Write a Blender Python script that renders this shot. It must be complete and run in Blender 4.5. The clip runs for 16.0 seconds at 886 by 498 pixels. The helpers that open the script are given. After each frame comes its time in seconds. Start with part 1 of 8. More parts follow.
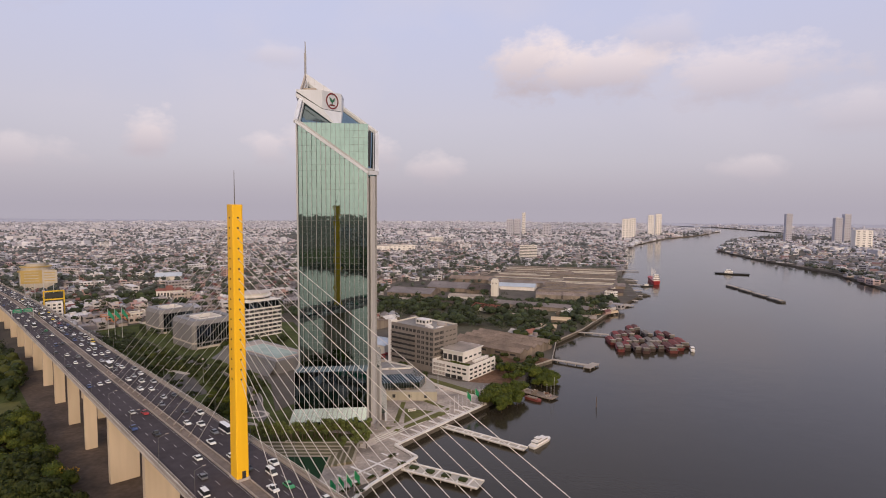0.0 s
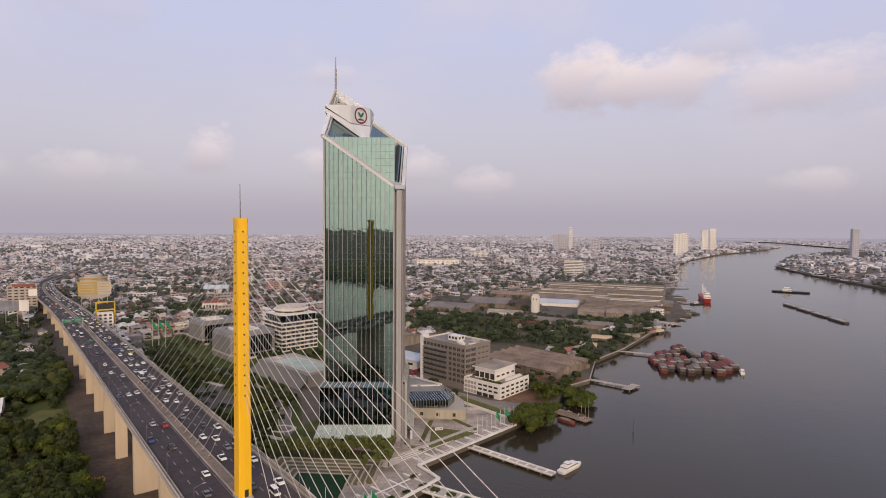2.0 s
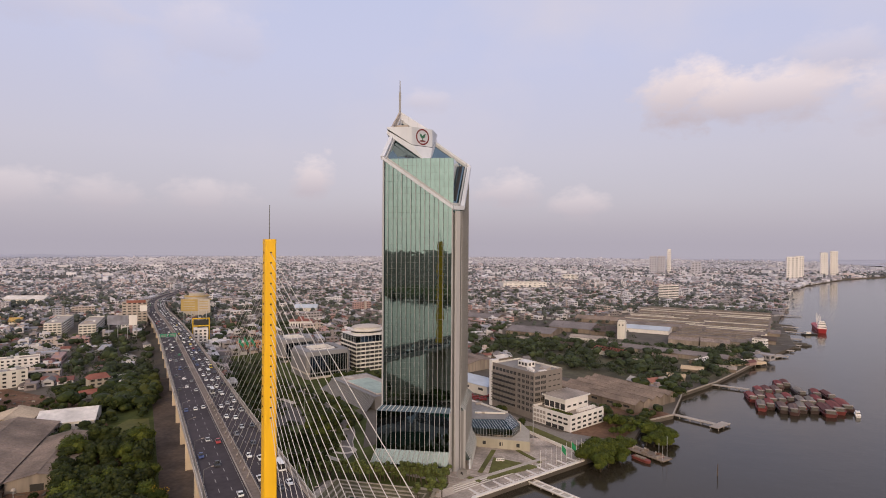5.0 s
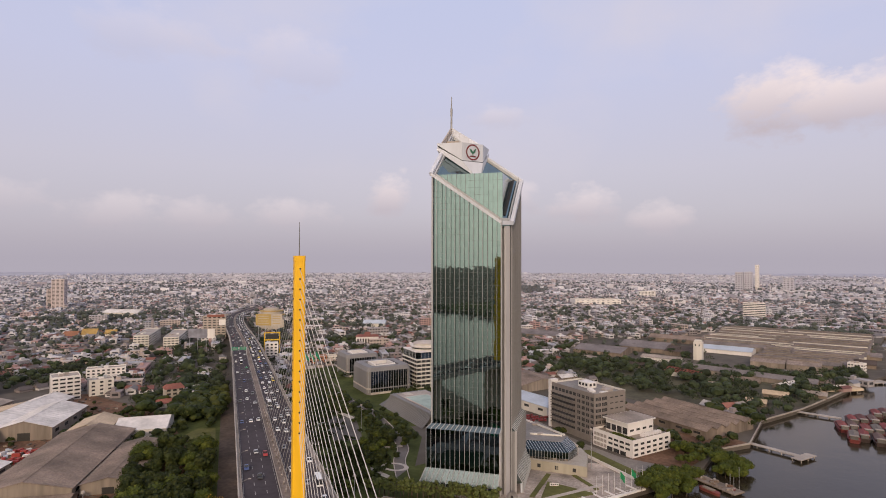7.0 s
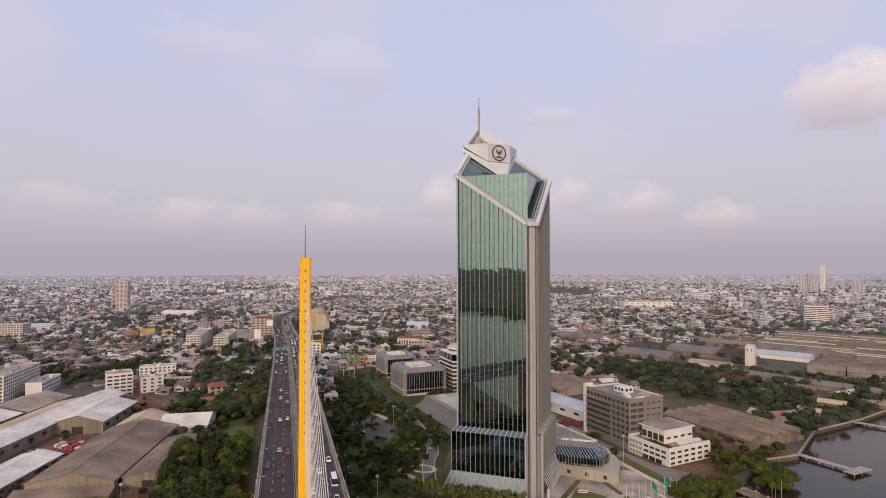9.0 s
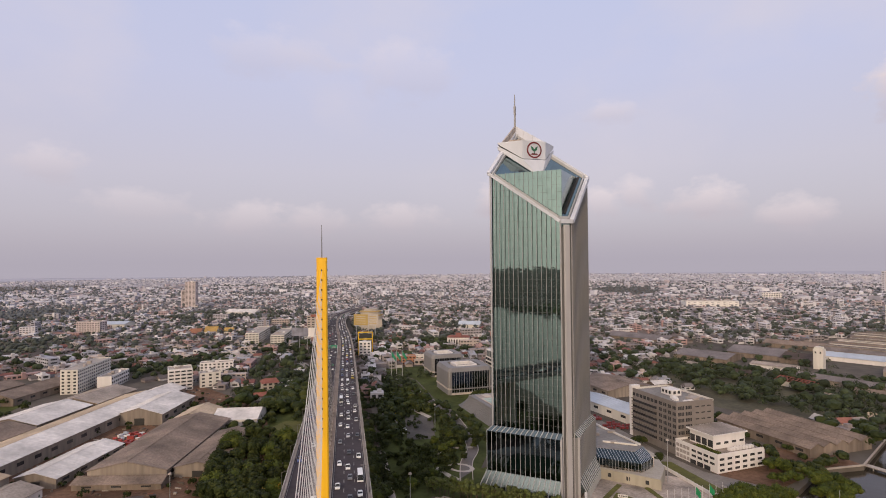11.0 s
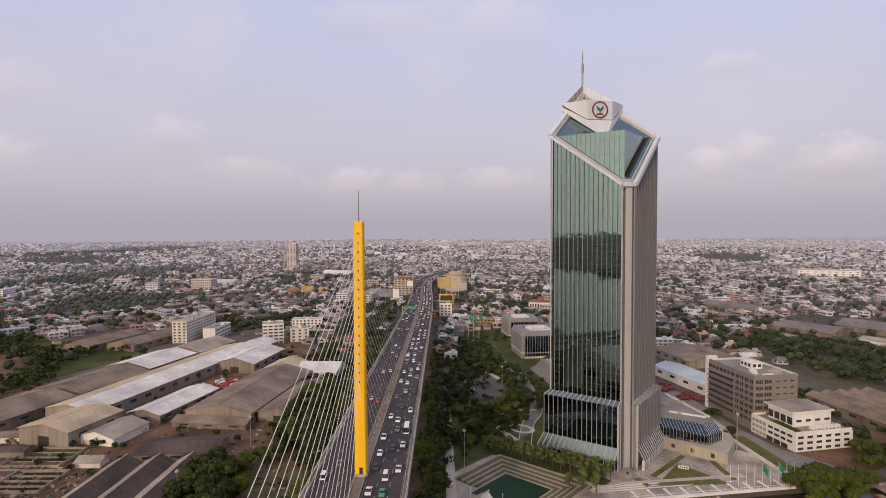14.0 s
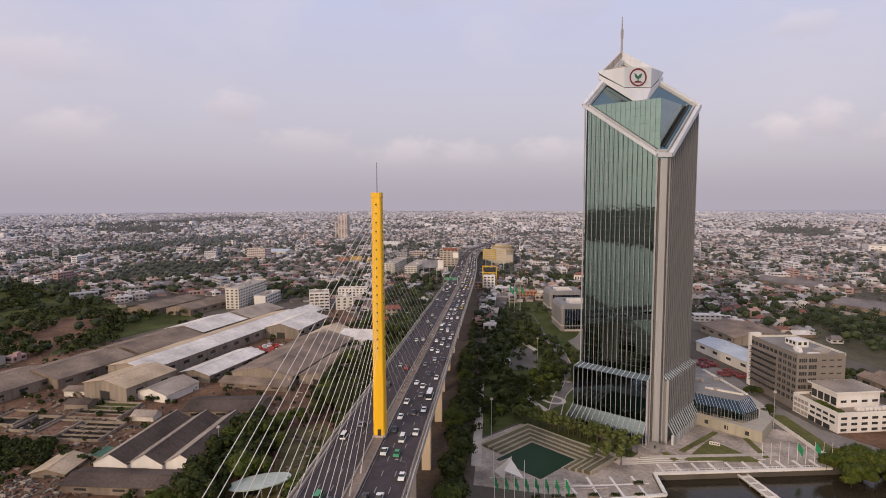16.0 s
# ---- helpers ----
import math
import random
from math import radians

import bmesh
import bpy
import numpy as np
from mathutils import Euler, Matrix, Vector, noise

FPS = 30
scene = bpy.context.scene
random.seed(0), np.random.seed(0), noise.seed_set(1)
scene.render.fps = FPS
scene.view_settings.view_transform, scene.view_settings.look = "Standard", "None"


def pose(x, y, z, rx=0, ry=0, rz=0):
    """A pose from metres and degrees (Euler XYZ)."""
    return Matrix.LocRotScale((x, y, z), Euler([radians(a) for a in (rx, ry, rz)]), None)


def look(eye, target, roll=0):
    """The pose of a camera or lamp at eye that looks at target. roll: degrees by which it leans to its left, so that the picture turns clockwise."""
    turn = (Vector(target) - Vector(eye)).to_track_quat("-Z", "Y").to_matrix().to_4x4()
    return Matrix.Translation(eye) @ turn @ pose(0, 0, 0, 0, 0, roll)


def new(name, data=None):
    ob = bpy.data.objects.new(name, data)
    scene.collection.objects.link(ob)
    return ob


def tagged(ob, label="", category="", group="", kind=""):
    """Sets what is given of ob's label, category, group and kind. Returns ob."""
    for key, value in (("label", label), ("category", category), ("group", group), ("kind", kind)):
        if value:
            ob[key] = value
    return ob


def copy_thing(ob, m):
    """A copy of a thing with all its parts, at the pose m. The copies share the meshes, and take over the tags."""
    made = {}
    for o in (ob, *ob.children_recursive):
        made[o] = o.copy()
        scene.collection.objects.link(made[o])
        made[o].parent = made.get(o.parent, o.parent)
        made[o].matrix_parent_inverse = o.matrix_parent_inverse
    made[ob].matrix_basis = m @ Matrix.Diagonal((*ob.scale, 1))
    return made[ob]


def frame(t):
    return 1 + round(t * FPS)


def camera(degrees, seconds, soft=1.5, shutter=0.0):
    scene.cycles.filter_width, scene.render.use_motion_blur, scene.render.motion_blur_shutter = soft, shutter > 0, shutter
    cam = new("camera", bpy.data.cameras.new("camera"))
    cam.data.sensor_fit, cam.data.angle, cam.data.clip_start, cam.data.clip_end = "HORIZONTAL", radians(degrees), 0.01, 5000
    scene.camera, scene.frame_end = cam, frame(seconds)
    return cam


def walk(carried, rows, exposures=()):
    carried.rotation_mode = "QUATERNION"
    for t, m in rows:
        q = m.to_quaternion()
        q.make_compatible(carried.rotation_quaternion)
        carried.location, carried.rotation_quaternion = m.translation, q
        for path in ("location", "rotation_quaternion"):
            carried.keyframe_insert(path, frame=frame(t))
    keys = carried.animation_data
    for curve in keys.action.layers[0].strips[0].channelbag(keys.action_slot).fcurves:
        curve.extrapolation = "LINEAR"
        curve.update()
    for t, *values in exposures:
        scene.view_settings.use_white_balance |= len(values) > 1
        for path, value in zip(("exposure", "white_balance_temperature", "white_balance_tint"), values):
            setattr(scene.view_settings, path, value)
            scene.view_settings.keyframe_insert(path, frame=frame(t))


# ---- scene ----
cam = camera(75.9, 16.0, 1.0)
PATH = [
    (0, (3.684, -0.769, 132.581), (3.628, 1.224, 132.433), 0.4),
    (0.5, (6.621, 1.058, 132.56), (6.518, 3.051, 132.425), 0.4),
    (1, (9.547, 2.917, 132.51), (9.403, 4.908, 132.388), 0.4),
    (1.5, (12.479, 4.831, 132.457), (12.293, 6.82, 132.347), 0.4),
    (2, (15.37, 6.793, 132.407), (15.146, 8.778, 132.309), 0.4),
    (2.5, (18.31, 8.839, 132.378), (18.039, 10.819, 132.294), 0.3),
    (3, (21.246, 10.887, 132.345), (20.929, 12.86, 132.273), 0.3),
    (3.5, (24.213, 12.94, 132.33), (23.844, 14.905, 132.271), 0.3),
    (3.7, (25.385, 13.753, 132.327), (24.992, 15.713, 132.272), 0.4),
    (6, (38.661, 22.984, 132.157), (37.992, 24.869, 132.163), 0.1),
    (6.5, (41.77, 25.01, 132.137), (41.036, 26.87, 132.157), 0.1),
    (7, (44.902, 27.004, 132.11), (44.111, 28.841, 132.143), 0.1),
    (7.5, (48.079, 28.917, 132.091), (47.24, 30.732, 132.133), 0.1),
    (8, (51.283, 30.721, 132.105), (50.409, 32.519, 132.148), 0.0),
    (8.5, (54.434, 32.444, 132.093), (53.521, 34.223, 132.134), 0.0),
    (9, (57.394, 34.133, 132.066), (56.444, 35.893, 132.106), -0.1),
    (11.3, (70.955, 42.868, 131.674), (69.799, 44.5, 131.711), -0.4),
    (11.5, (72.149, 43.623, 131.665), (70.973, 45.24, 131.7), -0.3),
    (12, (75.159, 45.484, 131.652), (73.936, 47.067, 131.677), -0.3),
    (12.5, (78.143, 47.262, 131.638), (76.869, 48.804, 131.634), -0.3),
    (13, (81.106, 48.957, 131.626), (79.784, 50.457, 131.595), -0.4),
    (13.5, (84.108, 50.677, 131.59), (82.751, 52.145, 131.531), -0.3),
    (14, (87.058, 52.322, 131.548), (85.673, 53.761, 131.463), -0.3),
    (14.5, (89.886, 53.997, 131.491), (88.469, 55.404, 131.384), -0.3),
    (15, (92.553, 55.757, 131.426), (91.103, 57.129, 131.293), -0.3),
    (15.5, (95.044, 57.527, 131.368), (93.568, 58.867, 131.211), -0.3),
    (16, (97.43, 59.333, 131.343), (95.922, 60.633, 131.16), -0.2),
]
walk(cam, [(t, look(eye, target, roll)) for t, eye, target, roll in PATH])

# ---- light ----
SUN_AZ, SUN_EL = 163.0, 20.0      # degrees clockwise from +y, and above the horizon
world = bpy.data.worlds.new("world")
scene.world = world
world.use_nodes = True
wn, wl = world.node_tree.nodes, world.node_tree.links
wn.clear()


def wnode(kind, **values):
    n = wn.new(kind)
    for k, v in values.items():
        if k == "operation":
            n.operation = v
        elif k == "blend":
            n.data_type, n.blend_type = "RGBA", v
    return n


def wmath(op, a, b=None, clamp=False):
    n = wnode("ShaderNodeMath", operation=op)
    n.use_clamp = clamp
    for slot, v in ((0, a), (1, b)):
        if v is None:
            continue
        if isinstance(v, (int, float)):
            n.inputs[slot].default_value = v
        else:
            wl.new(v, n.inputs[slot])
    return n.outputs[0]


def wmix(f, a, b):
    n = wn.new("ShaderNodeMix")
    n.data_type = "RGBA"
    for slot, v in ((0, f), (6, a), (7, b)):
        if isinstance(v, (int, float, tuple)):
            n.inputs[slot].default_value = v
        else:
            wl.new(v, n.inputs[slot])
    return n.outputs[2]


sky = wn.new("ShaderNodeTexSky")
sky.sky_type, sky.sun_disc = "NISHITA", False
sky.sun_elevation, sky.sun_rotation = radians(SUN_EL), radians(SUN_AZ)
sky.air_density, sky.dust_density = 1.2, 3.0
geo = wn.new("ShaderNodeTexCoord")
sep = wn.new("ShaderNodeSeparateXYZ")
wl.new(geo.outputs["Generated"], sep.inputs[0])
DX, DY, DZ = sep.outputs
hazy = wn.new("ShaderNodeValToRGB")       # the hazy veil, from the horizon up
wl.new(DZ, hazy.inputs[0])
ramp = hazy.color_ramp
for p, c in ((0.025, (0.525, 0.48, 0.56)), (0.075, (0.585, 0.54, 0.63)), (0.15, (0.635, 0.59, 0.70)), (0.3, (0.63, 0.63, 0.83)), (0.5, (0.60, 0.64, 0.89))):
    e = ramp.elements.new(p)
    e.color = (*c, 1)
ramp.elements[0].color = (0.505, 0.46, 0.54, 1)
ramp.elements[-1].color = (0.50, 0.56, 0.75, 1)
nish = wn.new("ShaderNodeMix")
nish.data_type, nish.blend_type = "RGBA", "MULTIPLY"
nish.inputs[0].default_value = 1
wl.new(sky.outputs[0], nish.inputs[6])
nish.inputs[7].default_value = (0.1, 0.1, 0.1, 1)
base_sky = wmix(0.85, nish.outputs[2], hazy.outputs[0])
# warm glow of the low sun, on its side of the sky
sdx, sdy, sdz = math.sin(radians(SUN_AZ)) * math.cos(radians(SUN_EL)), math.cos(radians(SUN_AZ)) * math.cos(radians(SUN_EL)), math.sin(radians(SUN_EL))
toward = wmath("ADD", wmath("ADD", wmath("MULTIPLY", DX, sdx), wmath("MULTIPLY", DY, sdy)), wmath("MULTIPLY", DZ, sdz))
glow = wmath("POWER", wmath("MULTIPLY", wmath("ADD", toward, 0.1), 0.9, True), 1.4)
base_sky = wmix(wmath("MULTIPLY", glow, 0.75), base_sky, (0.84, 0.69, 0.60, 1))
# bright hazy aureole round the veiled sun
aureole = wmath("MULTIPLY", wmath("POWER", wmath("MAXIMUM", toward, 0.0), 6.0), 1.5)
add_glow = wn.new("ShaderNodeMix")
add_glow.data_type, add_glow.blend_type = "RGBA", "ADD"
wl.new(aureole, add_glow.inputs[0])
wl.new(base_sky, add_glow.inputs[6])
add_glow.inputs[7].default_value = (1.0, 0.88, 0.76, 1)
add_glow.clamp_factor = False
base_sky = add_glow.outputs[2]
# broad thin cloud
noise_a = wn.new("ShaderNodeTexNoise")
squash = wn.new("ShaderNodeMapping")
squash.inputs["Scale"].default_value = (1, 1, 1.7)
wl.new(geo.outputs["Generated"], squash.inputs[0])
wl.new(squash.outputs[0], noise_a.inputs[0])
noise_a.inputs["Scale"].default_value, noise_a.inputs["Detail"].default_value = 2.6, 6
veil = wmath("MULTIPLY", wmath("SUBTRACT", noise_a.outputs[0], 0.47, True), 4.0, True)
veil = wmath("MULTIPLY", veil, wmath("MULTIPLY", wmath("SUBTRACT", DZ, 0.05, True), 5.0, True))
base_sky = wmix(wmath("MULTIPLY", veil, 0.6), base_sky, (0.72, 0.65, 0.70, 1))
# the single clouds: azimuth (clockwise from +y), elevation, half width, half height (degrees), strength
noise_b = wn.new("ShaderNodeTexNoise")
wl.new(squash.outputs[0], noise_b.inputs[0])
noise_b.inputs["Scale"].default_value, noise_b.inputs["Detail"].default_value, noise_b.inputs["Roughness"].default_value = 17, 7, 0.58
azim = wmath("MULTIPLY", wmath("ARCTAN2", DX, DY), 57.2958)
elev = wmath("MULTIPLY", wmath("ARCSINE", DZ), 57.2958)
noise_c = wn.new("ShaderNodeTexNoise")
wl.new(geo.outputs["Generated"], noise_c.inputs[0])
noise_c.inputs["Scale"].default_value, noise_c.inputs["Detail"].default_value = 6, 3
azim = wmath("ADD", azim, wmath("MULTIPLY", wmath("SUBTRACT", noise_c.outputs[0], 0.5), 5.0))
CLOUDS = ((7.0, 13.6, 5.2, 3.6, 0.95), (13.5, 12.8, 7.0, 2.8, 0.85), (25.5, 11.6, 8.5, 3.0, 0.6), (18.5, 15.7, 4, 2.0, 0.28), (-28.8, 6.2, 2.4, 2.4, 0.72), (-18.3, 5.3, 2.6, 1.9, 0.45), (-14.8, 6.1, 2.2, 1.8, 0.45),
          (-9.0, 5.2, 3.6, 1.9, 0.55), (-1.8, 3.8, 3.8, 1.8, 0.5), (27, 3.5, 3, 1.5, 0.35), (-38.5, 4.2, 4.5, 2.0, 0.38), (-46.5, 4.1, 3.4, 1.9, 0.36), (-53, 4.0, 4.2, 2.0, 0.34), (-69, 8.3, 3.0, 1.8, 0.3), (-82, 5.7, 4.5, 2.2, 0.32),
          (-17.5, 13.9, 3.2, 1.2, 0.3), (-38, 18.5, 6, 3.0, 0.22), (-51, 19.4, 6, 2.6, 0.22), (-84, 11.2, 7, 2.2, 0.25), (-62, 5.0, 5, 1.8, 0.25), (35, 8.0, 6, 2.0, 0.3))
for az, el, hw, hh, k in CLOUDS:
    a = wmath("DIVIDE", wmath("SUBTRACT", azim, az), hw)
    b = wmath("DIVIDE", wmath("SUBTRACT", elev, el), hh)
    r = wmath("SQRT", wmath("ADD", wmath("MULTIPLY", a, a), wmath("MULTIPLY", b, b)))
    soft = wmath("SUBTRACT", wmath("ADD", 1.0, wmath("MULTIPLY", wmath("SUBTRACT", noise_b.outputs[0], 0.5), 1.9)), r)
    soft = wmath("MULTIPLY", wmath("MULTIPLY", soft, 1.75, True), k)
    tone = wmath("ADD", 0.45, wmath("MULTIPLY", b, 0.8), True)
    base_sky = wmix(soft, base_sky, wmix(tone, (0.56, 0.49, 0.54, 1), (0.92, 0.79, 0.79, 1)))
back = wn.new("ShaderNodeBackground")
wl.new(base_sky, back.inputs[0])
back.inputs[1].default_value = 1.0
wout = wn.new("ShaderNodeOutputWorld")
wl.new(back.outputs[0], wout.inputs[0])

sun = new("sun", bpy.data.lights.new("sun", "SUN"))
sun.data.energy, sun.data.angle, sun.data.color = 1.5, radians(3), (1.0, 0.75, 0.50)
sx, sy = math.sin(radians(SUN_AZ)) * math.cos(radians(SUN_EL)), math.cos(radians(SUN_AZ)) * math.cos(radians(SUN_EL))
sun.matrix_world = look((sx * 900, sy * 900, 900 * math.sin(radians(SUN_EL))), (0, 0, 0))
scene.view_settings.exposure = 0.0

# ---- materials ----
def material(name, colour, rough=0.7, metal=0.0, vary=0.25, grain=0.6, patch=0.05, bump=0.0, island=None, per_object=None, spec=0.4, streak=False):
    """A procedural surface: grain and broad stains over a base colour, or over one picked at random per island or object."""
    m = bpy.data.materials.new(name)
    m.use_nodes = True
    n, l = m.node_tree.nodes, m.node_tree.links
    p = n["Principled BSDF"]
    p.inputs["Roughness"].default_value, p.inputs["Metallic"].default_value = rough, metal
    p.inputs["Specular IOR Level"].default_value = spec
    place = n.new("ShaderNodeNewGeometry").outputs["Position"]
    if streak:
        mp = n.new("ShaderNodeMapping")
        mp.inputs["Scale"].default_value = (1, 1, 0.12)
        l.new(place, mp.inputs[0])
        place = mp.outputs[0]
    col = None
    picks = island or per_object
    if picks:
        source = n.new("ShaderNodeNewGeometry").outputs["Random Per Island"] if island else n.new("ShaderNodeObjectInfo").outputs["Random"]
        cr = n.new("ShaderNodeValToRGB")
        cr.color_ramp.interpolation = "CONSTANT"
        for i, c in enumerate(picks):
            e = cr.color_ramp.elements[0] if i == 0 else cr.color_ramp.elements.new(i / len(picks))
            e.color = (*c, 1)
        last = cr.color_ramp.elements[-1]
        if last.position == 1.0:
            cr.color_ramp.elements.remove(last)
        l.new(source, cr.inputs[0])
        col = cr.outputs[0]
    total = None
    for scale, amount, detail in ((grain, vary * 0.6, 5), (patch, vary, 3)):
        t = n.new("ShaderNodeTexNoise")
        t.inputs["Scale"].default_value, t.inputs["Detail"].default_value = scale, detail
        l.new(place, t.inputs[0])
        k = n.new("ShaderNodeMapRange")
        k.inputs[1].default_value, k.inputs[2].default_value = 0.25, 0.75
        k.inputs[3].default_value, k.inputs[4].default_value = 1 - amount, 1 + amount
        l.new(t.outputs[0], k.inputs[0])
        if total is None:
            total, first = k.outputs[0], t.outputs[0]
        else:
            mm = n.new("ShaderNodeMath")
            mm.operation = "MULTIPLY"
            l.new(total, mm.inputs[0]), l.new(k.outputs[0], mm.inputs[1])
            total = mm.outputs[0]
    mix = n.new("ShaderNodeVectorMath")
    mix.operation = "SCALE"
    if col is None:
        mix.inputs[0].default_value = colour
    else:
        l.new(col, mix.inputs[0])
    l.new(total, mix.inputs["Scale"])
    l.new(mix.outputs[0], p.inputs["Base Color"])
    if bump:
        bp = n.new("ShaderNodeBump")
        bp.inputs["Strength"].default_value, bp.inputs["Distance"].default_value = 0.6, bump
        l.new(first, bp.inputs["Height"]), l.new(bp.outputs[0], p.inputs["Normal"])
    return m


WHITE_STONE = material("white_stone", (0.535, 0.55, 0.60), 0.55, vary=0.1, grain=0.3, streak=True)
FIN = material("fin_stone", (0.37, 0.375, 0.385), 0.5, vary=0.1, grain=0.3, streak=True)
# copy of the white stone, darkened because less light strikes the corner column
COLUMN_STONE = material("dimmed_column_stone", (0.40, 0.385, 0.385), 0.55, vary=0.15, grain=0.3, streak=True)
CREAM = material("cream_stone", (0.42, 0.37, 0.31), 0.7, vary=0.14, grain=0.4)
WHITE = material("white_paint", (0.70, 0.66, 0.63), 0.6, vary=0.12, grain=0.3, streak=True)
OFFWHITE = material("off_white_plaster", (0.62, 0.58, 0.52), 0.75, vary=0.18, grain=0.3, streak=True)
BEIGE = material("beige_cladding", (0.215, 0.185, 0.165), 0.7, vary=0.12, grain=0.4)
CONCRETE = material("concrete", (0.36, 0.31, 0.27), 0.8, vary=0.22, grain=0.5, bump=0.03)
PALE_CONCRETE = material("pale_concrete", (0.48, 0.42, 0.37), 0.8, vary=0.2, grain=0.5)
PIER_CONCRETE = material("pier_concrete", (0.56, 0.45, 0.33), 0.8, vary=0.16, grain=0.25, streak=True)
PAVING = material("paving", (0.40, 0.36, 0.31), 0.8, vary=0.2, grain=0.8)
ASPHALT = material("asphalt", (0.068, 0.057, 0.062), 0.95, spec=0.15, vary=0.25, grain=0.4, patch=0.03)
LINE = material("road_paint", (0.30, 0.285, 0.265), 0.7, vary=0.15)
YELLOW = material("yellow_paint", (0.88, 0.49, 0.016), 0.5, vary=0.10, grain=0.5, streak=True)
DARK = material("dark_void", (0.03, 0.028, 0.026), 0.6, vary=0.3)
STEEL = material("galvanised_steel", (0.5, 0.5, 0.5), 0.45, 0.7, vary=0.15)
CABLE = material("cable_sheath", (0.62, 0.58, 0.54), 0.5, vary=0.05)
RED = material("red_paint", (0.16, 0.025, 0.03), 0.55, vary=0.2)
GREEN_SIGN = material("green_sign", (0.02, 0.22, 0.12), 0.5, vary=0.1)
BARK = material("bark", (0.09, 0.065, 0.045), 0.9, vary=0.3, grain=3)
LEAF = material("leaves", (0.05, 0.08, 0.02), 0.6, vary=0.35, grain=0.5, patch=0.08, spec=0.12, island=((0.022, 0.031, 0.0085), (0.027, 0.037, 0.0095), (0.034, 0.043, 0.011), (0.020, 0.028, 0.0085), (0.048, 0.054, 0.013)))
LEAF_LIGHT = material("light_leaves", (0.1, 0.14, 0.03), 0.6, vary=0.3, grain=0.5, island=((0.082, 0.100, 0.020), (0.110, 0.124, 0.026), (0.062, 0.080, 0.017)))
# leaf copies for farther trees, haze put into the colour by distance
LEAF_MID = material("mid_distance_leaves", (0.04, 0.055, 0.025), 0.75, vary=0.5, grain=0.35, patch=0.05, spec=0.2, island=((0.030, 0.041, 0.019), (0.037, 0.049, 0.021), (0.046, 0.058, 0.024), (0.028, 0.036, 0.019)))
LEAF_FAR = material("hazed_city_leaves", (0.05, 0.07, 0.03), 0.7, vary=0.35, grain=0.3, patch=0.02, island=((0.058, 0.067, 0.052), (0.066, 0.075, 0.056), (0.073, 0.083, 0.062), (0.052, 0.060, 0.050)))
FAR_LEAF = material("hazed_far_leaves", (0.1, 0.1, 0.08), 0.8, vary=0.15, grain=0.2, patch=0.005, island=((0.112, 0.120, 0.124), (0.122, 0.130, 0.136), (0.102, 0.110, 0.116)))
PLAZA = material("plaza_paving", (0.34, 0.285, 0.245), 0.85, vary=0.5, grain=0.8, patch=0.08)
WALL_DULL = material("weathered_wall", (0.20, 0.158, 0.125), 0.85, vary=0.45, grain=0.3, streak=True)
LEAF_OLIVE = material("olive_leaves", (0.08, 0.09, 0.03), 0.7, vary=0.3, grain=0.5, patch=0.08, spec=0.12, island=((0.054, 0.072, 0.014), (0.072, 0.090, 0.017), (0.045, 0.059, 0.013), (0.096, 0.106, 0.018)))
WALL_MID = material("grimy_plaster", (0.235, 0.195, 0.16), 0.8, vary=0.35, grain=0.4, streak=True)
PINK_PLASTER = material("pink_plaster", (0.50, 0.43, 0.42), 0.8, vary=0.15, streak=True)
PLATE = material("bronze_plate", (0.15, 0.145, 0.14), 0.5, 0.3, vary=0.1)
# darker copy of fin_stone; on the tower it puts east-side shade into colour
EAST_FIN = material("dark_fin_stone", (0.205, 0.198, 0.198), 0.6, vary=0.12, streak=True)
GREY_PANEL = material("grey_panel", (0.20, 0.19, 0.188), 0.6, vary=0.12, streak=True)
GRASS = material("grass", (0.066, 0.078, 0.025), 0.9, spec=0.1, vary=0.4, grain=0.3, patch=0.05)
LAWN_GREEN = material("mown_lawn", (0.100, 0.098, 0.024), 0.9, vary=0.35, grain=0.4, patch=0.06)
SOIL = material("bare_soil", (0.145, 0.085, 0.056), 0.9, spec=0.1, vary=0.5, grain=0.5, patch=0.04)
POD_STONE = material("greenish_stone", (0.365, 0.33, 0.265), 0.7, vary=0.16, grain=0.4, streak=True)
ROOF_BROWN = material("fibre_cement_roof", (0.20, 0.15, 0.118), 0.85, vary=0.45, grain=0.8, patch=0.06)
ROOF_GREY = material("grey_sheet_roof", (0.30, 0.25, 0.21), 0.75, vary=0.4, grain=0.8, patch=0.05)
ROOF_TAN = material("tan_sheet_roof", (0.44, 0.34, 0.235), 0.75, vary=0.32, grain=0.7)
ROOF_DARK = material("dark_sheet_roof", (0.088, 0.067, 0.058), 0.9, spec=0.15, vary=0.45, grain=0.8)
ROOF_WHITE = material("white_sheet_roof", (0.60, 0.56, 0.53), 0.6, vary=0.28, grain=0.3, patch=0.05)
ROOF_BLUE = material("pale_blue_sheet_roof", (0.42, 0.46, 0.52), 0.45, vary=0.15)
FLAT_ROOF = material("grey_flat_roof", (0.235, 0.215, 0.20), 0.85, vary=0.3, grain=0.5)
ROOF_DULL = material("rusted_grey_roof", (0.205, 0.168, 0.155), 0.85, vary=0.45, grain=0.5, patch=0.06)
RIVER_ROOF = material("old_grey_roof", (0.165, 0.142, 0.138), 0.85, vary=0.4, grain=0.5, patch=0.05)
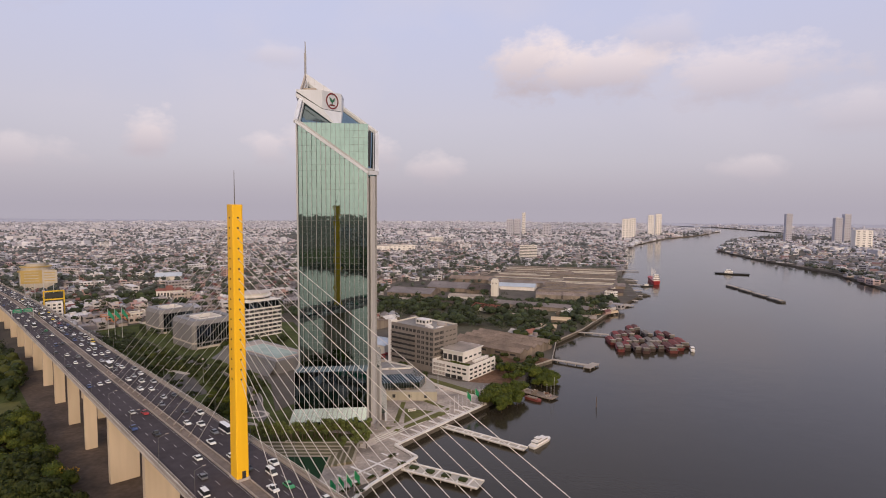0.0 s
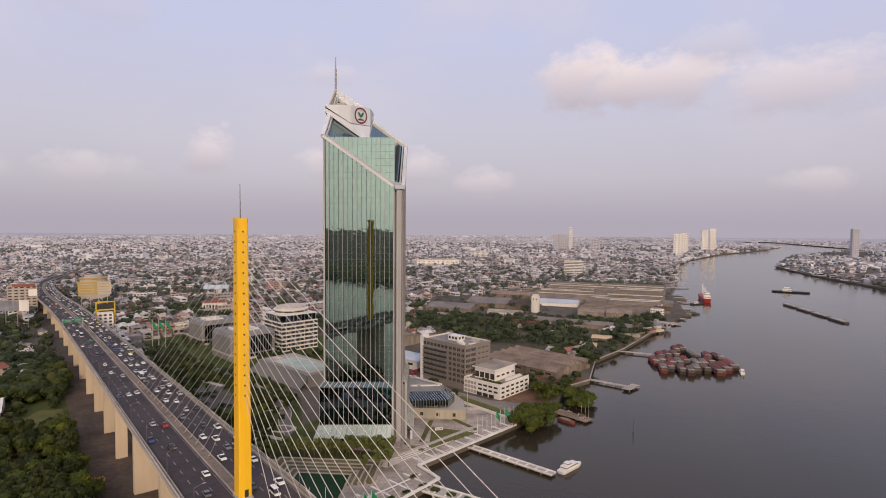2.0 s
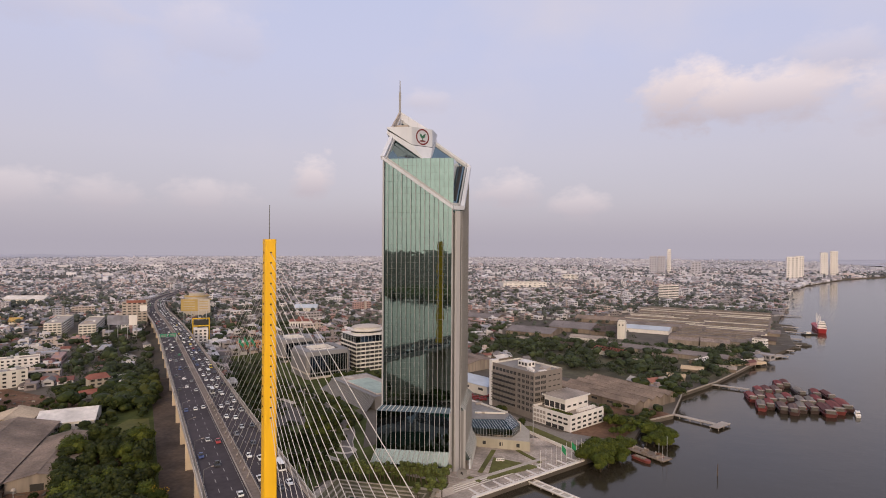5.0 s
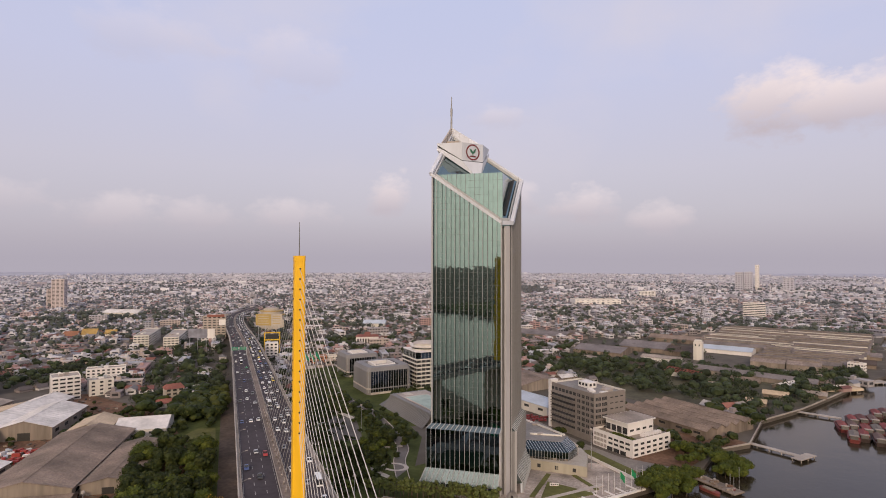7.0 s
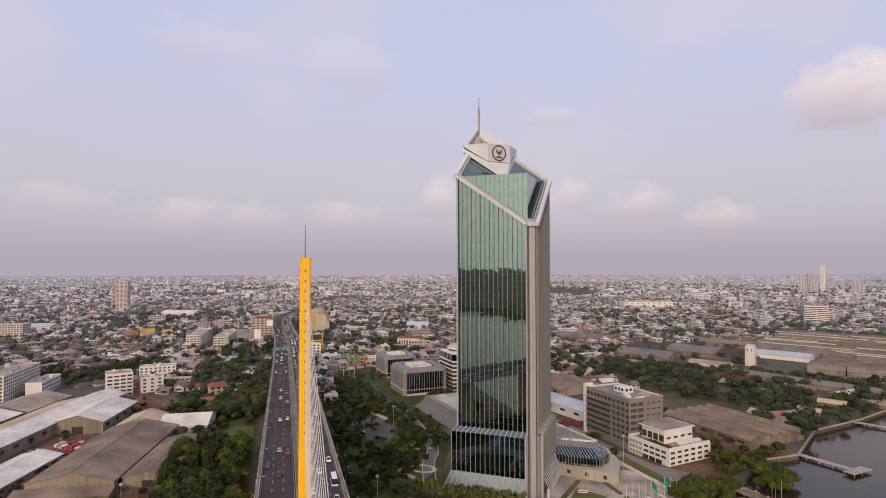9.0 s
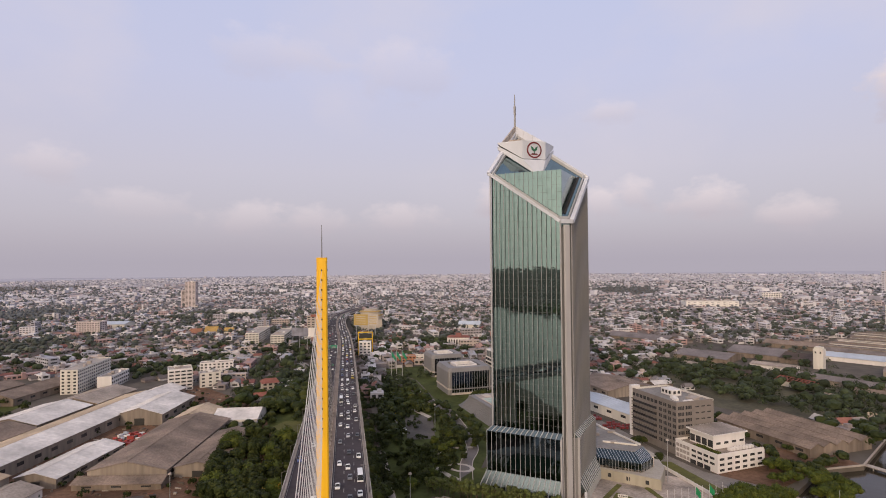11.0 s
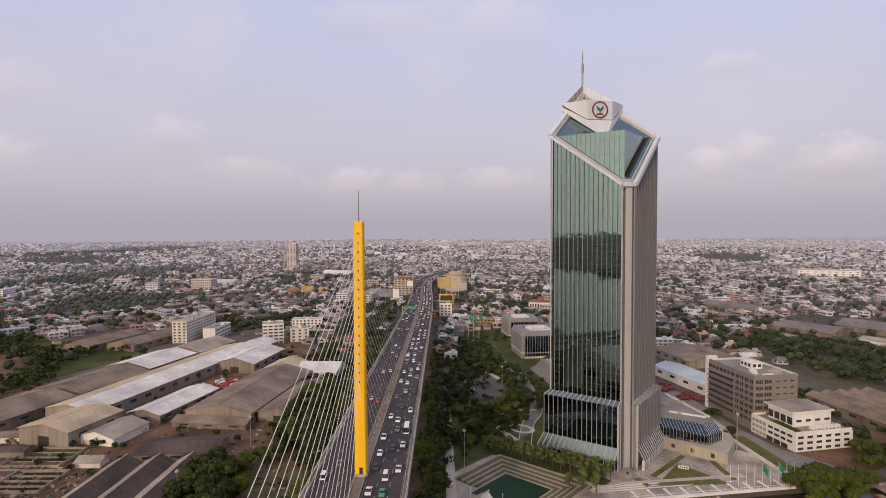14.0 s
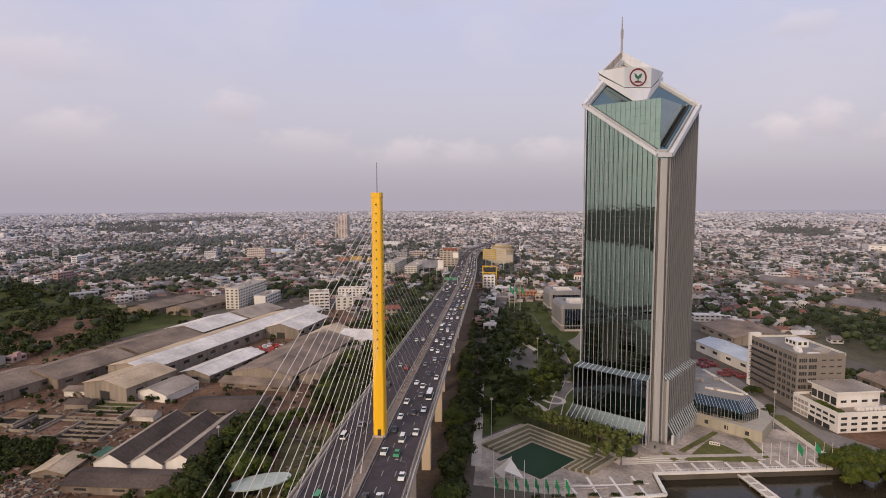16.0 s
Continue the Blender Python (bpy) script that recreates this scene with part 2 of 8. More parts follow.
# Outer and distant city colours: haze mixed in, paler and bluer by distance
OUTER_WALL = material("hazed_outer_walls", (0.45, 0.43, 0.45), 0.8, vary=0.12, patch=0.01, island=((0.36, 0.34, 0.36), (0.53, 0.50, 0.52), (0.31, 0.29, 0.31), (0.60, 0.58, 0.60), (0.28, 0.26, 0.28), (0.43, 0.37, 0.36), (0.60, 0.58, 0.60), (0.37, 0.28, 0.28)))
OUTER_ROOF = material("hazed_outer_roofs", (0.3, 0.28, 0.28), 0.8, vary=0.15, patch=0.01, island=((0.165, 0.155, 0.168), (0.14, 0.13, 0.14), (0.20, 0.19, 0.21), (0.15, 0.135, 0.142), (0.21, 0.125, 0.118), (0.24, 0.235, 0.26), (0.42, 0.42, 0.45), (0.17, 0.16, 0.175)))
FAR2_WALL = material("hazed_distant_walls", (0.45, 0.43, 0.45), 0.8, vary=0.06, patch=0.004, island=((0.470, 0.458, 0.510), (0.515, 0.503, 0.558), (0.448, 0.435, 0.486), (0.594, 0.582, 0.636), (0.493, 0.475, 0.522)))
FAR2_ROOF = material("hazed_distant_roofs", (0.36, 0.34, 0.36), 0.8, vary=0.06, patch=0.004, island=((0.33, 0.32, 0.36), (0.30, 0.29, 0.33), (0.37, 0.36, 0.40), (0.44, 0.43, 0.47), (0.36, 0.315, 0.34)))
FAR2_LEAF = material("hazed_distant_leaves", (0.2, 0.2, 0.2), 0.8, vary=0.1, patch=0.005, island=((0.235, 0.24, 0.27), (0.26, 0.265, 0.29), (0.215, 0.222, 0.25)))
ROOF_RED = material("red_tile_roof", (0.23, 0.085, 0.062), 0.8, vary=0.25, grain=0.6)
TEAL = material("teal_roof", (0.32, 0.385, 0.335), 0.75, vary=0.25, grain=0.3)
ROOF_GREEN = material("green_sheet_roof", (0.085, 0.17, 0.115), 0.7, vary=0.25, grain=0.5)
TARP = material("barge_cover", (0.12, 0.11, 0.10), 0.8, vary=0.35, grain=0.4)
CITY_WALL = material("city_walls", (0.5, 0.47, 0.44), 0.8, vary=0.15, island=((0.33, 0.30, 0.30), (0.52, 0.49, 0.49), (0.28, 0.245, 0.24), (0.56, 0.53, 0.53), (0.23, 0.195, 0.19), (0.43, 0.36, 0.32), (0.58, 0.55, 0.55), (0.38, 0.25, 0.23), (0.33, 0.33, 0.36)))
CITY_ROOF = material("city_roofs", (0.3, 0.25, 0.22), 0.8, vary=0.2, island=((0.135, 0.112, 0.105), (0.105, 0.088, 0.086), (0.17, 0.15, 0.145), (0.12, 0.098, 0.09), (0.19, 0.078, 0.062), (0.22, 0.205, 0.205), (0.42, 0.41, 0.42), (0.125, 0.105, 0.105), (0.17, 0.175, 0.205), (0.095, 0.078, 0.074), (0.15, 0.062, 0.055)))
# far tier of the city colours, haze already in them
FAR_WALL = material("hazed_far_walls", (0.5, 0.47, 0.44), 0.8, vary=0.1, patch=0.004, island=((0.45, 0.43, 0.46), (0.56, 0.54, 0.57), (0.39, 0.37, 0.40), (0.60, 0.58, 0.61), (0.36, 0.34, 0.37), (0.50, 0.43, 0.44), (0.68, 0.66, 0.69)))
FAR_ROOF = material("hazed_far_roofs", (0.3, 0.25, 0.22), 0.8, vary=0.1, patch=0.004, island=((0.25, 0.24, 0.265), (0.215, 0.205, 0.23), (0.31, 0.30, 0.33), (0.42, 0.415, 0.45), (0.29, 0.22, 0.22), (0.58, 0.57, 0.61)))


def glass(name, tint, rough=0.03, wave=0.05):
    """Mirror-coated facade glass: a tinted reflecting film over a dark room."""
    m = bpy.data.materials.new(name)
    m.use_nodes = True
    n, l = m.node_tree.nodes, m.node_tree.links
    p = n["Principled BSDF"]
    p.inputs["Base Color"].default_value = (*tint, 1)
    p.inputs["Metallic"].default_value, p.inputs["Roughness"].default_value = 1.0, rough
    t = n.new("ShaderNodeTexNoise")
    t.inputs["Scale"].default_value, t.inputs["Detail"].default_value = 0.28, 2
    l.new(n.new("ShaderNodeNewGeometry").outputs["Position"], t.inputs[0])
    b = n.new("ShaderNodeBump")
    b.inputs["Strength"].default_value, b.inputs["Distance"].default_value = wave, 0.3
    l.new(t.outputs[0], b.inputs["Height"]), l.new(b.outputs[0], p.inputs["Normal"])
    # pane by pane the coating differs a little
    cell = n.new("ShaderNodeVectorMath")
    cell.operation = "SNAP"
    cell.inputs[1].default_value = (1.33, 50.0, 3.55)
    l.new(n.new("ShaderNodeTexCoord").outputs["Object"], cell.inputs[0])
    dice = n.new("ShaderNodeTexWhiteNoise")
    l.new(cell.outputs[0], dice.inputs["Vector"])
    k = n.new("ShaderNodeMapRange")
    k.inputs[3].default_value, k.inputs[4].default_value = 0.94, 1.06
    l.new(dice.outputs["Value"], k.inputs[0])
    mix = n.new("ShaderNodeVectorMath")
    mix.operation = "SCALE"
    mix.inputs[0].default_value = tint
    l.new(k.outputs[0], mix.inputs["Scale"])
    l.new(mix.outputs[0], p.inputs["Base Color"])
    return m


TOWER_GLASS = glass("green_mirror_glass", (0.205, 0.288, 0.268), wave=0.05)
TOP_GLASS = glass("blue_mirror_glass", (0.20, 0.265, 0.27), 0.08)
# tower glass darkened for the east side, to hold down its sky reflection
EAST_GLASS = glass("dimmed_side_glass", (0.075, 0.092, 0.095), 0.06)
# same tower glass, tinted dark for the trees it would mirror
BASE_GLASS = glass("dimmed_base_glass", (0.125, 0.175, 0.195), 0.03, wave=0.08)
SKIRT_GLASS = glass("pale_roof_glass", (0.185, 0.225, 0.225), 0.2)
DARK_GLASS = glass("dark_window_glass", (0.10, 0.125, 0.15), 0.12)
BANK_GLASS = glass("blue_grey_glass", (0.085, 0.12, 0.145), 0.12)
HALL_GLASS = glass("dark_hall_glass", (0.065, 0.09, 0.095), 0.06)
WINDOW = material("window_glass", (0.045, 0.045, 0.047), 0.15, vary=0.3, grain=0.2, spec=0.6)

water_mat = bpy.data.materials.new("river_water")
water_mat.use_nodes = True
n, l = water_mat.node_tree.nodes, water_mat.node_tree.links
p = n["Principled BSDF"]
p.inputs["Base Color"].default_value = (0.034, 0.028, 0.019, 1)
p.inputs["Specular Tint"].default_value = (1.0, 0.93, 0.84, 1)
p.inputs["Roughness"].default_value, p.inputs["IOR"].default_value = 0.12, 1.30
bumps = None
for sc, dist in ((0.35, 0.25), (0.05, 0.5)):
    t = n.new("ShaderNodeTexNoise")
    t.inputs["Scale"].default_value, t.inputs["Detail"].default_value = sc, 5
    l.new(n.new("ShaderNodeNewGeometry").outputs["Position"], t.inputs[0])
    b = n.new("ShaderNodeBump")
    b.inputs["Strength"].default_value, b.inputs["Distance"].default_value = 0.25, dist
    l.new(t.outputs[0], b.inputs["Height"])
    if bumps:
        l.new(bumps, b.inputs["Normal"])
    bumps = b.outputs[0]
l.new(bumps, p.inputs["Normal"])

# ---- geometry helpers ----
class Geo:
    """Collects faces for one mesh."""

    def __init__(self):
        self.v, self.f = [], []

    def face(self, *pts):
        k = len(self.v)
        self.v += [tuple(q) for q in pts]
        self.f.append(tuple(range(k, k + len(pts))))
        return self

    def prism(self, poly, z0, z1, cap=True):
        k, n = len(self.v), len(poly)
        zs = z1 if isinstance(z1, (list, tuple)) else [z1] * n
        self.v += [(x, y, z0) for x, y in poly] + [(q[0], q[1], zs[i]) for i, q in enumerate(poly)]
        self.f += [(k + i, k + (i + 1) % n, k + n + (i + 1) % n, k + n + i) for i in range(n)]
        if cap:
            self.f += [tuple(k + n + i for i in range(n)), tuple(k + n - 1 - i for i in range(n))]
        return self

    def box(self, cx, cy, z0, sx, sy, sz, ang=0.0):
        c, s = math.cos(radians(ang)), math.sin(radians(ang))
        pts = [(cx + c * a - s * b, cy + s * a + c * b) for a, b in ((-sx / 2, -sy / 2), (sx / 2, -sy / 2), (sx / 2, sy / 2), (-sx / 2, sy / 2))]
        return self.prism(pts, z0, z0 + sz)

    def tube(self, a, b, r, n=6, r2=None):
        a, b = Vector(a), Vector(b)
        w = (b - a).normalized()
        u = w.orthogonal().normalized()
        t = w.cross(u)
        k = len(self.v)
        for end, rad in ((a, r), (b, r if r2 is None else r2)):
            self.v += [tuple(end + (u * math.cos(6.2832 * i / n) + t * math.sin(6.2832 * i / n)) * rad) for i in range(n)]
        self.f += [(k + i, k + (i + 1) % n, k + n + (i + 1) % n, k + n + i) for i in range(n)]
        self.f += [tuple(k + n + i for i in range(n)), tuple(k + n - 1 - i for i in range(n))]
        return self

    def beam(self, a, b, w, h, up=(0, 0, 1)):
        """A square bar from a to b, w wide and h high, its axis through the middle."""
        a, b = Vector(a), Vector(b)
        d = (b - a).normalized()
        s = d.cross(Vector(up)).normalized()
        t = s.cross(d)
        k = len(self.v)
        for e in (a, b):
            self.v += [tuple(e + s * i * w / 2 + t * j * h / 2) for i, j in ((-1, -1), (1, -1), (1, 1), (-1, 1))]
        self.f += [(k + i, k + (i + 1) % 4, k + 4 + (i + 1) % 4, k + 4 + i) for i in range(4)] + [(k + 3, k + 2, k + 1, k), (k + 4, k + 5, k + 6, k + 7)]
        return self

    def mesh(self, name):
        me = bpy.data.meshes.new(name)
        me.from_pydata(self.v, [], self.f)
        me.update()
        return me


def part(name, g, mat, parent=None, label=""):
    me = g.mesh(name) if isinstance(g, Geo) else g
    if mat and not me.materials:
        me.materials.append(mat)
    ob = new(name, me)
    if parent:
        ob.parent = parent
    return tagged(ob, label)


def thing(name, label, category, m=None, group="", kind=""):
    ob = new(name)
    ob.empty_display_size = 0.5
    if m is not None:
        ob.matrix_basis = m
    return tagged(ob, label, category, group, kind)


def spot(x, y, z=0.0, ang=0.0):
    return pose(x, y, z, 0, 0, ang)


G = 3.0    # level of the land

# ---- land and water ----
WEST_SHORE = [(1500, 3300), (1126, 2733), (911, 2504), (659, 2089), (544, 1848), (400, 1366), (313, 1082), (270, 839), (238, 787), (203, 728), (169, 663), (135, 600), (99, 547), (84, 478),
              (62, 455), (50, 400), (38, 388), (22, 366), (-30, 298), (-17, 284), (-36, 254), (-58, 205), (-80, 150), (-130, 70), (-210, -40), (-330, -190), (-520, -380), (-900, -700), (-2400, -1700)]
EAST_SHORE = [(1800, 3100), (1400, 2650), (1159, 2413), (985, 2133), (819, 1809), (784, 1561), (776, 1336), (770, 1167), (707, 948), (620, 640), (460, 240), (330, 0), (225, -190), (90, -380), (-120, -600), (-420, -900), (-1900, -2000)]
FAR = 7000


def land(shore, corners, z):
    g = Geo()
    top = [(x, y, z) for x, y in shore] + [(x, y, z) for x, y in corners]
    g.face(*top)
    for (x0, y0), (x1, y1) in zip(shore, shore[1:]):
        g.face((x0, y0, z), (x1, y1, z), (x1, y1, -3), (x0, y0, -3))
    return g


bm = bmesh.new()
for g in (land(WEST_SHORE, [(-FAR, -1700), (-FAR, FAR), (1500, FAR)], G), land(EAST_SHORE, [(-1900, -FAR), (FAR, -FAR), (FAR, FAR), (1800, FAR)], G)):
    for f in g.f:
        try:
            bm.faces.new([bm.verts.new(g.v[i]) for i in f])
        except ValueError:
            pass
bmesh.ops.triangulate(bm, faces=bm.faces)
bmesh.ops.recalc_face_normals(bm, faces=bm.faces)
me = bpy.data.meshes.new("ground")
bm.to_mesh(me)
bm.free()
LAND = material("built_up_ground", (0.112, 0.096, 0.080), 0.9, spec=0.15, vary=0.35, grain=0.08, patch=0.006)
tagged(part("ground", me, LAND), "brown and grey built-up flat ground of the city", "ground", kind="structure")
g = Geo().face((-FAR, -FAR, 0), (FAR, -FAR, 0), (FAR, FAR, 0), (-FAR, FAR, 0))
tagged(part("water", g, water_mat), "calm grey-brown river with faint ripples", "water", kind="structure")

# ---- the office tower ----
TX, TY, TA = -88.5, 321.0, 8.05
W, D = 44.5, 45.0                      # plan of the shaft
tower = thing("office_tower", "tall green mirror-glass office tower with white fins and slanted crown", "skyscraper", spot(TX, TY, 0, TA))


def slope(u, v):
    return 180.0 - 0.70 * u + 0.70 * v


CH = 4.6                                # the cut corner
BELT, BELT2, SK, SK2 = 39.2, 36.6, 15.0, 8.0
plan = [(0.6, 0), (W - CH, 0), (W, CH), (W, D), (0, D), (0, 0.6)]
g = Geo()
inner = [(0.6, 1.35), (W - CH - 0.3, 0.35), (W - 0.35, CH + 0.3), (W - 0.35, D - 0.4), (0.4, D - 0.4), (0.4, 1.4)]
g.prism(inner, BELT, [slope(u, v) - 1.2 for u, v in inner])
part("glass_shaft", g, TOWER_GLASS, tower, "green reflecting curtain wall")
# darker panes over the east side: a dim reflection put into the tint
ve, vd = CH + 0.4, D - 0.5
part("side_glazing", Geo().face((W - 0.3, ve, BELT), (W - 0.3, vd, BELT), (W - 0.3, vd, slope(W, vd) - 1.4), (W - 0.3, ve, slope(W, ve) - 1.4)), EAST_GLASS, tower, "side glazing with its tint darkened between the fins")
# lower storeys, set forward under the skirt roof
low = [(-2.6, -2.6), (W - CH - 0.6, -2.6), (W + 2.6, CH + 0.6), (W + 2.6, D + 2.4), (-2.6, D + 2.4)]


def notched(e):
    """The flared lower plan with the corner cut back behind the column."""
    return [(-e, -e), (W - CH - 0.6, -e), (W - CH - 0.6, 0.9), (W - 0.9, CH + 0.6), (W + e, CH + 0.6), (W + e, D + e - 0.2), (-e, D + e - 0.2)]


# the dark reflection of these storeys is in their glass tint
part("glass_base", Geo().prism(notched(2.6), SK - 0.2, BELT2), BASE_GLASS, tower, "lower storeys with a dark reflection put into the tint")
part("lobby_glass", Geo().prism(notched(2.2), G, SK - 0.2), DARK_GLASS, tower, "dark lobby glazing")


def skirt(name, a, b, za, zb, n0=15):
    """A sloped glass roof between two outlines on three sides, with ribs."""
    g, r = Geo(), []
    for (p, q), (s, t), rib_w in (((a[0], b[0]), (a[1], b[1]), 0.4), ((a[2], b[2]), (a[3], b[3]), 1.0), ((a[4], b[4]), (a[0], b[0]), 0.3)):
        g.face((*p, za), (*s, za), (*t, zb), (*q, zb))
        count = n0
        for i in range(count + 1):
            k = i / count
            top = Vector((p[0] + (s[0] - p[0]) * k, p[1] + (s[1] - p[1]) * k, za + 0.1))
            bot = Vector((q[0] + (t[0] - q[0]) * k, q[1] + (t[1] - q[1]) * k, zb + 0.1))
            r.append(Geo().beam(top, bot, rib_w, 0.35))
        for i, j in ((p, q), (s, t)):
            inner_pt = (i[0], i[1], zb)
            g.face((*i, za), (*j, zb), inner_pt)
    sk = part(name, g, SKIRT_GLASS, tower, "sloping pale glass skirt roof")
    for rib in r:
        part("rib", rib, FIN, sk)


base5 = [(0, 0), (W - CH, 0), (W, CH), (W, D), (0, D)]
skirt("skirt_roof", base5, low, BELT, BELT2)
out5 = [(-5.2, -5.6), (W - CH - 1.2, -5.6), (W + 6.4, CH + 1.2), (W + 6.4, D + 2.4), (-5.2, D + 2.4)]
skirt("skirt_roof", low, out5, SK, SK2)
# fins: one mesh a face, one object a fin
pitch = (W - CH) / 15
lower_fin = Geo().box(0, 0, SK, 0.17, 0.4, BELT2 - SK).mesh("fin")
east_fin = Geo().box(0, 0, SK, 0.95, 0.5, BELT2 - SK).mesh("fin")
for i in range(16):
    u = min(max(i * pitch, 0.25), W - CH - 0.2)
    # flanks in the darker copy, caps in the paler stone
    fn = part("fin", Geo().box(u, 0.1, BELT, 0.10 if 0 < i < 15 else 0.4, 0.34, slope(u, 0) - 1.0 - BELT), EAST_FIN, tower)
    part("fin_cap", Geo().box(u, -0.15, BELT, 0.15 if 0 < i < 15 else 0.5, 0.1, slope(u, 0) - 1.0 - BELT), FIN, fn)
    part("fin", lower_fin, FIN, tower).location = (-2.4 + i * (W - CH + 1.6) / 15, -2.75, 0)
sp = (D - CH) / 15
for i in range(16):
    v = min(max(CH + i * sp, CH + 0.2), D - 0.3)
    # east fins and caps both darker, that side's shade coloured in
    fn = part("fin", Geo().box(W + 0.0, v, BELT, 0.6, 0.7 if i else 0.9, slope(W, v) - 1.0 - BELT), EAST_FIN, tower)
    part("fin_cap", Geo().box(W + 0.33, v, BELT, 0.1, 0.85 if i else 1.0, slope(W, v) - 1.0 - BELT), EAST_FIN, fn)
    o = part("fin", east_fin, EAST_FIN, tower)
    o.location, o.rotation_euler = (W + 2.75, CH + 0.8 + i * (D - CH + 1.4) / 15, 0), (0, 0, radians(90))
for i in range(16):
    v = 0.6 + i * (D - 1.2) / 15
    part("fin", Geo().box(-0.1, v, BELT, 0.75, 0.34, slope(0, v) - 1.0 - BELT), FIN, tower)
# thin floor lines
z = BELT + 3.4
while z < 212:
    u_end, v0 = min(W - CH, (180 - z) / 0.70), 0
    if u_end > 2:
        part("transom", Geo().box(u_end / 2, 0.33, z, u_end - 0.8, 0.05, 0.07), PLATE, tower)
    va = max(CH + 0.3, (z - slope(W, 0)) / 0.70)
    if va < D - 1:
        part("transom", Geo().box(W - 0.33, (va + D) / 2, z, 0.06, D - va - 0.4, 0.06), PLATE, tower)
    z += 3.55
# corner column with grooves
cx, cy = W - CH / 2, CH / 2
col = part("corner_column", Geo().prism([(cx - 0.95, cy - 1.6), (cx + 0.1, cy - 1.95), (cx + 1.95, cy - 0.1), (cx + 1.6, cy + 0.95), (cx - 1.0, cy + 1.0)], G, 150.0), COLUMN_STONE, tower, "white stone corner column")
for du, dv in ((-2.3, -2.4), (2.4, 2.3)):
    part("corner_rail", Geo().box(cx + du, cy + dv, G, 0.5, 0.5, 147.0, 45), COLUMN_STONE, tower)
part("corner_groove", Geo().box(cx - 0.7, cy + 0.7, G, 5.2, 2.2, 146, 45), PLATE, tower)
part("corner_pier", Geo().box(W - CH - 0.35, -2.5, G, 0.7, 1.2, BELT2 - G + 0.4), COLUMN_STONE, tower)
part("corner_pier", Geo().box(W + 2.5, CH + 0.35, G, 1.2, 0.7, BELT2 - G + 0.4), COLUMN_STONE, tower)
part("cheek_wall", Geo().box(W - CH - 0.4, -0.5, G, 0.5, 2.8, BELT2 - G), EAST_FIN, tower)
part("cheek_wall", Geo().box(W + 0.5, CH + 0.4, G, 2.8, 0.5, BELT2 - G), EAST_FIN, tower)
part("portal_leg", Geo().box(W + 5.6, CH + 1.4, G, 1.2, 1.2, SK2 - G + 0.5), WHITE_STONE, tower)
for i in range(16):
    part("skirt_leg", Geo().box(W + 6.3, CH + 1.2 + i * (D + 1.2 - CH) / 15, G, 0.5, 0.9, SK2 - G + 0.1), FIN, tower)
    part("skirt_leg", Geo().box(-5.1 + i * (W - CH + 4.0) / 15, -5.5, G, 0.32, 0.5, SK2 - G + 0.1), FIN, tower)
part("portal_leg", Geo().box(W + 5.6, CH + 9.0, G, 1.0, 1.0, SK2 - G + 0.3), WHITE_STONE, tower)
# slanted parapet frame round the top
ring = [(-0.4, -0.4), (W - CH, -0.4), (W + 0.4, CH), (W + 0.4, D + 0.4), (-0.4, D + 0.4)]
for i in range(5):
    (u0, v0), (u1, v1) = ring[i], ring[(i + 1) % 5]
    a, b = Vector((u0, v0, slope(u0, v0))), Vector((u1, v1, slope(u1, v1)))
    part("parapet_beam", Geo().beam(a, b, *((1.9, 1.5) if i == 0 else (2.2, 2.2))), WHITE_STONE, tower)
    d = Vector((W / 2 - (u0 + u1) / 2, D / 2 - (v0 + v1) / 2, 0)).normalized() * 1.9
    d.z = -0.70 * d.x + 0.70 * d.y
    part("parapet_rail", Geo().beam(a + d + Vector((0, 0, 0.2)), b + d + Vector((0, 0, 0.2)), 0.8, 1.2 if i == 0 else 1.5), FIN, tower)
# sloped glass roof and the flat-topped block that stands out of it
q = [(2.5, 2.5), (W - 3, 2.5), (W - 2.5, D - 2.5), (2.5, D - 2.5)]
part("sloped_roof", Geo().face(*[(u, v, slope(u, v) - 0.1) for u, v in q]), TOP_GLASS, tower, "dark blue sloping roof glass")
blk = [(3.0, 2.9), (39.8, 2.9), (39.8, 41.0)]
part("roof_block", Geo().prism(blk, 150, 180.0), TOWER_GLASS, tower, "green glass block rising from the cut top")
part("roof_block_side", Geo().prism([(39.82, 3.2), (40.0, 3.2), (40.0, 40.5)], 151, 179.7), TOP_GLASS, tower)
for i in range(1, 14):
    u = 3.0 + i * 2.63
    part("fin", Geo().box(u, 2.85, slope(u, 3) - 0.5, 0.14, 0.2, 180.0 - slope(u, 3) + 0.6), EAST_FIN, tower)
for zz in (160, 164, 168, 172, 176):
    part("transom", Geo().box((39.8 + (184 - zz) / 0.7) / 2, 2.86, zz, 39.8 - (184 - zz) / 0.7, 0.12, 0.08), PLATE, tower)
# dark bar added to blacken the gap between roof block and parapet
a, b = Vector((W - 4.2, CH + 2, slope(W - 4.2, CH + 2) + 0.1)), Vector((W - 4.2, D - 4, slope(W - 4.2, D - 4) + 0.1))
part("roof_gutter", Geo().beam(a, b, 1.8, 0.4), DARK, tower, "dark bar in the gap behind the parapet")
part("gutter_rail", Geo().beam(a + Vector((-0.6, 0, 0.5)), b + Vector((-0.6, 0, 0.5)), 0.25, 0.5), FIN, tower)
# crown: sign box, its prow and the two raised walls
L_, A_, B_, R_, P_ = (-3.0, 20.6), (12.5, 21), (23.2, 31.7), (23.8, 47.6), (22.3, 22.3)
C_ = (-0.6, 45.4)
g = Geo()
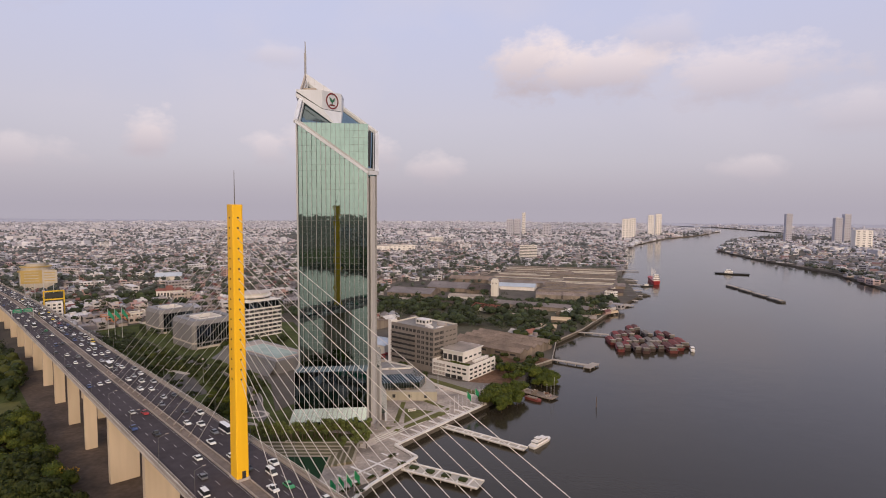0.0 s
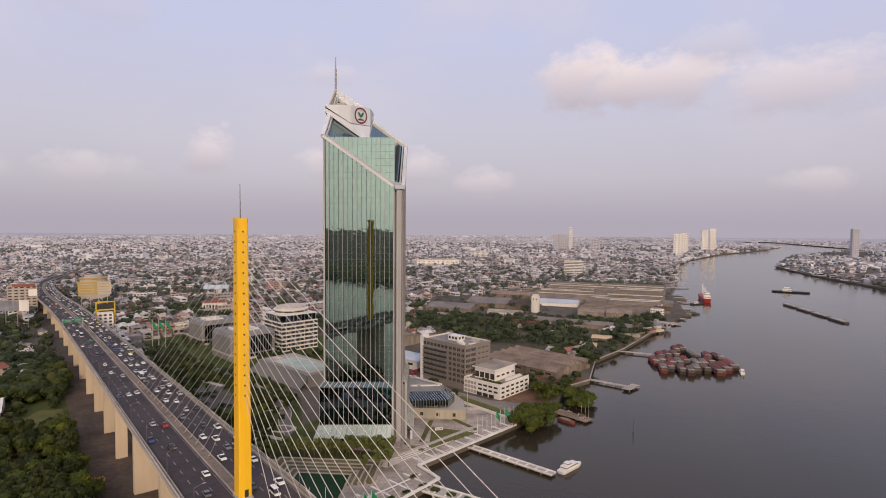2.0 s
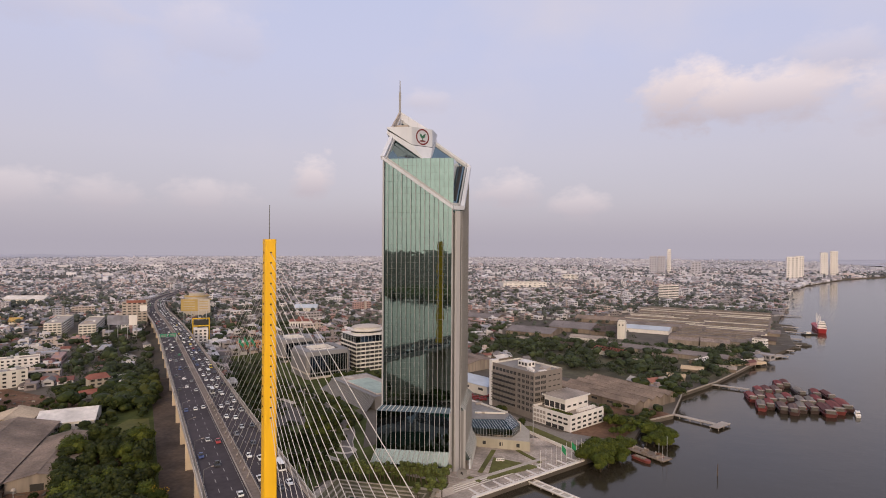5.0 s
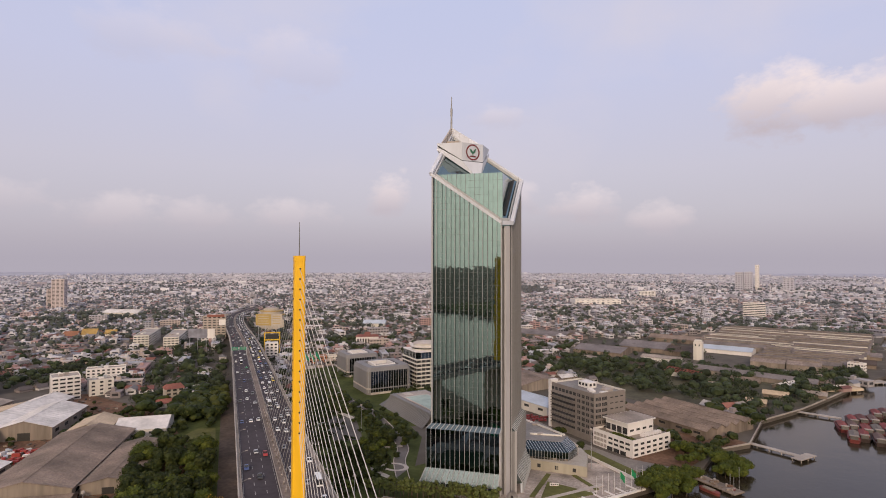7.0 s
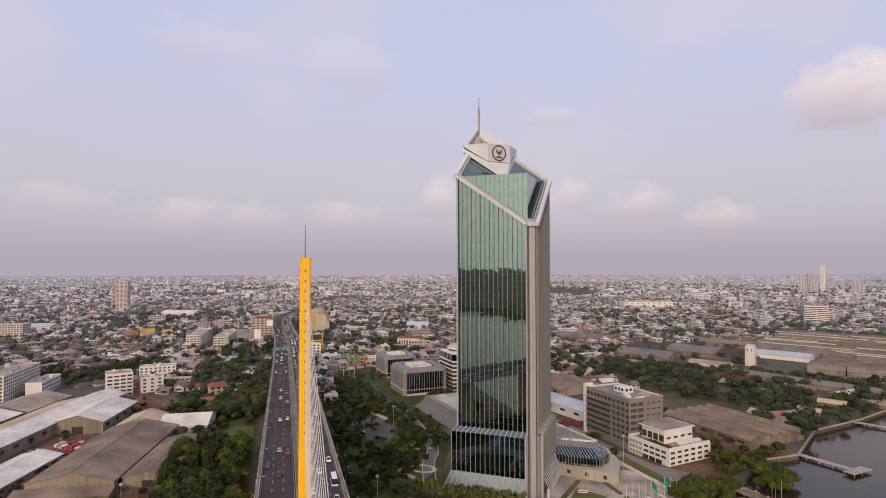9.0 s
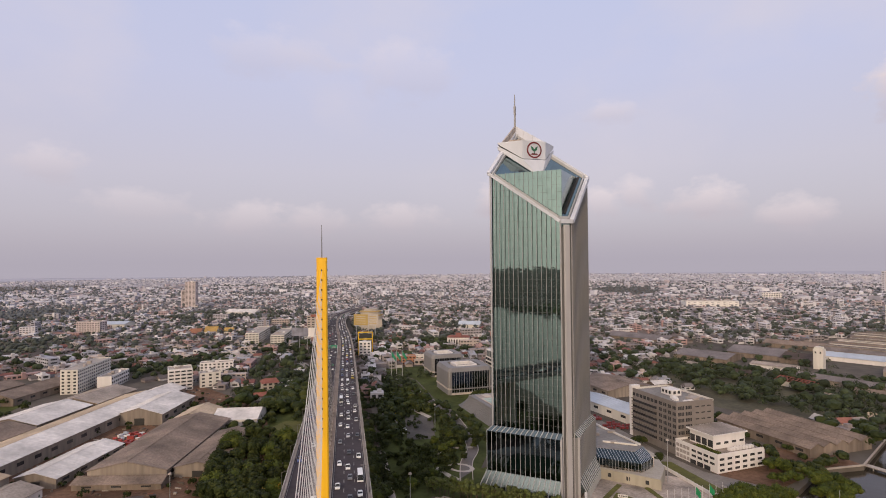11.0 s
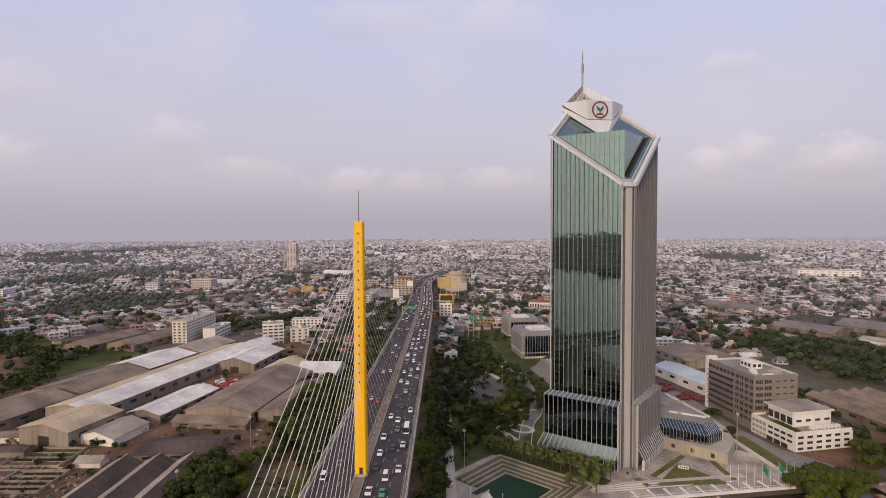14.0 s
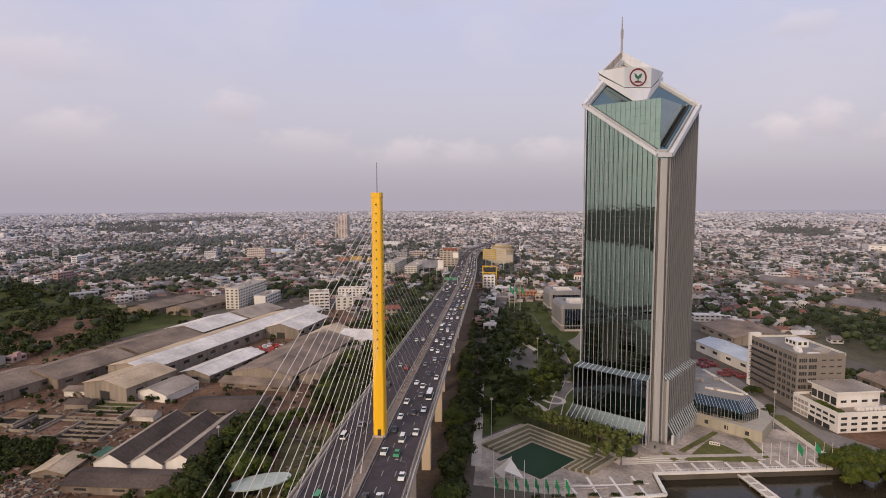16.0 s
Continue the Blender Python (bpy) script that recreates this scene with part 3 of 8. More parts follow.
g.face((*L_, 200.9), (*A_, 191), (*A_, 201.8), (*L_, 201.8)).face((*A_, 191), (*B_, 191), (*B_, 201.8), (*A_, 201.8)).face((*B_, 191), (*R_, 200.6), (*R_, 201.8), (*B_, 201.8))
g.face((*L_, 201.8), (*A_, 201.8), (*B_, 201.8), (*R_, 201.8), (*C_, 201.8)).face((*L_, 200.9), (*L_, 201.8), (*C_, 201.8), (*C_, 190)).face((*R_, 200.6), (*C_, 190), (*C_, 201.8), (*R_, 201.8))
part("sign_box", g, WHITE_STONE, tower, "white box that carries the round sign")
g = Geo()
P0, P1 = (P_[0] - 0.9, P_[1] - 0.9), (P_[0] + 0.9, P_[1] + 0.9)
g.face((*A_, 190.7), (*B_, 190.7), (*P1, 180.4), (*P0, 180.4))
g.face((*L_, 199.9), (*A_, 190.7), (*P0, 180.4), (*L_, 197.6))
g.face((*B_, 190.7), (*R_, 199.6), (*R_, 197.4), (*P1, 180.4))
g.face((*L_, 197.6), (*P0, 180.4), (*P1, 180.4), (*R_, 197.4), (*C_, 188))
part("prow", g, WHITE_STONE, tower, "white folded underside below the sign")
part("shadow_gap", Geo().face((-2.6, 20.9, 200.9), (12.4, 21.3, 191), (12.4, 21.3, 190.7), (-2.6, 20.9, 199.9)).face((22.9, 31.8, 191), (23.4, 47, 200.6), (23.4, 47, 199.6), (22.9, 31.8, 190.7)), DARK, tower)
g = Geo()
for p, q in (((-0.6, 21), (-0.6, 45.4)), ((23.2, 45.4), (-0.6, 45.4))):
    dx, dy = (0.8, 0) if p[0] == q[0] else (0, -0.8)
    tri_o = [(*p, 201.8), (*q, 201.8), (*q, 217.0)]
    tri_i = [(a + dx, b + dy, c) for a, b, c in tri_o]
    h = part("crown_wall", Geo().face(*tri_o).face(*tri_i[::-1]).face(tri_o[0], tri_o[2], tri_i[2], tri_i[0]).face(tri_o[1], tri_o[0], tri_i[0], tri_i[1]).face(tri_o[2], tri_o[1], tri_i[1], tri_i[2]), WHITE_STONE if p[0] != q[0] else CONCRETE, tower)
    for k in (0.25, 0.5, 0.75):
        foot_ = Vector((p[0] + (q[0] - p[0]) * k + dx * 1.1, p[1] + (q[1] - p[1]) * k + dy * 1.1, 201.8))
        part("wall_rib", Geo().beam(foot_, foot_ + Vector((0, 0, 15.2 * k)), 0.14, 0.14, (1, 0, 0)), FIN if p[0] != q[0] else PLATE, h)
part("plant_screen", Geo().box(4.0, 38, 201.8, 7.5, 13, 3.2), CONCRETE, tower, "grey louvred plant room")
# round emblem: red ring, green sprig as plain shapes
mx, my = (A_[0] + B_[0]) / 2, (A_[1] + B_[1]) / 2
sign = part("sign_ring", Geo(), RED, tower, "red ring of the round sign")
g = Geo()
c45 = math.sqrt(0.5)


def on_sign(a, b, o=0.25):
    """A point a across and b up from the sign's middle, o proud of the wall."""
    return (mx + c45 * (a + o), my + c45 * (a - o), 196.4 + b)


for i in range(32):
    a0, a1 = 6.2832 * i / 32, 6.2832 * (i + 1) / 32
    g.face(*[on_sign(r * math.sin(a), r * math.cos(a)) for a, r in ((a0, 4.9), (a1, 4.9), (a1, 4.0), (a0, 4.0))])
sign.data = g.mesh("sign_ring")
sign.data.materials.append(RED)
leaf = Geo()
for k in (-1, 1):
    leaf.face(on_sign(0, -1.2), on_sign(k * 1.7, 0.0), on_sign(k * 2.3, 2.3), on_sign(k * 0.9, 1.6), on_sign(0, 0.4))
leaf.face(on_sign(-0.35, -2.4), on_sign(0.35, -2.4), on_sign(0.25, -0.8), on_sign(-0.25, -0.8))
part("sign_sprig", leaf, material("sign_green", (0.03, 0.14, 0.08), 0.5), sign)
part("sign_ground", Geo().face(on_sign(-2.6, -2.9), on_sign(2.6, -2.9), on_sign(1.6, -2.0), on_sign(-1.6, -2.0)), RED, sign)
mast = Geo().tube((-0.2, 44.8, 201), (-0.2, 44.8, 226), 0.8, 8, 0.6).tube((-0.2, 44.8, 226), (-0.2, 44.8, 236.5), 0.5, 6, 0.28)
mast.box(-0.2, 44.8, 224, 1.2, 1.2, 5.0)
part("mast", mast, material("mast_paint", (0.30, 0.29, 0.29), 0.6, vary=0.2), tower, "slim grey lattice mast")

# ---- the bridge ----
PX, PY, BA = -64.0, 169.0, 134.0
bx, by = math.cos(radians(BA)), math.sin(radians(BA))
rx_, ry_ = by, -bx                       # towards the right of the road, going to the city


def deck_z(s):
    if s < 0:
        return 47.6 + 1.6 * math.sin(min(-s, 450) / 450 * math.pi)
    return max(47.6 - 0.034 * s - 0.0 * s, 6.0)


def bend_at(s):
    """How far the road's middle line swings to the right of the bridge's axis."""
    return sum(np.interp(s + k, (480, 650, 800, 950, 1060, 1165, 1292, 1360, 1430, 1640), (0, -2.5, -8, -9, -6, 1, 27, 55, 92, 215)) for k in (-50, -25, 0, 25, 50)) / 5


def road(s, o, h=0.0):
    """A place on the bridge: s along from the pylon to the city, o to its right, h over the deck."""
    bend = bend_at(s)
    return (PX + bx * s + rx_ * (o + bend), PY + by * s + ry_ * (o + bend), deck_z(s) + h)


bridge = thing("road_bridge", "concrete cable-stayed road bridge with a single yellow pylon", "bridge", spot(0, 0, 0))
HALF = 16.4
steps = [-470 + 20 * i for i in range(int(2080 / 20))]


def ribbon(o0, o1, h, z_under=None, s_list=None):
    g = Geo()
    ss = s_list or steps
    for a, b in zip(ss, ss[1:]):
        g.face(road(a, o0, h), road(a, o1, h), road(b, o1, h), road(b, o0, h))
        if z_under is not None:
            g.face(road(a, o0, h), road(b, o0, h), road(b, o0, z_under), road(a, o0, z_under))
            g.face(road(b, o1, h), road(a, o1, h), road(a, o1, z_under), road(b, o1, z_under))
    return g


girder = Geo()
for a, b in zip(steps, steps[1:]):
    pr = [(-HALF, -0.02), (HALF, -0.02), (HALF, -0.9), (10.5, -3.6), (-10.5, -3.6), (-HALF, -0.9)]
    for (o0, h0), (o1, h1) in zip(pr, pr[1:] + pr[:1]):
        girder.face(road(a, o0, h0), road(b, o0, h0), road(b, o1, h1), road(a, o1, h1))
part("girder", girder, PALE_CONCRETE, bridge, "pale concrete box girder")
part("carriageway", ribbon(-14.9, -1.7, 0.03), ASPHALT, bridge, "dark asphalt carriageway")
part("carriageway", ribbon(1.7, 14.9, 0.03), ASPHALT, bridge, "dark asphalt carriageway")
MEDIAN = material("grimy_median", (0.20, 0.155, 0.125), 0.9, vary=0.4, grain=0.6)
part("median", ribbon(-1.6, 1.6, 0.35, 0.0), MEDIAN, bridge, "raised grimy concrete median")
for o in (-1.65, 1.65):
    part("median_barrier", ribbon(o - 0.10, o + 0.10, 0.8, 0.0), CONCRETE, bridge)
for o in (-15.0, 15.0, -16.2, 16.2):
    part("edge_barrier", ribbon(o - 0.14, o + 0.14, 0.95, 0.0), CONCRETE, bridge, "pale concrete edge barrier")
for o in (-16.2, 16.2):
    g = Geo()
    ss = [x for x in steps if -120 < x < 900]
    for a, b in zip(ss, ss[1:]):
        g.beam(road(a, o, 1.45), road(b, o, 1.45), 0.14, 0.14)
        g.beam(road(a, o, 0.9), road(a, o, 1.5), 0.12, 0.12, (1, 0, 0))
    part("handrail", g, OFFWHITE, bridge)
for o in (-14.4, -2.3, 2.3, 14.4):
    part("edge_line", ribbon(o - 0.07, o + 0.07, 0.045, s_list=[x for x in steps if -200 < x < 1600]), LINE, bridge)
g = Geo()
for o in (-10.4, -6.3, 6.3, 10.4):
    s = -190
    while s < 1150:
        g.face(road(s, o - 0.12, 0.05), road(s, o + 0.12, 0.05), road(s + 3.5, o + 0.12, 0.05), road(s + 3.5, o - 0.12, 0.05))
        s += 10
tagged(part("lane_line", g, LINE, bridge), "worn white dashed lane lines", kind="stuff")
# piers in pairs
for s in (66, 124, 174, 220, 268, 316, 366, 416, 466, 516, 566, 616, 666, 716, 766, 816, 866, 916, 966, 1016, 1066, 1116, 1166):
    for o, wide in ((-8.8 if s > 150 else -4.6, 5.6 if s > 150 else 12.5), (5.4 if s > 150 else 8.2, 4.2)):
        x, y, z = road(s, o)
        part("pier", Geo().box(x, y, G - 0.2, 2.6 if s > 150 else 3.6, wide, z - 3.4 - G, BA), PIER_CONCRETE, bridge, "cream concrete pier")
x, y, z = road(0, 0)
part("pier", Geo().box(x, y, -2, 9, 24, z - 1.5, BA), PIER_CONCRETE, bridge, "wide concrete pier under the pylon")
x, y, z = road(-450, 0)
part("pier", Geo().box(x, y, -2, 9, 24, z - 1.5, BA), PIER_CONCRETE, bridge)
TOP_Z = 132.6


def pylon(s):
    x, y, z = road(s, 0)
    c, q = math.cos(radians(BA)), math.sin(radians(BA))
    g = Geo()

    def ring_at(zz, l, w):
        ch = 0.35
        pts = [(-l / 2, -w / 2 + ch), (-l / 2 + ch, -w / 2), (l / 2 - ch, -w / 2), (l / 2, -w / 2 + ch), (l / 2, w / 2 - ch), (l / 2 - ch, w / 2), (-l / 2 + ch, w / 2), (-l / 2, w / 2 - ch)]
        return [(x + c * a - q * b, y + q * a + c * b, zz) for a, b in pts]

    lo, hi = ring_at(z, 5.2, 3.9), ring_at(TOP_Z, 4.3, 3.15)
    for i in range(8):
        g.face(lo[i], lo[(i + 1) % 8], hi[(i + 1) % 8], hi[i])
    g.face(*hi)
    p = part("pylon", g, YELLOW, bridge, "bright yellow steel pylon")
    cap = Geo()
    a, b = ring_at(TOP_Z - 1.4, 4.44, 3.28), ring_at(TOP_Z + 0.25, 4.44, 3.28)
    for i in range(8):
        cap.face(a[i], a[(i + 1) % 8], b[(i + 1) % 8], b[i])
    cap.face(*b)
    part("cap", cap, YELLOW, p)
    part("mast", Geo().tube((x, y, TOP_Z), (x, y, TOP_Z + 10.5), 0.17, 6, 0.08), PLATE, p)
    base = Geo()
    a, b = ring_at(z + 0.3, 6.4, 4.6), ring_at(z + 1.0, 6.0, 4.2)
    for i in range(8):
        base.face(a[i], a[(i + 1) % 8], b[(i + 1) % 8], b[i])
    base.face(*b)
    part("plinth", base, CONCRETE, p)
    return p


py1, py2 = pylon(0), pylon(-450)
part("door", Geo().box(*road(-2.7, 0.2)[:2], 48.6, 0.3, 1.1, 2.2, BA), DARK, py1, "steel access door")
dot = Geo().tube((-0.12, 0, 0.3), (0.12, 0, 0.3), 0.27, 8).mesh("anchor")
for i in range(17):
    zt = 128.6 - i * 3.08
    half_l = (4.3 + (5.2 - 4.3) * (TOP_Z - zt) / 85) / 2
    half_w = (3.15 + (3.9 - 3.15) * (TOP_Z - zt) / 85) / 2
    for side, far_s in ((1, 176 - i * 8.6), (-1, -(244 - i * 13.4))):
        a = Vector(road(side * half_l, 0)); a.z = zt
        b = Vector(road(far_s, 0, 0.3))
        part("cable", Geo().tube(a, b, 0.078, 5), CABLE, bridge)
        part("cable_socket", Geo().tube(b - (b - a).normalized() * 2.6, b, 0.32, 6), CONCRETE, bridge)
    for o in (-1, 1):
        a = Vector(road(0, o * (half_w + 0.02))); a.z = zt
        an = part("anchor", dot, DARK, py1)
        an.matrix_basis = Matrix.Translation(a) @ pose(0, 0, 0, 0, 0, BA + 90)
    for side in (1, -1):
        a = Vector(road(side * (half_l + 0.05), 0)); a.z = zt
        an = part("anchor", dot, DARK, py1)
        an.matrix_basis = Matrix.Translation(a) @ pose(0, 0, 0, 0, 0, BA)

# ---- buildings ----
def quad_cloud(name, centres, sizes, mat, seed=1, flat=0.0, out=None):
    """One mesh of many small leaf clumps, four corners each."""
    rng = np.random.default_rng(seed)
    n = len(centres)
    a = rng.normal(size=(n, 3)); a[:, 2] *= 1 - flat
    a /= np.linalg.norm(a, axis=1)[:, None]
    b = np.cross(a, rng.normal(size=(n, 3)))
    b /= np.linalg.norm(b, axis=1)[:, None]
    if out is not None:                # leaf clumps that face outward from their limb
        nrm = out + rng.normal(size=(n, 3)) * 0.33
        nrm /= np.linalg.norm(nrm, axis=1)[:, None]
        a = np.cross(nrm, rng.normal(size=(n, 3)))
        a /= np.linalg.norm(a, axis=1)[:, None]
        b = np.cross(nrm, a)
    s = np.asarray(sizes).reshape(-1, 1) * 0.5
    a, b = a * s, b * s * rng.uniform(0.6, 1.0, (n, 1))
    v = np.stack([centres - a - b, centres + a - b * 0.7, centres + a * 0.8 + b, centres - a * 0.9 + b * 0.8], 1).reshape(-1, 3)
    me = bpy.data.meshes.new(name)
    me.vertices.add(4 * n), me.loops.add(4 * n), me.polygons.add(n)
    me.vertices.foreach_set("co", v.astype(np.float32).ravel())
    me.loops.foreach_set("vertex_index", np.arange(4 * n, dtype=np.int32))
    me.polygons.foreach_set("loop_start", np.arange(0, 4 * n, 4, dtype=np.int32))
    me.update()
    me.materials.append(mat)
    return me


def gable(name, label, x, y, length, width, eave, ridge, ang, roof_mat, wall_mat, over=0.8, two=None, stripes=0, z0=G, vent=False):
    """A shed with a pitched roof; its ridge runs along ang."""
    t = thing(name, label, "warehouse", spot(x, y, z0, ang))
    hl, hw = length / 2, width / 2
    w = Geo()
    prof = [(-hw, 0), (hw, 0), (hw, eave), (0, ridge - 0.25), (-hw, eave)]
    w.face(*[(-hl, b, c) for b, c in prof[::-1]]).face(*[(hl, b, c) for b, c in prof])
    for s in (-1, 1):
        w.face((-hl, s * hw, 0), (hl, s * hw, 0), (hl, s * hw, eave), (-hl, s * hw, eave))
    part("wall", w, wall_mat, t)
    L, Wd, drop = hl + over, hw + over, (ridge - eave) * over / hw
    for s in (-1, 1):
        r = Geo()
        a, b = (-L, s * Wd, eave - drop), (L, s * Wd, eave - drop)
        c, d = (L, 0, ridge), (-L, 0, ridge)
        up = lambda q: (q[0], q[1], q[2] + 0.22)
        r.face(a, b, c, d).face(*[up(q) for q in (d, c, b, a)]).face(a, up(a), up(b), b).face(b, up(b), up(c), c).face(d, up(d), up(a), a)
        o = part("roof_slope", r, two if (two and s < 0) else roof_mat, t)
        if stripes:
            k = int(length / stripes)
            rib = Geo()
            for i in range(1, k):
                xx = -L + 2 * L * i / k
                rib.beam((xx, s * Wd, eave - drop + 0.25), (xx, 0, ridge + 0.25), 0.14, 0.14)
            part("roof_rib", rib, two if (two and s < 0) else roof_mat, o)
    part("ridge_cap", Geo().beam((-L, 0, ridge + 0.25), (L, 0, ridge + 0.25), 0.7, 0.2), roof_mat, t)
    if vent:
        part("ridge_vent", Geo().box(0, 0, ridge - 0.3, length - 4, 2.4, 1.3), wall_mat, t)
        part("ridge_vent_roof", Geo().box(0, 0, ridge + 1.0, length - 3, 3.4, 0.25), roof_mat, t)
    if length > 30 and y < 600:
        k = int(length / 14)
        for i in range(k):
            xx = -hl + length * (i + 0.5) / k
            for s in (-1, 1):
                part("opening", Geo().box(xx, s * (hw + 0.02), eave * 0.45, 5.5, 0.25, eave * 0.25), WINDOW, t)
    part("door", Geo().box(-hl - 0.02, 0, 0, 0.25, width * 0.22, eave * 0.62), DARK, t)
    return t


def block(name, label, category, x, y, sx, sy, h, ang, wall_mat, floors, bays, win=0.55, wh=0.45, band=None, roof_mat=None, parapet=1.0, sides="nse", z0=G, group="", sills=False):
    """A flat-roofed building: walls, parapet, windows floor by floor on each side, roof clutter."""
    t = thing(name, label, category, spot(x, y, z0, ang), group)
    body = part("wall", Geo().box(0, 0, 0, sx, sy, h), wall_mat, t)
    part("roof", Geo().box(0, 0, h, sx - 0.8, sy - 0.8, 0.12), roof_mat or CONCRETE, t)
    for px, py, lx, ly in ((0, -sy / 2 + 0.2, sx, 0.4), (0, sy / 2 - 0.2, sx, 0.4), (-sx / 2 + 0.2, 0, 0.4, sy - 0.8), (sx / 2 - 0.2, 0, 0.4, sy - 0.8)):
        part("parapet", Geo().box(px, py, h + 0.003, lx, ly, parapet), wall_mat, t)
    fh = h / floors
    pane = {}
    for side, length, n_b in (("s", sx, bays[0]), ("n", sx, bays[0]), ("e", sy, bays[1]), ("w", sy, bays[1])):
        if side not in sides or not n_b:
            continue
        ww = length / n_b * win
        key = round(ww, 2)
        if key not in pane:
            pane[key] = (Geo().box(0, 0, 0, ww, 0.2, fh * wh).mesh("window"), Geo().box(0, -0.25, -0.25, ww + 0.4, 0.6, 0.2).mesh("sill"))
        for f in range(floors):
            for i in range(n_b):
                a = -length / 2 + length * (i + 0.5) / n_b
                zz = fh * (f + 0.32)
                m = {"s": pose(a, -sy / 2 - 0.03, zz), "n": pose(a, sy / 2 + 0.03, zz, 0, 0, 180), "e": pose(sx / 2 + 0.03, a, zz, 0, 0, 90), "w": pose(-sx / 2 - 0.03, a, zz, 0, 0, -90)}[side]
                o = part("window", pane[key][0], WINDOW, t)
                o.matrix_basis = m
                if sills:
                    q = part("sill", pane[key][1], wall_mat, o)
    if band:
        for f in range(floors + 1):
            part("floor_band", Geo().box(0, 0, fh * f - 0.2 if f else 0, sx + 0.5, sy + 0.5, 0.5), band, t)
    rnd = random.Random(int(x * 7 + y * 3))
    for k in range(3):
        a, b = (rnd.random() - 0.5) * sx * 0.6, (rnd.random() - 0.5) * sy * 0.6
        part("roof_unit", Geo().box(a, b, h + 0.12, 2 + rnd.random() * 2.5, 2 + rnd.random() * 2, 1.2 + rnd.random() * 1.6), rnd.choice((WHITE, CONCRETE, STEEL)), t)
    return t


RIV = -38.0    # the lots follow the river
# office block
off = thing("office_block", "seven-storey beige office block with banded windows", "office building", spot(-24.5, 461.1, G, RIV))
OX, OY = 23.2, 15.0                      # half its length and depth
part("wall", Geo().box(0, 0, 0, 2 * OX, 2 * OY, 33), BEIGE, off)
part("roof", Geo().box(0, 0, 33, 2 * OX - 1, 2 * OY - 1, 0.2), FLAT_ROOF, off, "grey flat roof")
for px, py, lx, ly in ((0, -OY + 0.25, 2 * OX, 0.5), (0, OY - 0.25, 2 * OX, 0.5), (-OX + 0.25, 0, 0.5, 2 * OY - 1), (OX - 0.25, 0, 0.5, 2 * OY - 1)):
    part("parapet", Geo().box(px, py, 33, lx, ly, 1.4), OFFWHITE if (py > 0 or px < 0) else BEIGE, off)
part("end_wall", Geo().box(-OX - 1.2, -OY + 3.0, 0, 3.2, 7.0, 36), WHITE, off, "white stair wall")
strip, sq = Geo().box(0, 0, 0, 26, 0.3, 1.8).mesh("window"), Geo().box(0, 0, 0, 2.7, 0.3, 2.2).mesh("window")
wide_sq, slot_ = Geo().box(0, 0, 0, 4.6, 0.3, 2.2).mesh("window"), Geo().box(0, 0, 0, 2.6, 0.3, 0.6).mesh("window")
ledge = Geo().box(0, 0, 0, 26.5, 1.5, 0.35).mesh("ledge")
bar_, sill_ = Geo().box(0, -0.12, 0, 0.16, 0.3, 2.2).mesh("window_bar"), Geo().box(0, -0.2, -0.35, 3.4, 0.5, 0.3).mesh("window_sill")
for f in range(7):
    zz = 5 + f * 4.05
    if f < 6:
        part("window", strip, WINDOW, off).location = (-9.5, -OY - 0.1, zz)
        part("ledge", ledge, BEIGE, off).location = (-9.5, -OY - 0.6, zz - 0.5)
        part("ledge", ledge, BEIGE, off).location = (-9.5, -OY - 0.6, zz + 2.0)
    else:
        for i in range(7):
            part("window", sq, WINDOW, off).location = (-21 + i * 4.0, -OY - 0.1, zz)
    for i in range(4):
        o = part("window", sq, WINDOW, off)
        o.location = (7.6 + i * 4.5, -OY - 0.1, zz)
        part("window_bar", bar_, BEIGE, o)
        part("window_sill", sill_, BEIGE, o)
    for i in range(2):
        o = part("window", wide_sq, WINDOW, off)
        o.location, o.rotation_euler = (OX + 0.1, -OY + 3.6 + i * 6.0, zz), (0, 0, radians(90))
        for k in (-1.1, 0, 1.1):
            part("window_bar", bar_, BEIGE, o).location = (k, 0, 0)
    for i in range(3):
        o = part("window", slot_, WINDOW, off)
        o.location, o.rotation_euler = (OX + 0.1, 1.5 + i * 4.8, zz + 0.8), (0, 0, radians(90))
hut_ = part("roof_house", Geo().box(-1, 1, 33.2, 11, 8, 4.0), WHITE, off, "white stair house on the roof")
for k in range(3):
    part("opening", Geo().box(-4.4 + 3.4 * k, -3.05, 34.6, 2.0, 0.2, 1.9), WINDOW, hut_)
for k in range(2):
    part("opening", Geo().box(4.55, -0.8 + 3.6 * k, 34.6, 0.2, 2.0, 1.9), WINDOW, hut_)
for a, b, sx_, sy_, h in ((10, -6, 4, 3, 1.6), (14, -8, 4, 2.4, 1.4), (15, 5, 7, 5, 1.2), (11, 10, 8, 3, 0.9), (-14, 9, 5, 4, 1.2), (19, -2, 2, 7, 0.8)):
    part("roof_unit", Geo().box(a, b, 33.2, sx_, sy_, h), CONCRETE if sx_ > 4 else WHITE, off)

# white car-park building
wb = thing("car_park_building", "white three-storey building with planted roof terrace", "building", spot(8.7, 439.5, G, -35))
part("wall", Geo().box(0, 0, 0, 34, 38, 10), WHITE, wb)
part("upper_storey", Geo().box(-3.2, 2.0, 10, 19, 26, 8.4), WHITE, wb)
part("roof", Geo().box(-3.2, 1.6, 18.4, 21.5, 29, 0.8), WHITE, wb, "white roof edge")
part("roof_sheet", Geo().face((-13.6, -12.6, 19.24), (7.2, -12.6, 19.24), (7.2, 15.8, 19.24), (-13.6, 15.8, 19.24)), ROOF_GREY, wb, "grey sheet roof")
part("terrace", Geo().box(0, 0, 10, 33, 37, 0.15), WALL_MID, wb)
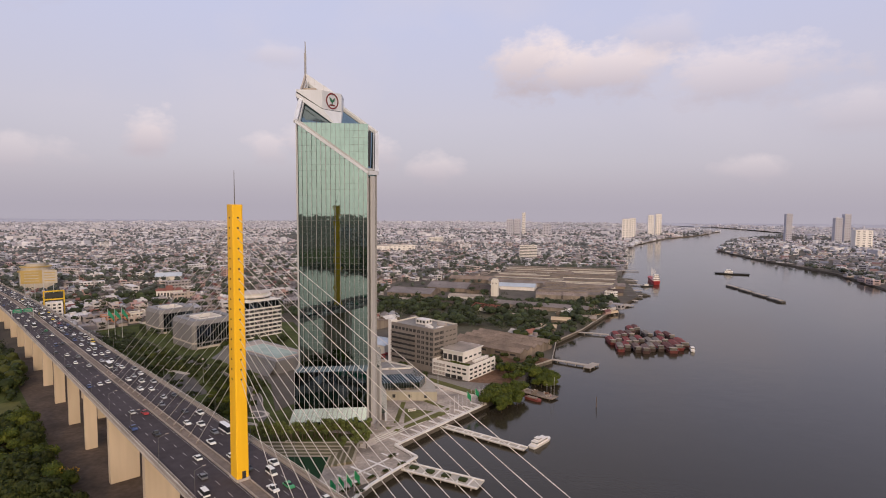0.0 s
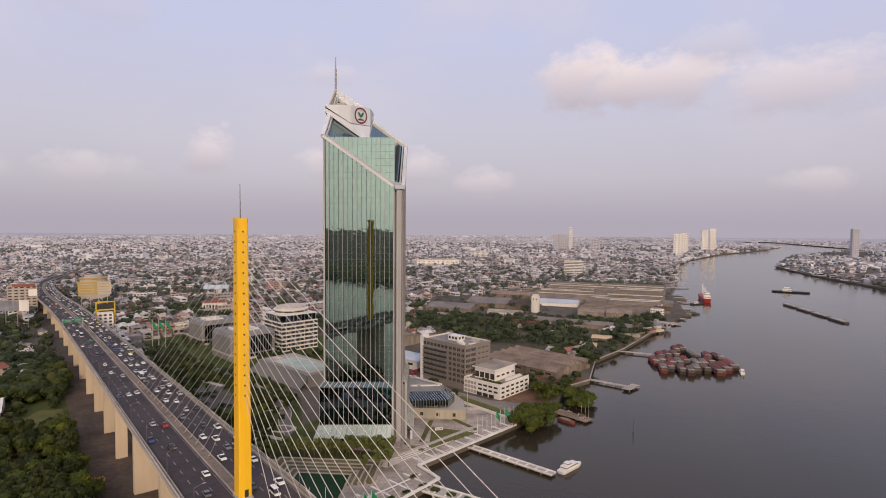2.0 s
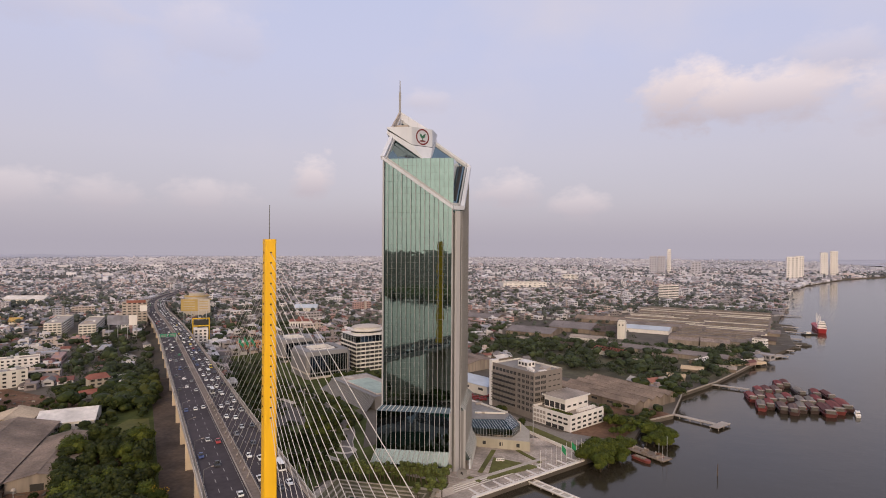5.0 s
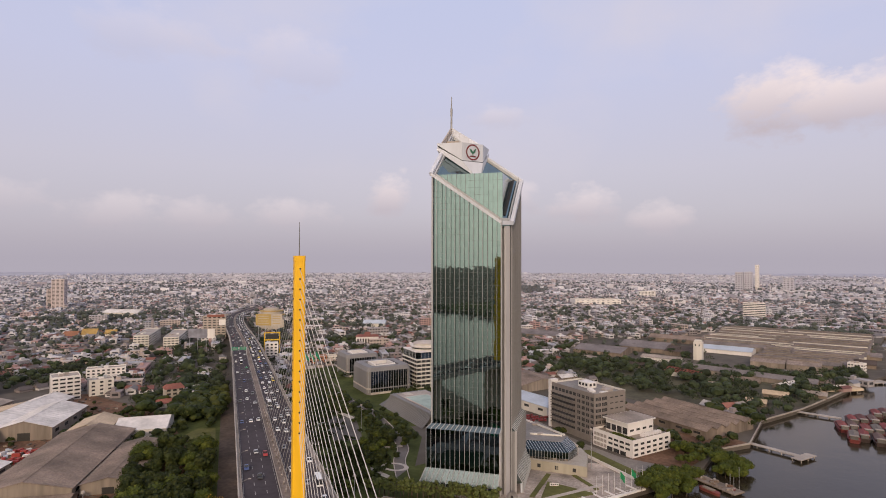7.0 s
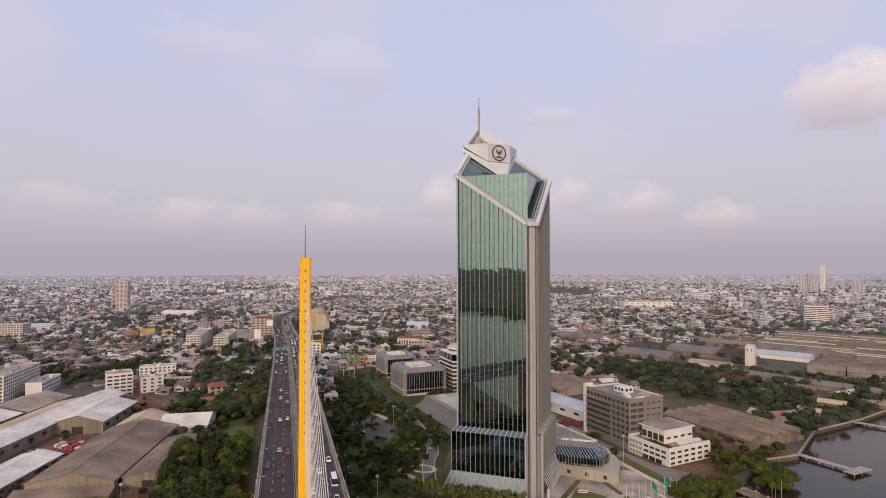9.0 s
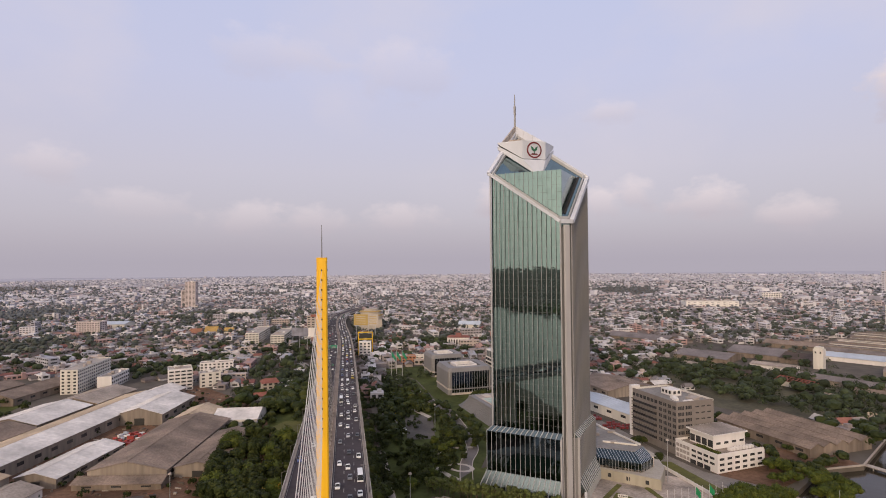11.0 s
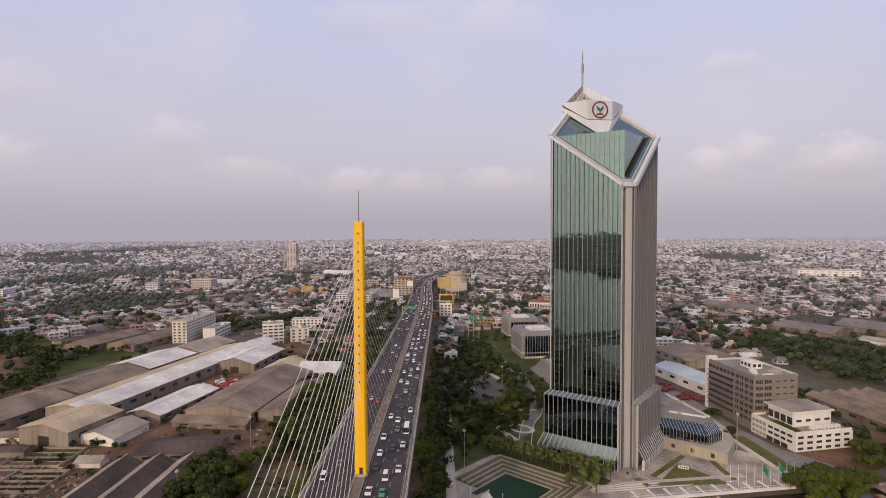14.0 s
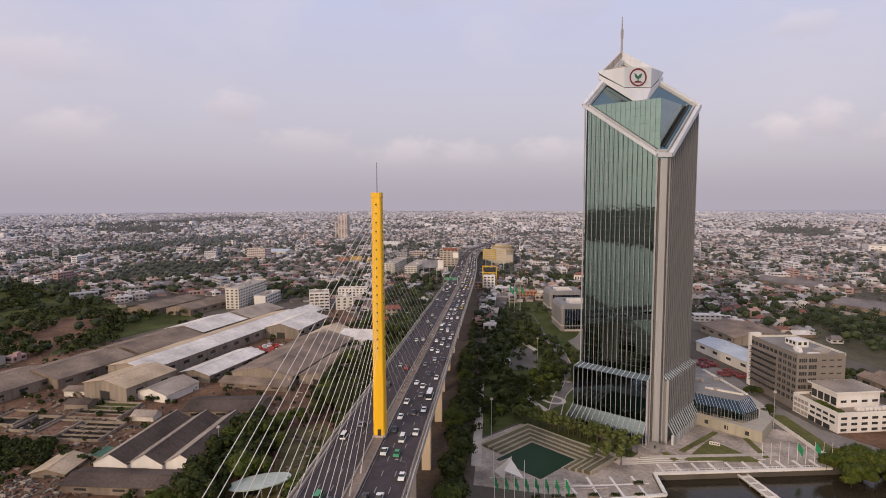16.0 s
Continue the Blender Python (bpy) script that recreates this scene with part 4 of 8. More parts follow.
for px, py, lx, ly in ((0, -18.75, 34, 0.5), (16.75, 0, 0.5, 37), (-16.75, 0, 0.5, 37)):
    part("parapet", Geo().box(px, py, 10, lx, ly, 1.5), WHITE, wb)
pg_ = np.random.default_rng(17)
part("planting", quad_cloud("planting", pg_.uniform((-3, -18, 10.2), (14.5, -13, 11.3), (700, 3)), np.full(700, 1.1), LEAF_OLIVE, 17, 0.5), None, wb, "shaggy green roof planting")
slot, grid_ = Geo().box(0, 0, 0, 3.4, 0.3, 1.35).mesh("opening"), Geo().box(0, 0, 0, 2.2, 0.3, 2.0).mesh("opening")
SCREEN = material("breeze_block_screen", (0.33, 0.29, 0.27), 0.8, vary=0.25)
for f in range(3):
    for i in range(4):
        if f:
            part("opening", slot, WINDOW, wb).location = (-1.4 + i * 4.8, -19.05, 1.2 + f * 3.2)
        part("screen", grid_, SCREEN, wb, "pale grey block screen").location = (-14.9 + i * 2.9, -19.05, 0.9 + f * 3.2)
    for i in range(6):
        o = part("opening", slot, WINDOW, wb)
        o.location, o.rotation_euler = (17.05, -15.6 + i * 6.1, 1.2 + f * 3.2), (0, 0, radians(90))
# dark wall panels stand in for the shaded open ground floor and deck
for i in range(3):
    part("opening", Geo().box(-2 + i * 5.6, -19.05, 0.1, 4.6, 0.3, 2.5), WINDOW, wb)
for i in range(4):
    part("opening", Geo().box(-10.4 + i * 4.8, -11.05, 11.2, 3.7, 0.3, 4.2), WINDOW, wb, "dark panel standing in for an open bay under the roof")
for i in range(4):
    o = part("opening", slot, WINDOW, wb)
    o.location, o.rotation_euler = (6.35, -7 + i * 6.4, 12.8), (0, 0, radians(90))
for i in range(8):
    part("roof_unit", Geo().box(11.4, -3 + i * 2.5, 10.2, 2.4, 1.7, 1.7), WHITE, wb)

# glazed podium beside the tower
pod = thing("podium_building", "low podium with sloping glass front and cream stone base", "building", spot(0, 0, 0))
BASE_WALL = [(-46, 370), (-10.5, 370.5), (-13, 392), (-24, 412), (-44, 430), (-74, 434), (-62, 374)]
part("stone_base", Geo().prism(BASE_WALL, G, 9.0), POD_STONE, pod, "cream stone base wall")
part("base_roof", Geo().prism([(x_ * 0.985 - 0.5, y_ + 0.4) for x_, y_ in BASE_WALL], 9.0, 9.12), PAVING, pod, "paved ledge round the glass hall")
FRONT, TOPS = [(-47, 371.5), (-22, 375.5), (-19, 389)], [(-53, 379.5), (-28.5, 384.5), (-27, 397)]
BACK = [(-31, 400), (-46, 414), (-69, 428), (-76, 428), (-66, 380)]
part("wall", Geo().prism([FRONT[0], FRONT[1], FRONT[2], *BACK], 9.12, 10.4), WALL_MID, pod)
part("hall", Geo().prism([TOPS[0], TOPS[1], TOPS[2], *BACK], 10.4, 17.0), DARK_GLASS, pod)
part("roof", Geo().prism([TOPS[0], TOPS[1], TOPS[2], *BACK], 17.0, 17.5), FLAT_ROOF, pod, "grey roof terrace")


def arched(k):
    """The kinked glass front in section: share of the way out, and height."""
    return ((0.0, 17.3), (0.5, 15.8), (0.96, 14.4), (1.0, 14.0), (1.0, 9.2))[k]


front_g, ribs_ = Geo(), []
for (f0, f1), (t0, t1), bays_ in (((FRONT[0], FRONT[1]), (TOPS[0], TOPS[1]), 14), ((FRONT[1], FRONT[2]), (TOPS[1], TOPS[2]), 8)):
    for i in range(bays_ + 1):
        rows_ = []
        for j in (i, i + 1):
            w_ = j / bays_
            fx, fy = f0[0] + (f1[0] - f0[0]) * w_, f0[1] + (f1[1] - f0[1]) * w_
            tx, ty = t0[0] + (t1[0] - t0[0]) * w_, t0[1] + (t1[1] - t0[1]) * w_
            rows_.append([(tx + (fx - tx) * arched(k)[0], ty + (fy - ty) * arched(k)[0], arched(k)[1]) for k in range(5)])
        rb = Geo()
        for p0, p1 in zip(rows_[0], rows_[0][1:]):
            rb.beam(p0, p1, 0.12, 0.22, (0.3, 0.9, 0.2))
        ribs_.append(rb)
        if i < bays_:
            for k in range(4):
                front_g.face(rows_[0][k], rows_[1][k], rows_[1][k + 1], rows_[0][k + 1])
fr_ = part("glass_front", front_g, HALL_GLASS, pod, "ribbed bent glass front")
for rb in ribs_:
    part("rib", rb, FIN, fr_)
part("side_wall", Geo().prism([(-19.5, 388.5), (-18.6, 389.3), (-26.4, 397.6), (-27.2, 396.6)], 9.1, 15.0), PALE_CONCRETE, pod)
for p0, p1 in (((-29, 398), (-67, 426)), ((-30, 396), (-50, 392))):
    part("roof_kerb", Geo().beam((*p0, 17.9), (*p1, 17.9), 1.3, 0.9), OFFWHITE, pod)
for wx, wy, wl_, wh_ in ((-60, 402, 8, 1.6), (-52, 414, 5, 1.2), (-44, 394, 4, 1.0)):
    part("roof_unit", Geo().box(wx, wy, 17.5, wl_, 3.0, wh_, 30), CONCRETE, pod)
for k in (0.2, 0.5, 0.8):
    part("window", Geo().box(-46 + 35.5 * k, 370.1 + 0.5 * k, 5.0, 2.0, 0.4, 2.2), WINDOW, pod)
for k in range(9):
    part("pilaster", Geo().box(-45.5 + 35.2 * k / 8, 369.95 + 0.5 * k / 8, G, 0.5, 0.5, 5.9), POD_STONE, pod)

# blue-roofed shed behind the podium, with red lorries
gable("shed", "long shed with pale blue metal roof", -82, 515, 66, 24, 8, 11, -32, ROOF_BLUE, OFFWHITE, stripes=3)
gable("shed", "wide brown-roofed shed behind the yard", -109, 598, 56, 52, 7, 11, -36, ROOF_BROWN, WALL_MID, stripes=4)

# two striped cubes and the terrace building left of the tower
def cube_building(x, y, sx, sy, h, label):
    t = thing("annex_building", label, "office building", spot(x, y, G, 51), "striped annexes")
    c = 3.0
    a, b = sx / 2, sy / 2

    def plan8(k=1.0):
        return [(x_ * k, y_ * k) for x_, y_ in ((-a + c, -b), (a - c, -b), (a, -b + c), (a, b - c), (a - c, b), (-a + c, b), (-a, b - c), (-a, -b + c))]

    part("core", Geo().prism(plan8(0.955), 0, h - 3), DARK_GLASS, t)
    p8, p9 = plan8(), plan8(0.9)
    for i in range(8):
        j = (i + 1) % 8
        if i in (0, 2, 4):                   # glazed sides between closed walls
            part("plinth", Geo().prism([p8[i], p8[j], p9[j], p9[i]], 0, 2.0), PALE_CONCRETE, t)
            part("sill_band", Geo().prism([p8[i], p8[j], p9[j], p9[i]], 5.0, 5.9), GREY_PANEL, t)
        else:
            part("corner_wall", Geo().prism([p8[i], p8[j], p9[j], p9[i]], 0, h - 3.8), GREY_PANEL, t, "plain grey corner wall")
            part("corner_band", Geo().prism([(x_ * 1.012, y_ * 1.012) for x_, y_ in (p8[i], p8[j], p9[j], p9[i])], 5.0, 6.4), PALE_CONCRETE, t)
    g = Geo()
    q8, r8 = plan8(0.93), plan8(0.62)
    for i in range(8):
        j = (i + 1) % 8
        g.face((*p8[i], h - 3.8), (*p8[j], h - 3.8), (*q8[j], h), (*q8[i], h))
        g.face((*q8[i], h), (*q8[j], h), (*r8[j], h), (*r8[i], h))
        g.face((*r8[i], h), (*r8[j], h), (*r8[j], h - 4.5), (*r8[i], h - 4.5))
    part("roof_rim", g, GREY_PANEL, t, "grey sloping roof rim")
    part("roof_court", Geo().prism(plan8(0.63), h - 4.7, h - 4.4), CREAM, t, "cream floor of the sunken roof court")
    for k in (-1, 1):
        part("court_wall", Geo().box(k * a * 0.45, 0, h - 4.4, 1.2, b * 0.9, 4.9), WHITE, t)
        part("court_wall", Geo().box(0, k * b * 0.5, h - 4.4, a * 0.85, 1.2, 4.8), WHITE, t)
    part("roof_unit", Geo().box(a * 0.2, -b * 0.1, h - 4.4, 7, 6, 3.4), PALE_CONCRETE, t)
    n = int((sx - 2 * c) / 2.6)
    bar = Geo().box(0, 0, 2, 0.16, 0.4, h - 5.8).mesh("fin")
    for i in range(n + 1):
        for e in (-1, 1):
            part("fin", bar, FIN, t).location = (-a + c + (sx - 2 * c) * i / n, e * (b - 0.3), 0)
    for i in range(1, 2):
        for (x0, y0), (x1, y1), ang in ((p8[7], p8[0], -45), (p8[1], p8[2], 45)):
            o = part("fin", bar, EAST_FIN, t)
            o.location, o.rotation_euler = (x0 + (x1 - x0) * i / 2, y0 + (y1 - y0) * i / 2, 0), (0, 0, radians(ang))
    n = int((sy - 2 * c) / 2.6)
    for i in range(n + 1):
        o = part("fin", bar, FIN, t)
        o.location, o.rotation_euler = (a - 0.3, -b + c + (sy - 2 * c) * i / n, 0), (0, 0, radians(90))
    return t


cube_building(-235, 523, 45, 44, 25.5, "low dark-glass annex with grey corner walls and sunken roof court")
cube_building(-297, 578, 37, 38, 24, "smaller dark-glass annex with grey corner walls and fins")
lp = thing("terrace_building", "low wing with ribbed grey slope and teal roof", "building", spot(-195, 469, G, -37))
part("wall", Geo().box(37, 17, 0, 74, 34, 10), GREY_PANEL, lp)
part("roof", Geo().box(37, 18, 10, 66, 28, 0.4), CONCRETE, lp, "grey flat roof")
part("roof_panel", Geo().box(44, 15, 10.4, 50, 21, 0.3), TEAL, lp, "pale teal roof panel")
for px, py, lx, ly in ((44, 4.2, 51, 0.6), (44, 25.8, 51, 0.6), (18.7, 15, 0.6, 21), (69.3, 15, 0.6, 21), (9, 12, 9, 6)):
    part("roof_kerb", Geo().box(px, py, 10.4, lx, ly, 0.5), PALE_CONCRETE, lp)


def swept(k):
    """Profile of the curved skirt: distance out and height, k from the top down."""
    return 8.0 * k ** 1.5, 10.0 * (1 - k) ** 1.05


slope_g, end_g = Geo(), Geo()
for k in range(6):
    (o0, z0_), (o1, z1_) = swept(k / 6), swept((k + 1) / 6)
    slope_g.face((-o0, -o0, z0_), (74, -o0, z0_), (74, -o1, z1_), (-o1, -o1, z1_))
    end_g.face((-o0, -o0, z0_), (-o1, -o1, z1_), (-o1, 34, z1_), (-o0, 34, z0_))
slope_p = part("ribbed_slope", slope_g, PLATE, lp)
end_p = part("glass_end", end_g, DARK_GLASS, lp, "curved glazed end with white ribs")
for i in range(38):
    rb = Geo()
    for k in range(6):
        (o0, z0_), (o1, z1_) = swept(k / 6), swept((k + 1) / 6)
        rb.beam((i * 2, -o0 - 0.1, z0_ + 0.1), (i * 2, -o1 - 0.1, z1_ + 0.1), 0.7, 0.4)
    part("slope_rib", rb, EAST_FIN, slope_p)
for i in range(12):
    rb = Geo()
    for k in range(6):
        (o0, z0_), (o1, z1_) = swept(k / 6), swept((k + 1) / 6)
        rb.beam((-o0 - 0.1, i * 3, z0_ + 0.1), (-o1 - 0.1, i * 3, z1_ + 0.1), 0.35, 0.35)
    part("end_rib", rb, WHITE, end_p)
bd = block("bank_annex", "white mid-rise office with banded floors and oval roof", "office building", -203, 562, 36, 40, 28, -40, OFFWHITE, 7, (7, 8), 0.88, 0.6, band=WHITE, sides="se")
def oval(k):
    return [(17 * k * math.cos(6.2832 * i / 28), 18.5 * k * math.sin(6.2832 * i / 28)) for i in range(28)]


part("upper_glazing", Geo().prism([(-17, -19), (13, -19), (17, -15), (17, 19), (-17, 19)], 28.2, 35.2), BANK_GLASS, bd, "blue-grey glazed upper storeys")
for k in range(9):
    part("mullion", Geo().box(-16.6 + 3.7 * k, -19.1, 28.2, 0.25, 0.3, 7.0), FIN, bd)
    part("mullion", Geo().box(17.1, -14.6 + 4.1 * k, 28.2, 0.3, 0.25, 7.0), FIN, bd)
part("terrace_slab", Geo().prism([(-17.6, -19.6), (13.2, -19.6), (17.6, -15.2), (17.6, 19.6), (-17.6, 19.6)], 35.2, 35.9), WHITE, bd)
part("roof_drum", Geo().prism(oval(0.88), 35.9, 39.2), OFFWHITE, bd, "white oval roof storey")
part("drum_window", Geo().prism(oval(0.89), 37.2, 38.4), WINDOW, bd)
part("roof_slab", Geo().prism(oval(0.96), 39.2, 40.2), WHITE, bd, "white oval roof slab")
part("upper_drum", Geo().prism(oval(0.8), 40.2, 42.2), OFFWHITE, bd)
dome = Geo()
for k0, z0_, k1, z1_ in ((0.84, 42.2, 0.7, 43.1), (0.7, 43.1, 0.4, 43.8), (0.4, 43.8, 0.05, 44.0)):
    for p0, p1, q0, q1 in zip(oval(k0), oval(k0)[1:] + oval(k0)[:1], oval(k1), oval(k1)[1:] + oval(k1)[:1]):
        dome.face((*p0, z0_), (*p1, z0_), (*q1, z1_), (*q0, z1_))
part("roof_dome", dome, PALE_CONCRETE, bd, "shallow grey oval dome")

# apartment blocks on the far side of the bridge
block("apartment_block", "long cream apartment slab with small windows", "apartment building", -576, 325, 74, 16, 23, 132, OFFWHITE, 7, (18, 3), 0.45, 0.5, sides="nsew")
block("apartment_block", "lower white apartment block with windows", "apartment building", -560, 344, 44, 14, 12, 132, WHITE, 3, (9, 3), 0.5, 0.5)
block("apartment_block", "white six-storey apartment block with balconies", "apartment building", -481, 371, 22, 22, 21, 62, WHITE, 6, (4, 4), 0.75, 0.42, sills=True)
block("apartment_block", "small cream flats with few windows", "apartment building", -468, 396, 20, 14, 14, 62, OFFWHITE, 4, (3, 3), 0.4, 0.45)
th_ = block("town_house", "yellow town house with a red tile roof beside the trees", "house", -380, 402, 15, 12, 13, 60, CREAM, 4, (3, 3), 0.6, 0.5, parapet=0.2, sills=True)
rr_ = Geo()
for e in (-1, 1):
    rr_.face((-8.4, e * 7, 12.9), (8.4, e * 7, 12.9), (6, 0, 16.4), (-6, 0, 16.4)).face((e * 8.4, -7, 12.9), (e * 8.4, 7, 12.9), (e * 6, 0, 16.4))
part("tile_roof", rr_, ROOF_RED, th_, "red tile roof")
gable("house", "low house with a red tile roof beside the trees", -372, 388, 16, 9, 4, 6.5, 60, ROOF_RED, OFFWHITE)
block("apartment_block", "white terrace houses with small windows", "house", -520, 440, 36, 14, 13, 50, WHITE, 4, (8, 3), 0.5, 0.5)
block("residential_tower", "tall pinkish-white residential tower", "tower block", -1400, 955, 28, 24, 74, 40, PINK_PLASTER, 22, (3, 2), 0.6, 0.4)
block("residential_tower", "lower wing of the pinkish-white residential tower", "tower block", -1430, 960, 24, 24, 50, 40, PINK_PLASTER, 15, (2, 2), 0.6, 0.4)
block("apartment_block", "white apartment slab with banded windows", "apartment building", 176, 1416, 42, 16, 34, -5, WHITE, 9, (2, 1), 0.97, 0.45, sides="se")
# the grey towers take the distant wall colour with haze in it
for x, y, w_, d_, h, mat_, fl in ((690, 2345, 44, 26, 84, WHITE, 24), (765, 2520, 30, 26, 84, WHITE, 20), (905, 2700, 30, 26, 96, WHITE, 26), (945, 2715, 30, 26, 102, WHITE, 26), (236, 2600, 34, 26, 74, PALE_CONCRETE, 20), (270, 2606, 34, 26, 76, PALE_CONCRETE, 20), (304, 2650, 16, 22, 104, WHITE, 26),
                                  (412, 2640, 44, 26, 50, CREAM, 14), (930, 1185, 55, 34, 84, WHITE, 24), (1360, 1950, 60, 34, 60, WHITE, 16), (1330, 2330, 26, 26, 110, PALE_CONCRETE, 26), (1480, 2260, 30, 26, 96, PALE_CONCRETE, 22), (1540, 2300, 26, 26, 110, PALE_CONCRETE, 22)):
    block("riverside_tower", "white high-rise flats near the river" if mat_ is WHITE else "high-rise flats near the river, paled to grey for haze", "tower block", x, y, w_ * 0.85, d_, h, -12, WHITE if mat_ is WHITE else FAR2_WALL, fl // 2, (3, 1), 0.45, 0.3, group="riverside towers", sides="s")
# larger roofs and blocks that stand out of the city
GOLD_ROOF = material("golden_tile_roof", (0.36, 0.235, 0.075), 0.7, vary=0.35)
ORANGE_ROOF = material("orange_tile_roof", (0.25, 0.115, 0.07), 0.8, vary=0.35)
for x_, y_, ln, wd, ev, rd, a_, mt, tx in ((-868, 634, 20, 11, 5, 10.5, 30, ORANGE_ROOF, "temple hall with a steep orange tile roof"), (-852, 654, 22, 12, 6, 13, 30, GOLD_ROOF, "temple hall with a steep golden tile roof"), (-832, 676, 16, 9, 5, 10, 30, GOLD_ROOF, "smaller temple hall with golden tiles"), (-876, 612, 18, 10, 4, 8, 120, ORANGE_ROOF, "monks' quarters with an orange tile roof"), (-858, 672, 14, 8, 4, 8, 120, ORANGE_ROOF, "low temple wing with orange tiles"),
                                           (-1106, 612, 52, 40, 9, 13, 35, ROOF_BLUE, "long factory with a blue-grey sheet roof"), (-497, 962, 40, 22, 8, 13, 20, ROOF_BLUE, "hall with a pale blue sheet roof"), (-1110, 912, 80, 34, 8, 14, 20, ROOF_WHITE, "white-roofed market hall in the city")):
    gable("hall", tx, x_, y_, ln, wd, ev, rd, a_, mt, OFFWHITE, over=1.2)
block("apartment_block", "long pinkish apartment block with rows of windows", "apartment building", -1026, 530, 44, 20, 24, 30, PINK_PLASTER, 7, (9, 3), 0.6, 0.45, sides="se")
for x_, y_ in ((-704, 640), (-652, 646)):
    block("apartment_block", "deep cream apartment wing running back from the street", "apartment building", x_, y_, 20, 90, 17, 40, OFFWHITE, 5, (4, 10), 0.7, 0.45, sides="se", group="apartment wings")
block("shopping_centre", "long low cream shopping centre", "building", -195, 1670, 130, 50, 15, 27, WHITE, 3, (9, 4), 0.4, 0.25, sides="s")
block("school", "white school block with tall piers", "school", -82, 2030, 56, 20, 20, 25, WHITE, 4, (12, 2), 0.5, 0.6, sides="s")
# yellow round building and sign frame by the road
OCHRE = material("yellow_plaster", (0.40, 0.285, 0.10), 0.7, vary=0.15)
yb = thing("market_building", "cream tiered market hall with rounded upper floors", "building", spot(-640, 842, G, 40))
part("wall", Geo().box(0, 0, 0, 42, 38, 20), CREAM, yb)
for rr, z0_, hh in ((19, 20, 8), (20.5, 27.5, 1.5), (16.5, 29, 6), (18, 34.5, 1.2), (11, 35.7, 4)):
    part("tier", Geo().prism([(rr * 1.15 * math.cos(6.2832 * i / 24), rr * math.sin(6.2832 * i / 24)) for i in range(24)], z0_, z0_ + hh), CREAM if hh > 2 else OCHRE, yb)
hb = thing("roadside_hoarding", "very large yellow and cream hoarding on steel posts", "billboard", spot(-550, 728, G, 22))
for a in (-16, -5, 5, 16):
    part("post", Geo().tube((a, 0.8, 0), (a, 0.8, 43), 0.5, 6), STEEL, hb)
part("panel", Geo().box(-8, 0, 25, 24, 0.6, 17.5), OCHRE, hb, "yellow sign panel")
part("panel", Geo().box(12.5, 0, 25, 17, 0.6, 17.5), CREAM, hb, "cream sign panel")
for k in range(4):
    part("bar", Geo().box(12.5, -0.4, 28 + k * 3.6, 12, 0.1, 1.0), OCHRE, hb)
    part("bar", Geo().box(-8, -0.4, 28 + k * 3.6, 16, 0.1, 0.8), CREAM, hb)
sf = thing("billboard", "yellow steel roof sign frame over a white shop house", "sign", spot(-444, 610, G, 40))
part("house", Geo().box(-0.5, 0, 0, 16, 12, 21.5), WHITE, sf)
for k in range(5):
    for i in range(3):
        part("window", Geo().box(-5.5 + i * 5, -6.05, 3 + k * 3.8, 2.6, 0.2, 1.9), WINDOW, sf)
fg = Geo()
for a in (-9.3, 9.3):
    fg.box(a, 0, 0, 1.2, 1.2, 34)
for b in (24, 33):
    fg.box(0, 0, b, 19.6, 1.3, 1.3)
part("frame", fg, material("sign_yellow", (0.6, 0.38, 0.02), 0.6), sf)
part("panel", Geo().box(0, 0.4, 26.2, 16, 0.4, 5.4), DARK, sf)

# picture hoarding and a grey block with a red sign band, beyond the road's far side
h2 = thing("roadside_hoarding", "long grey picture hoarding with a white end panel", "billboard", spot(-560, 606, G, 20))
for a in (-17, -6, 6, 17):
    part("post", Geo().tube((a, 0.8, 0), (a, 0.8, 33), 0.4, 6), STEEL, h2)
part("panel", Geo().box(-5.5, 0, 21, 26, 0.6, 12), material("picture_panel", (0.20, 0.20, 0.24), 0.6, vary=0.5, grain=0.12, patch=0.08), h2, "blue-grey picture panel")
part("panel", Geo().box(13.2, 0, 20.5, 10, 0.6, 13), WHITE, h2, "white end panel")
gb = block("shop_block", "tall grey shop block with a red sign band", "building", -655, 726, 34, 26, 36, 35, CONCRETE, 9, (5, 4), 0.6, 0.4, sides="se")
part("sign_band", Geo().box(2, -13.2, 35, 26, 0.8, 4), ROOF_RED, gb, "dull red sign band")
part("sign_panel", Geo().box(12, -13.5, 22, 10, 0.8, 9), WHITE, gb, "white sign panel")

# warehouses on the far side of the bridge
for i in range(3):
    k = (i + 0.5) / 3
    gable("warehouse", "sawtooth warehouse bay with dark roof and white gable", -200 + 33 * k - 19, 101 + 37 * k + 20, 54, 16.6, 6, 10.5, 133, ROOF_GREY, WHITE, over=0.6, stripes=5, two=ROOF_DARK)
gable("warehouse", "low dark-roofed lean-to shed", -178, 112, 53, 16, 4, 5.6, 45, ROOF_DARK, WALL_DULL)
gable("warehouse", "cream warehouse with tan hipped roof", -319, 143, 40, 36, 10, 13.5, 120, ROOF_TAN, WALL_MID, stripes=4)
gable("warehouse", "very long warehouse with white and tan roof", -396, 232, 200, 37, 9, 12.6, 121, ROOF_TAN, WALL_MID, two=ROOF_WHITE, stripes=5)
gable("warehouse", "small white warehouse with weathered grey roof", -296, 159, 28, 26, 5, 8.5, 121, ROOF_GREY, WHITE)
gable("warehouse", "grey-roofed open shed beside the yard", -325, 207, 62, 25, 6, 9, 121, ROOF_WHITE, WALL_MID, stripes=5)
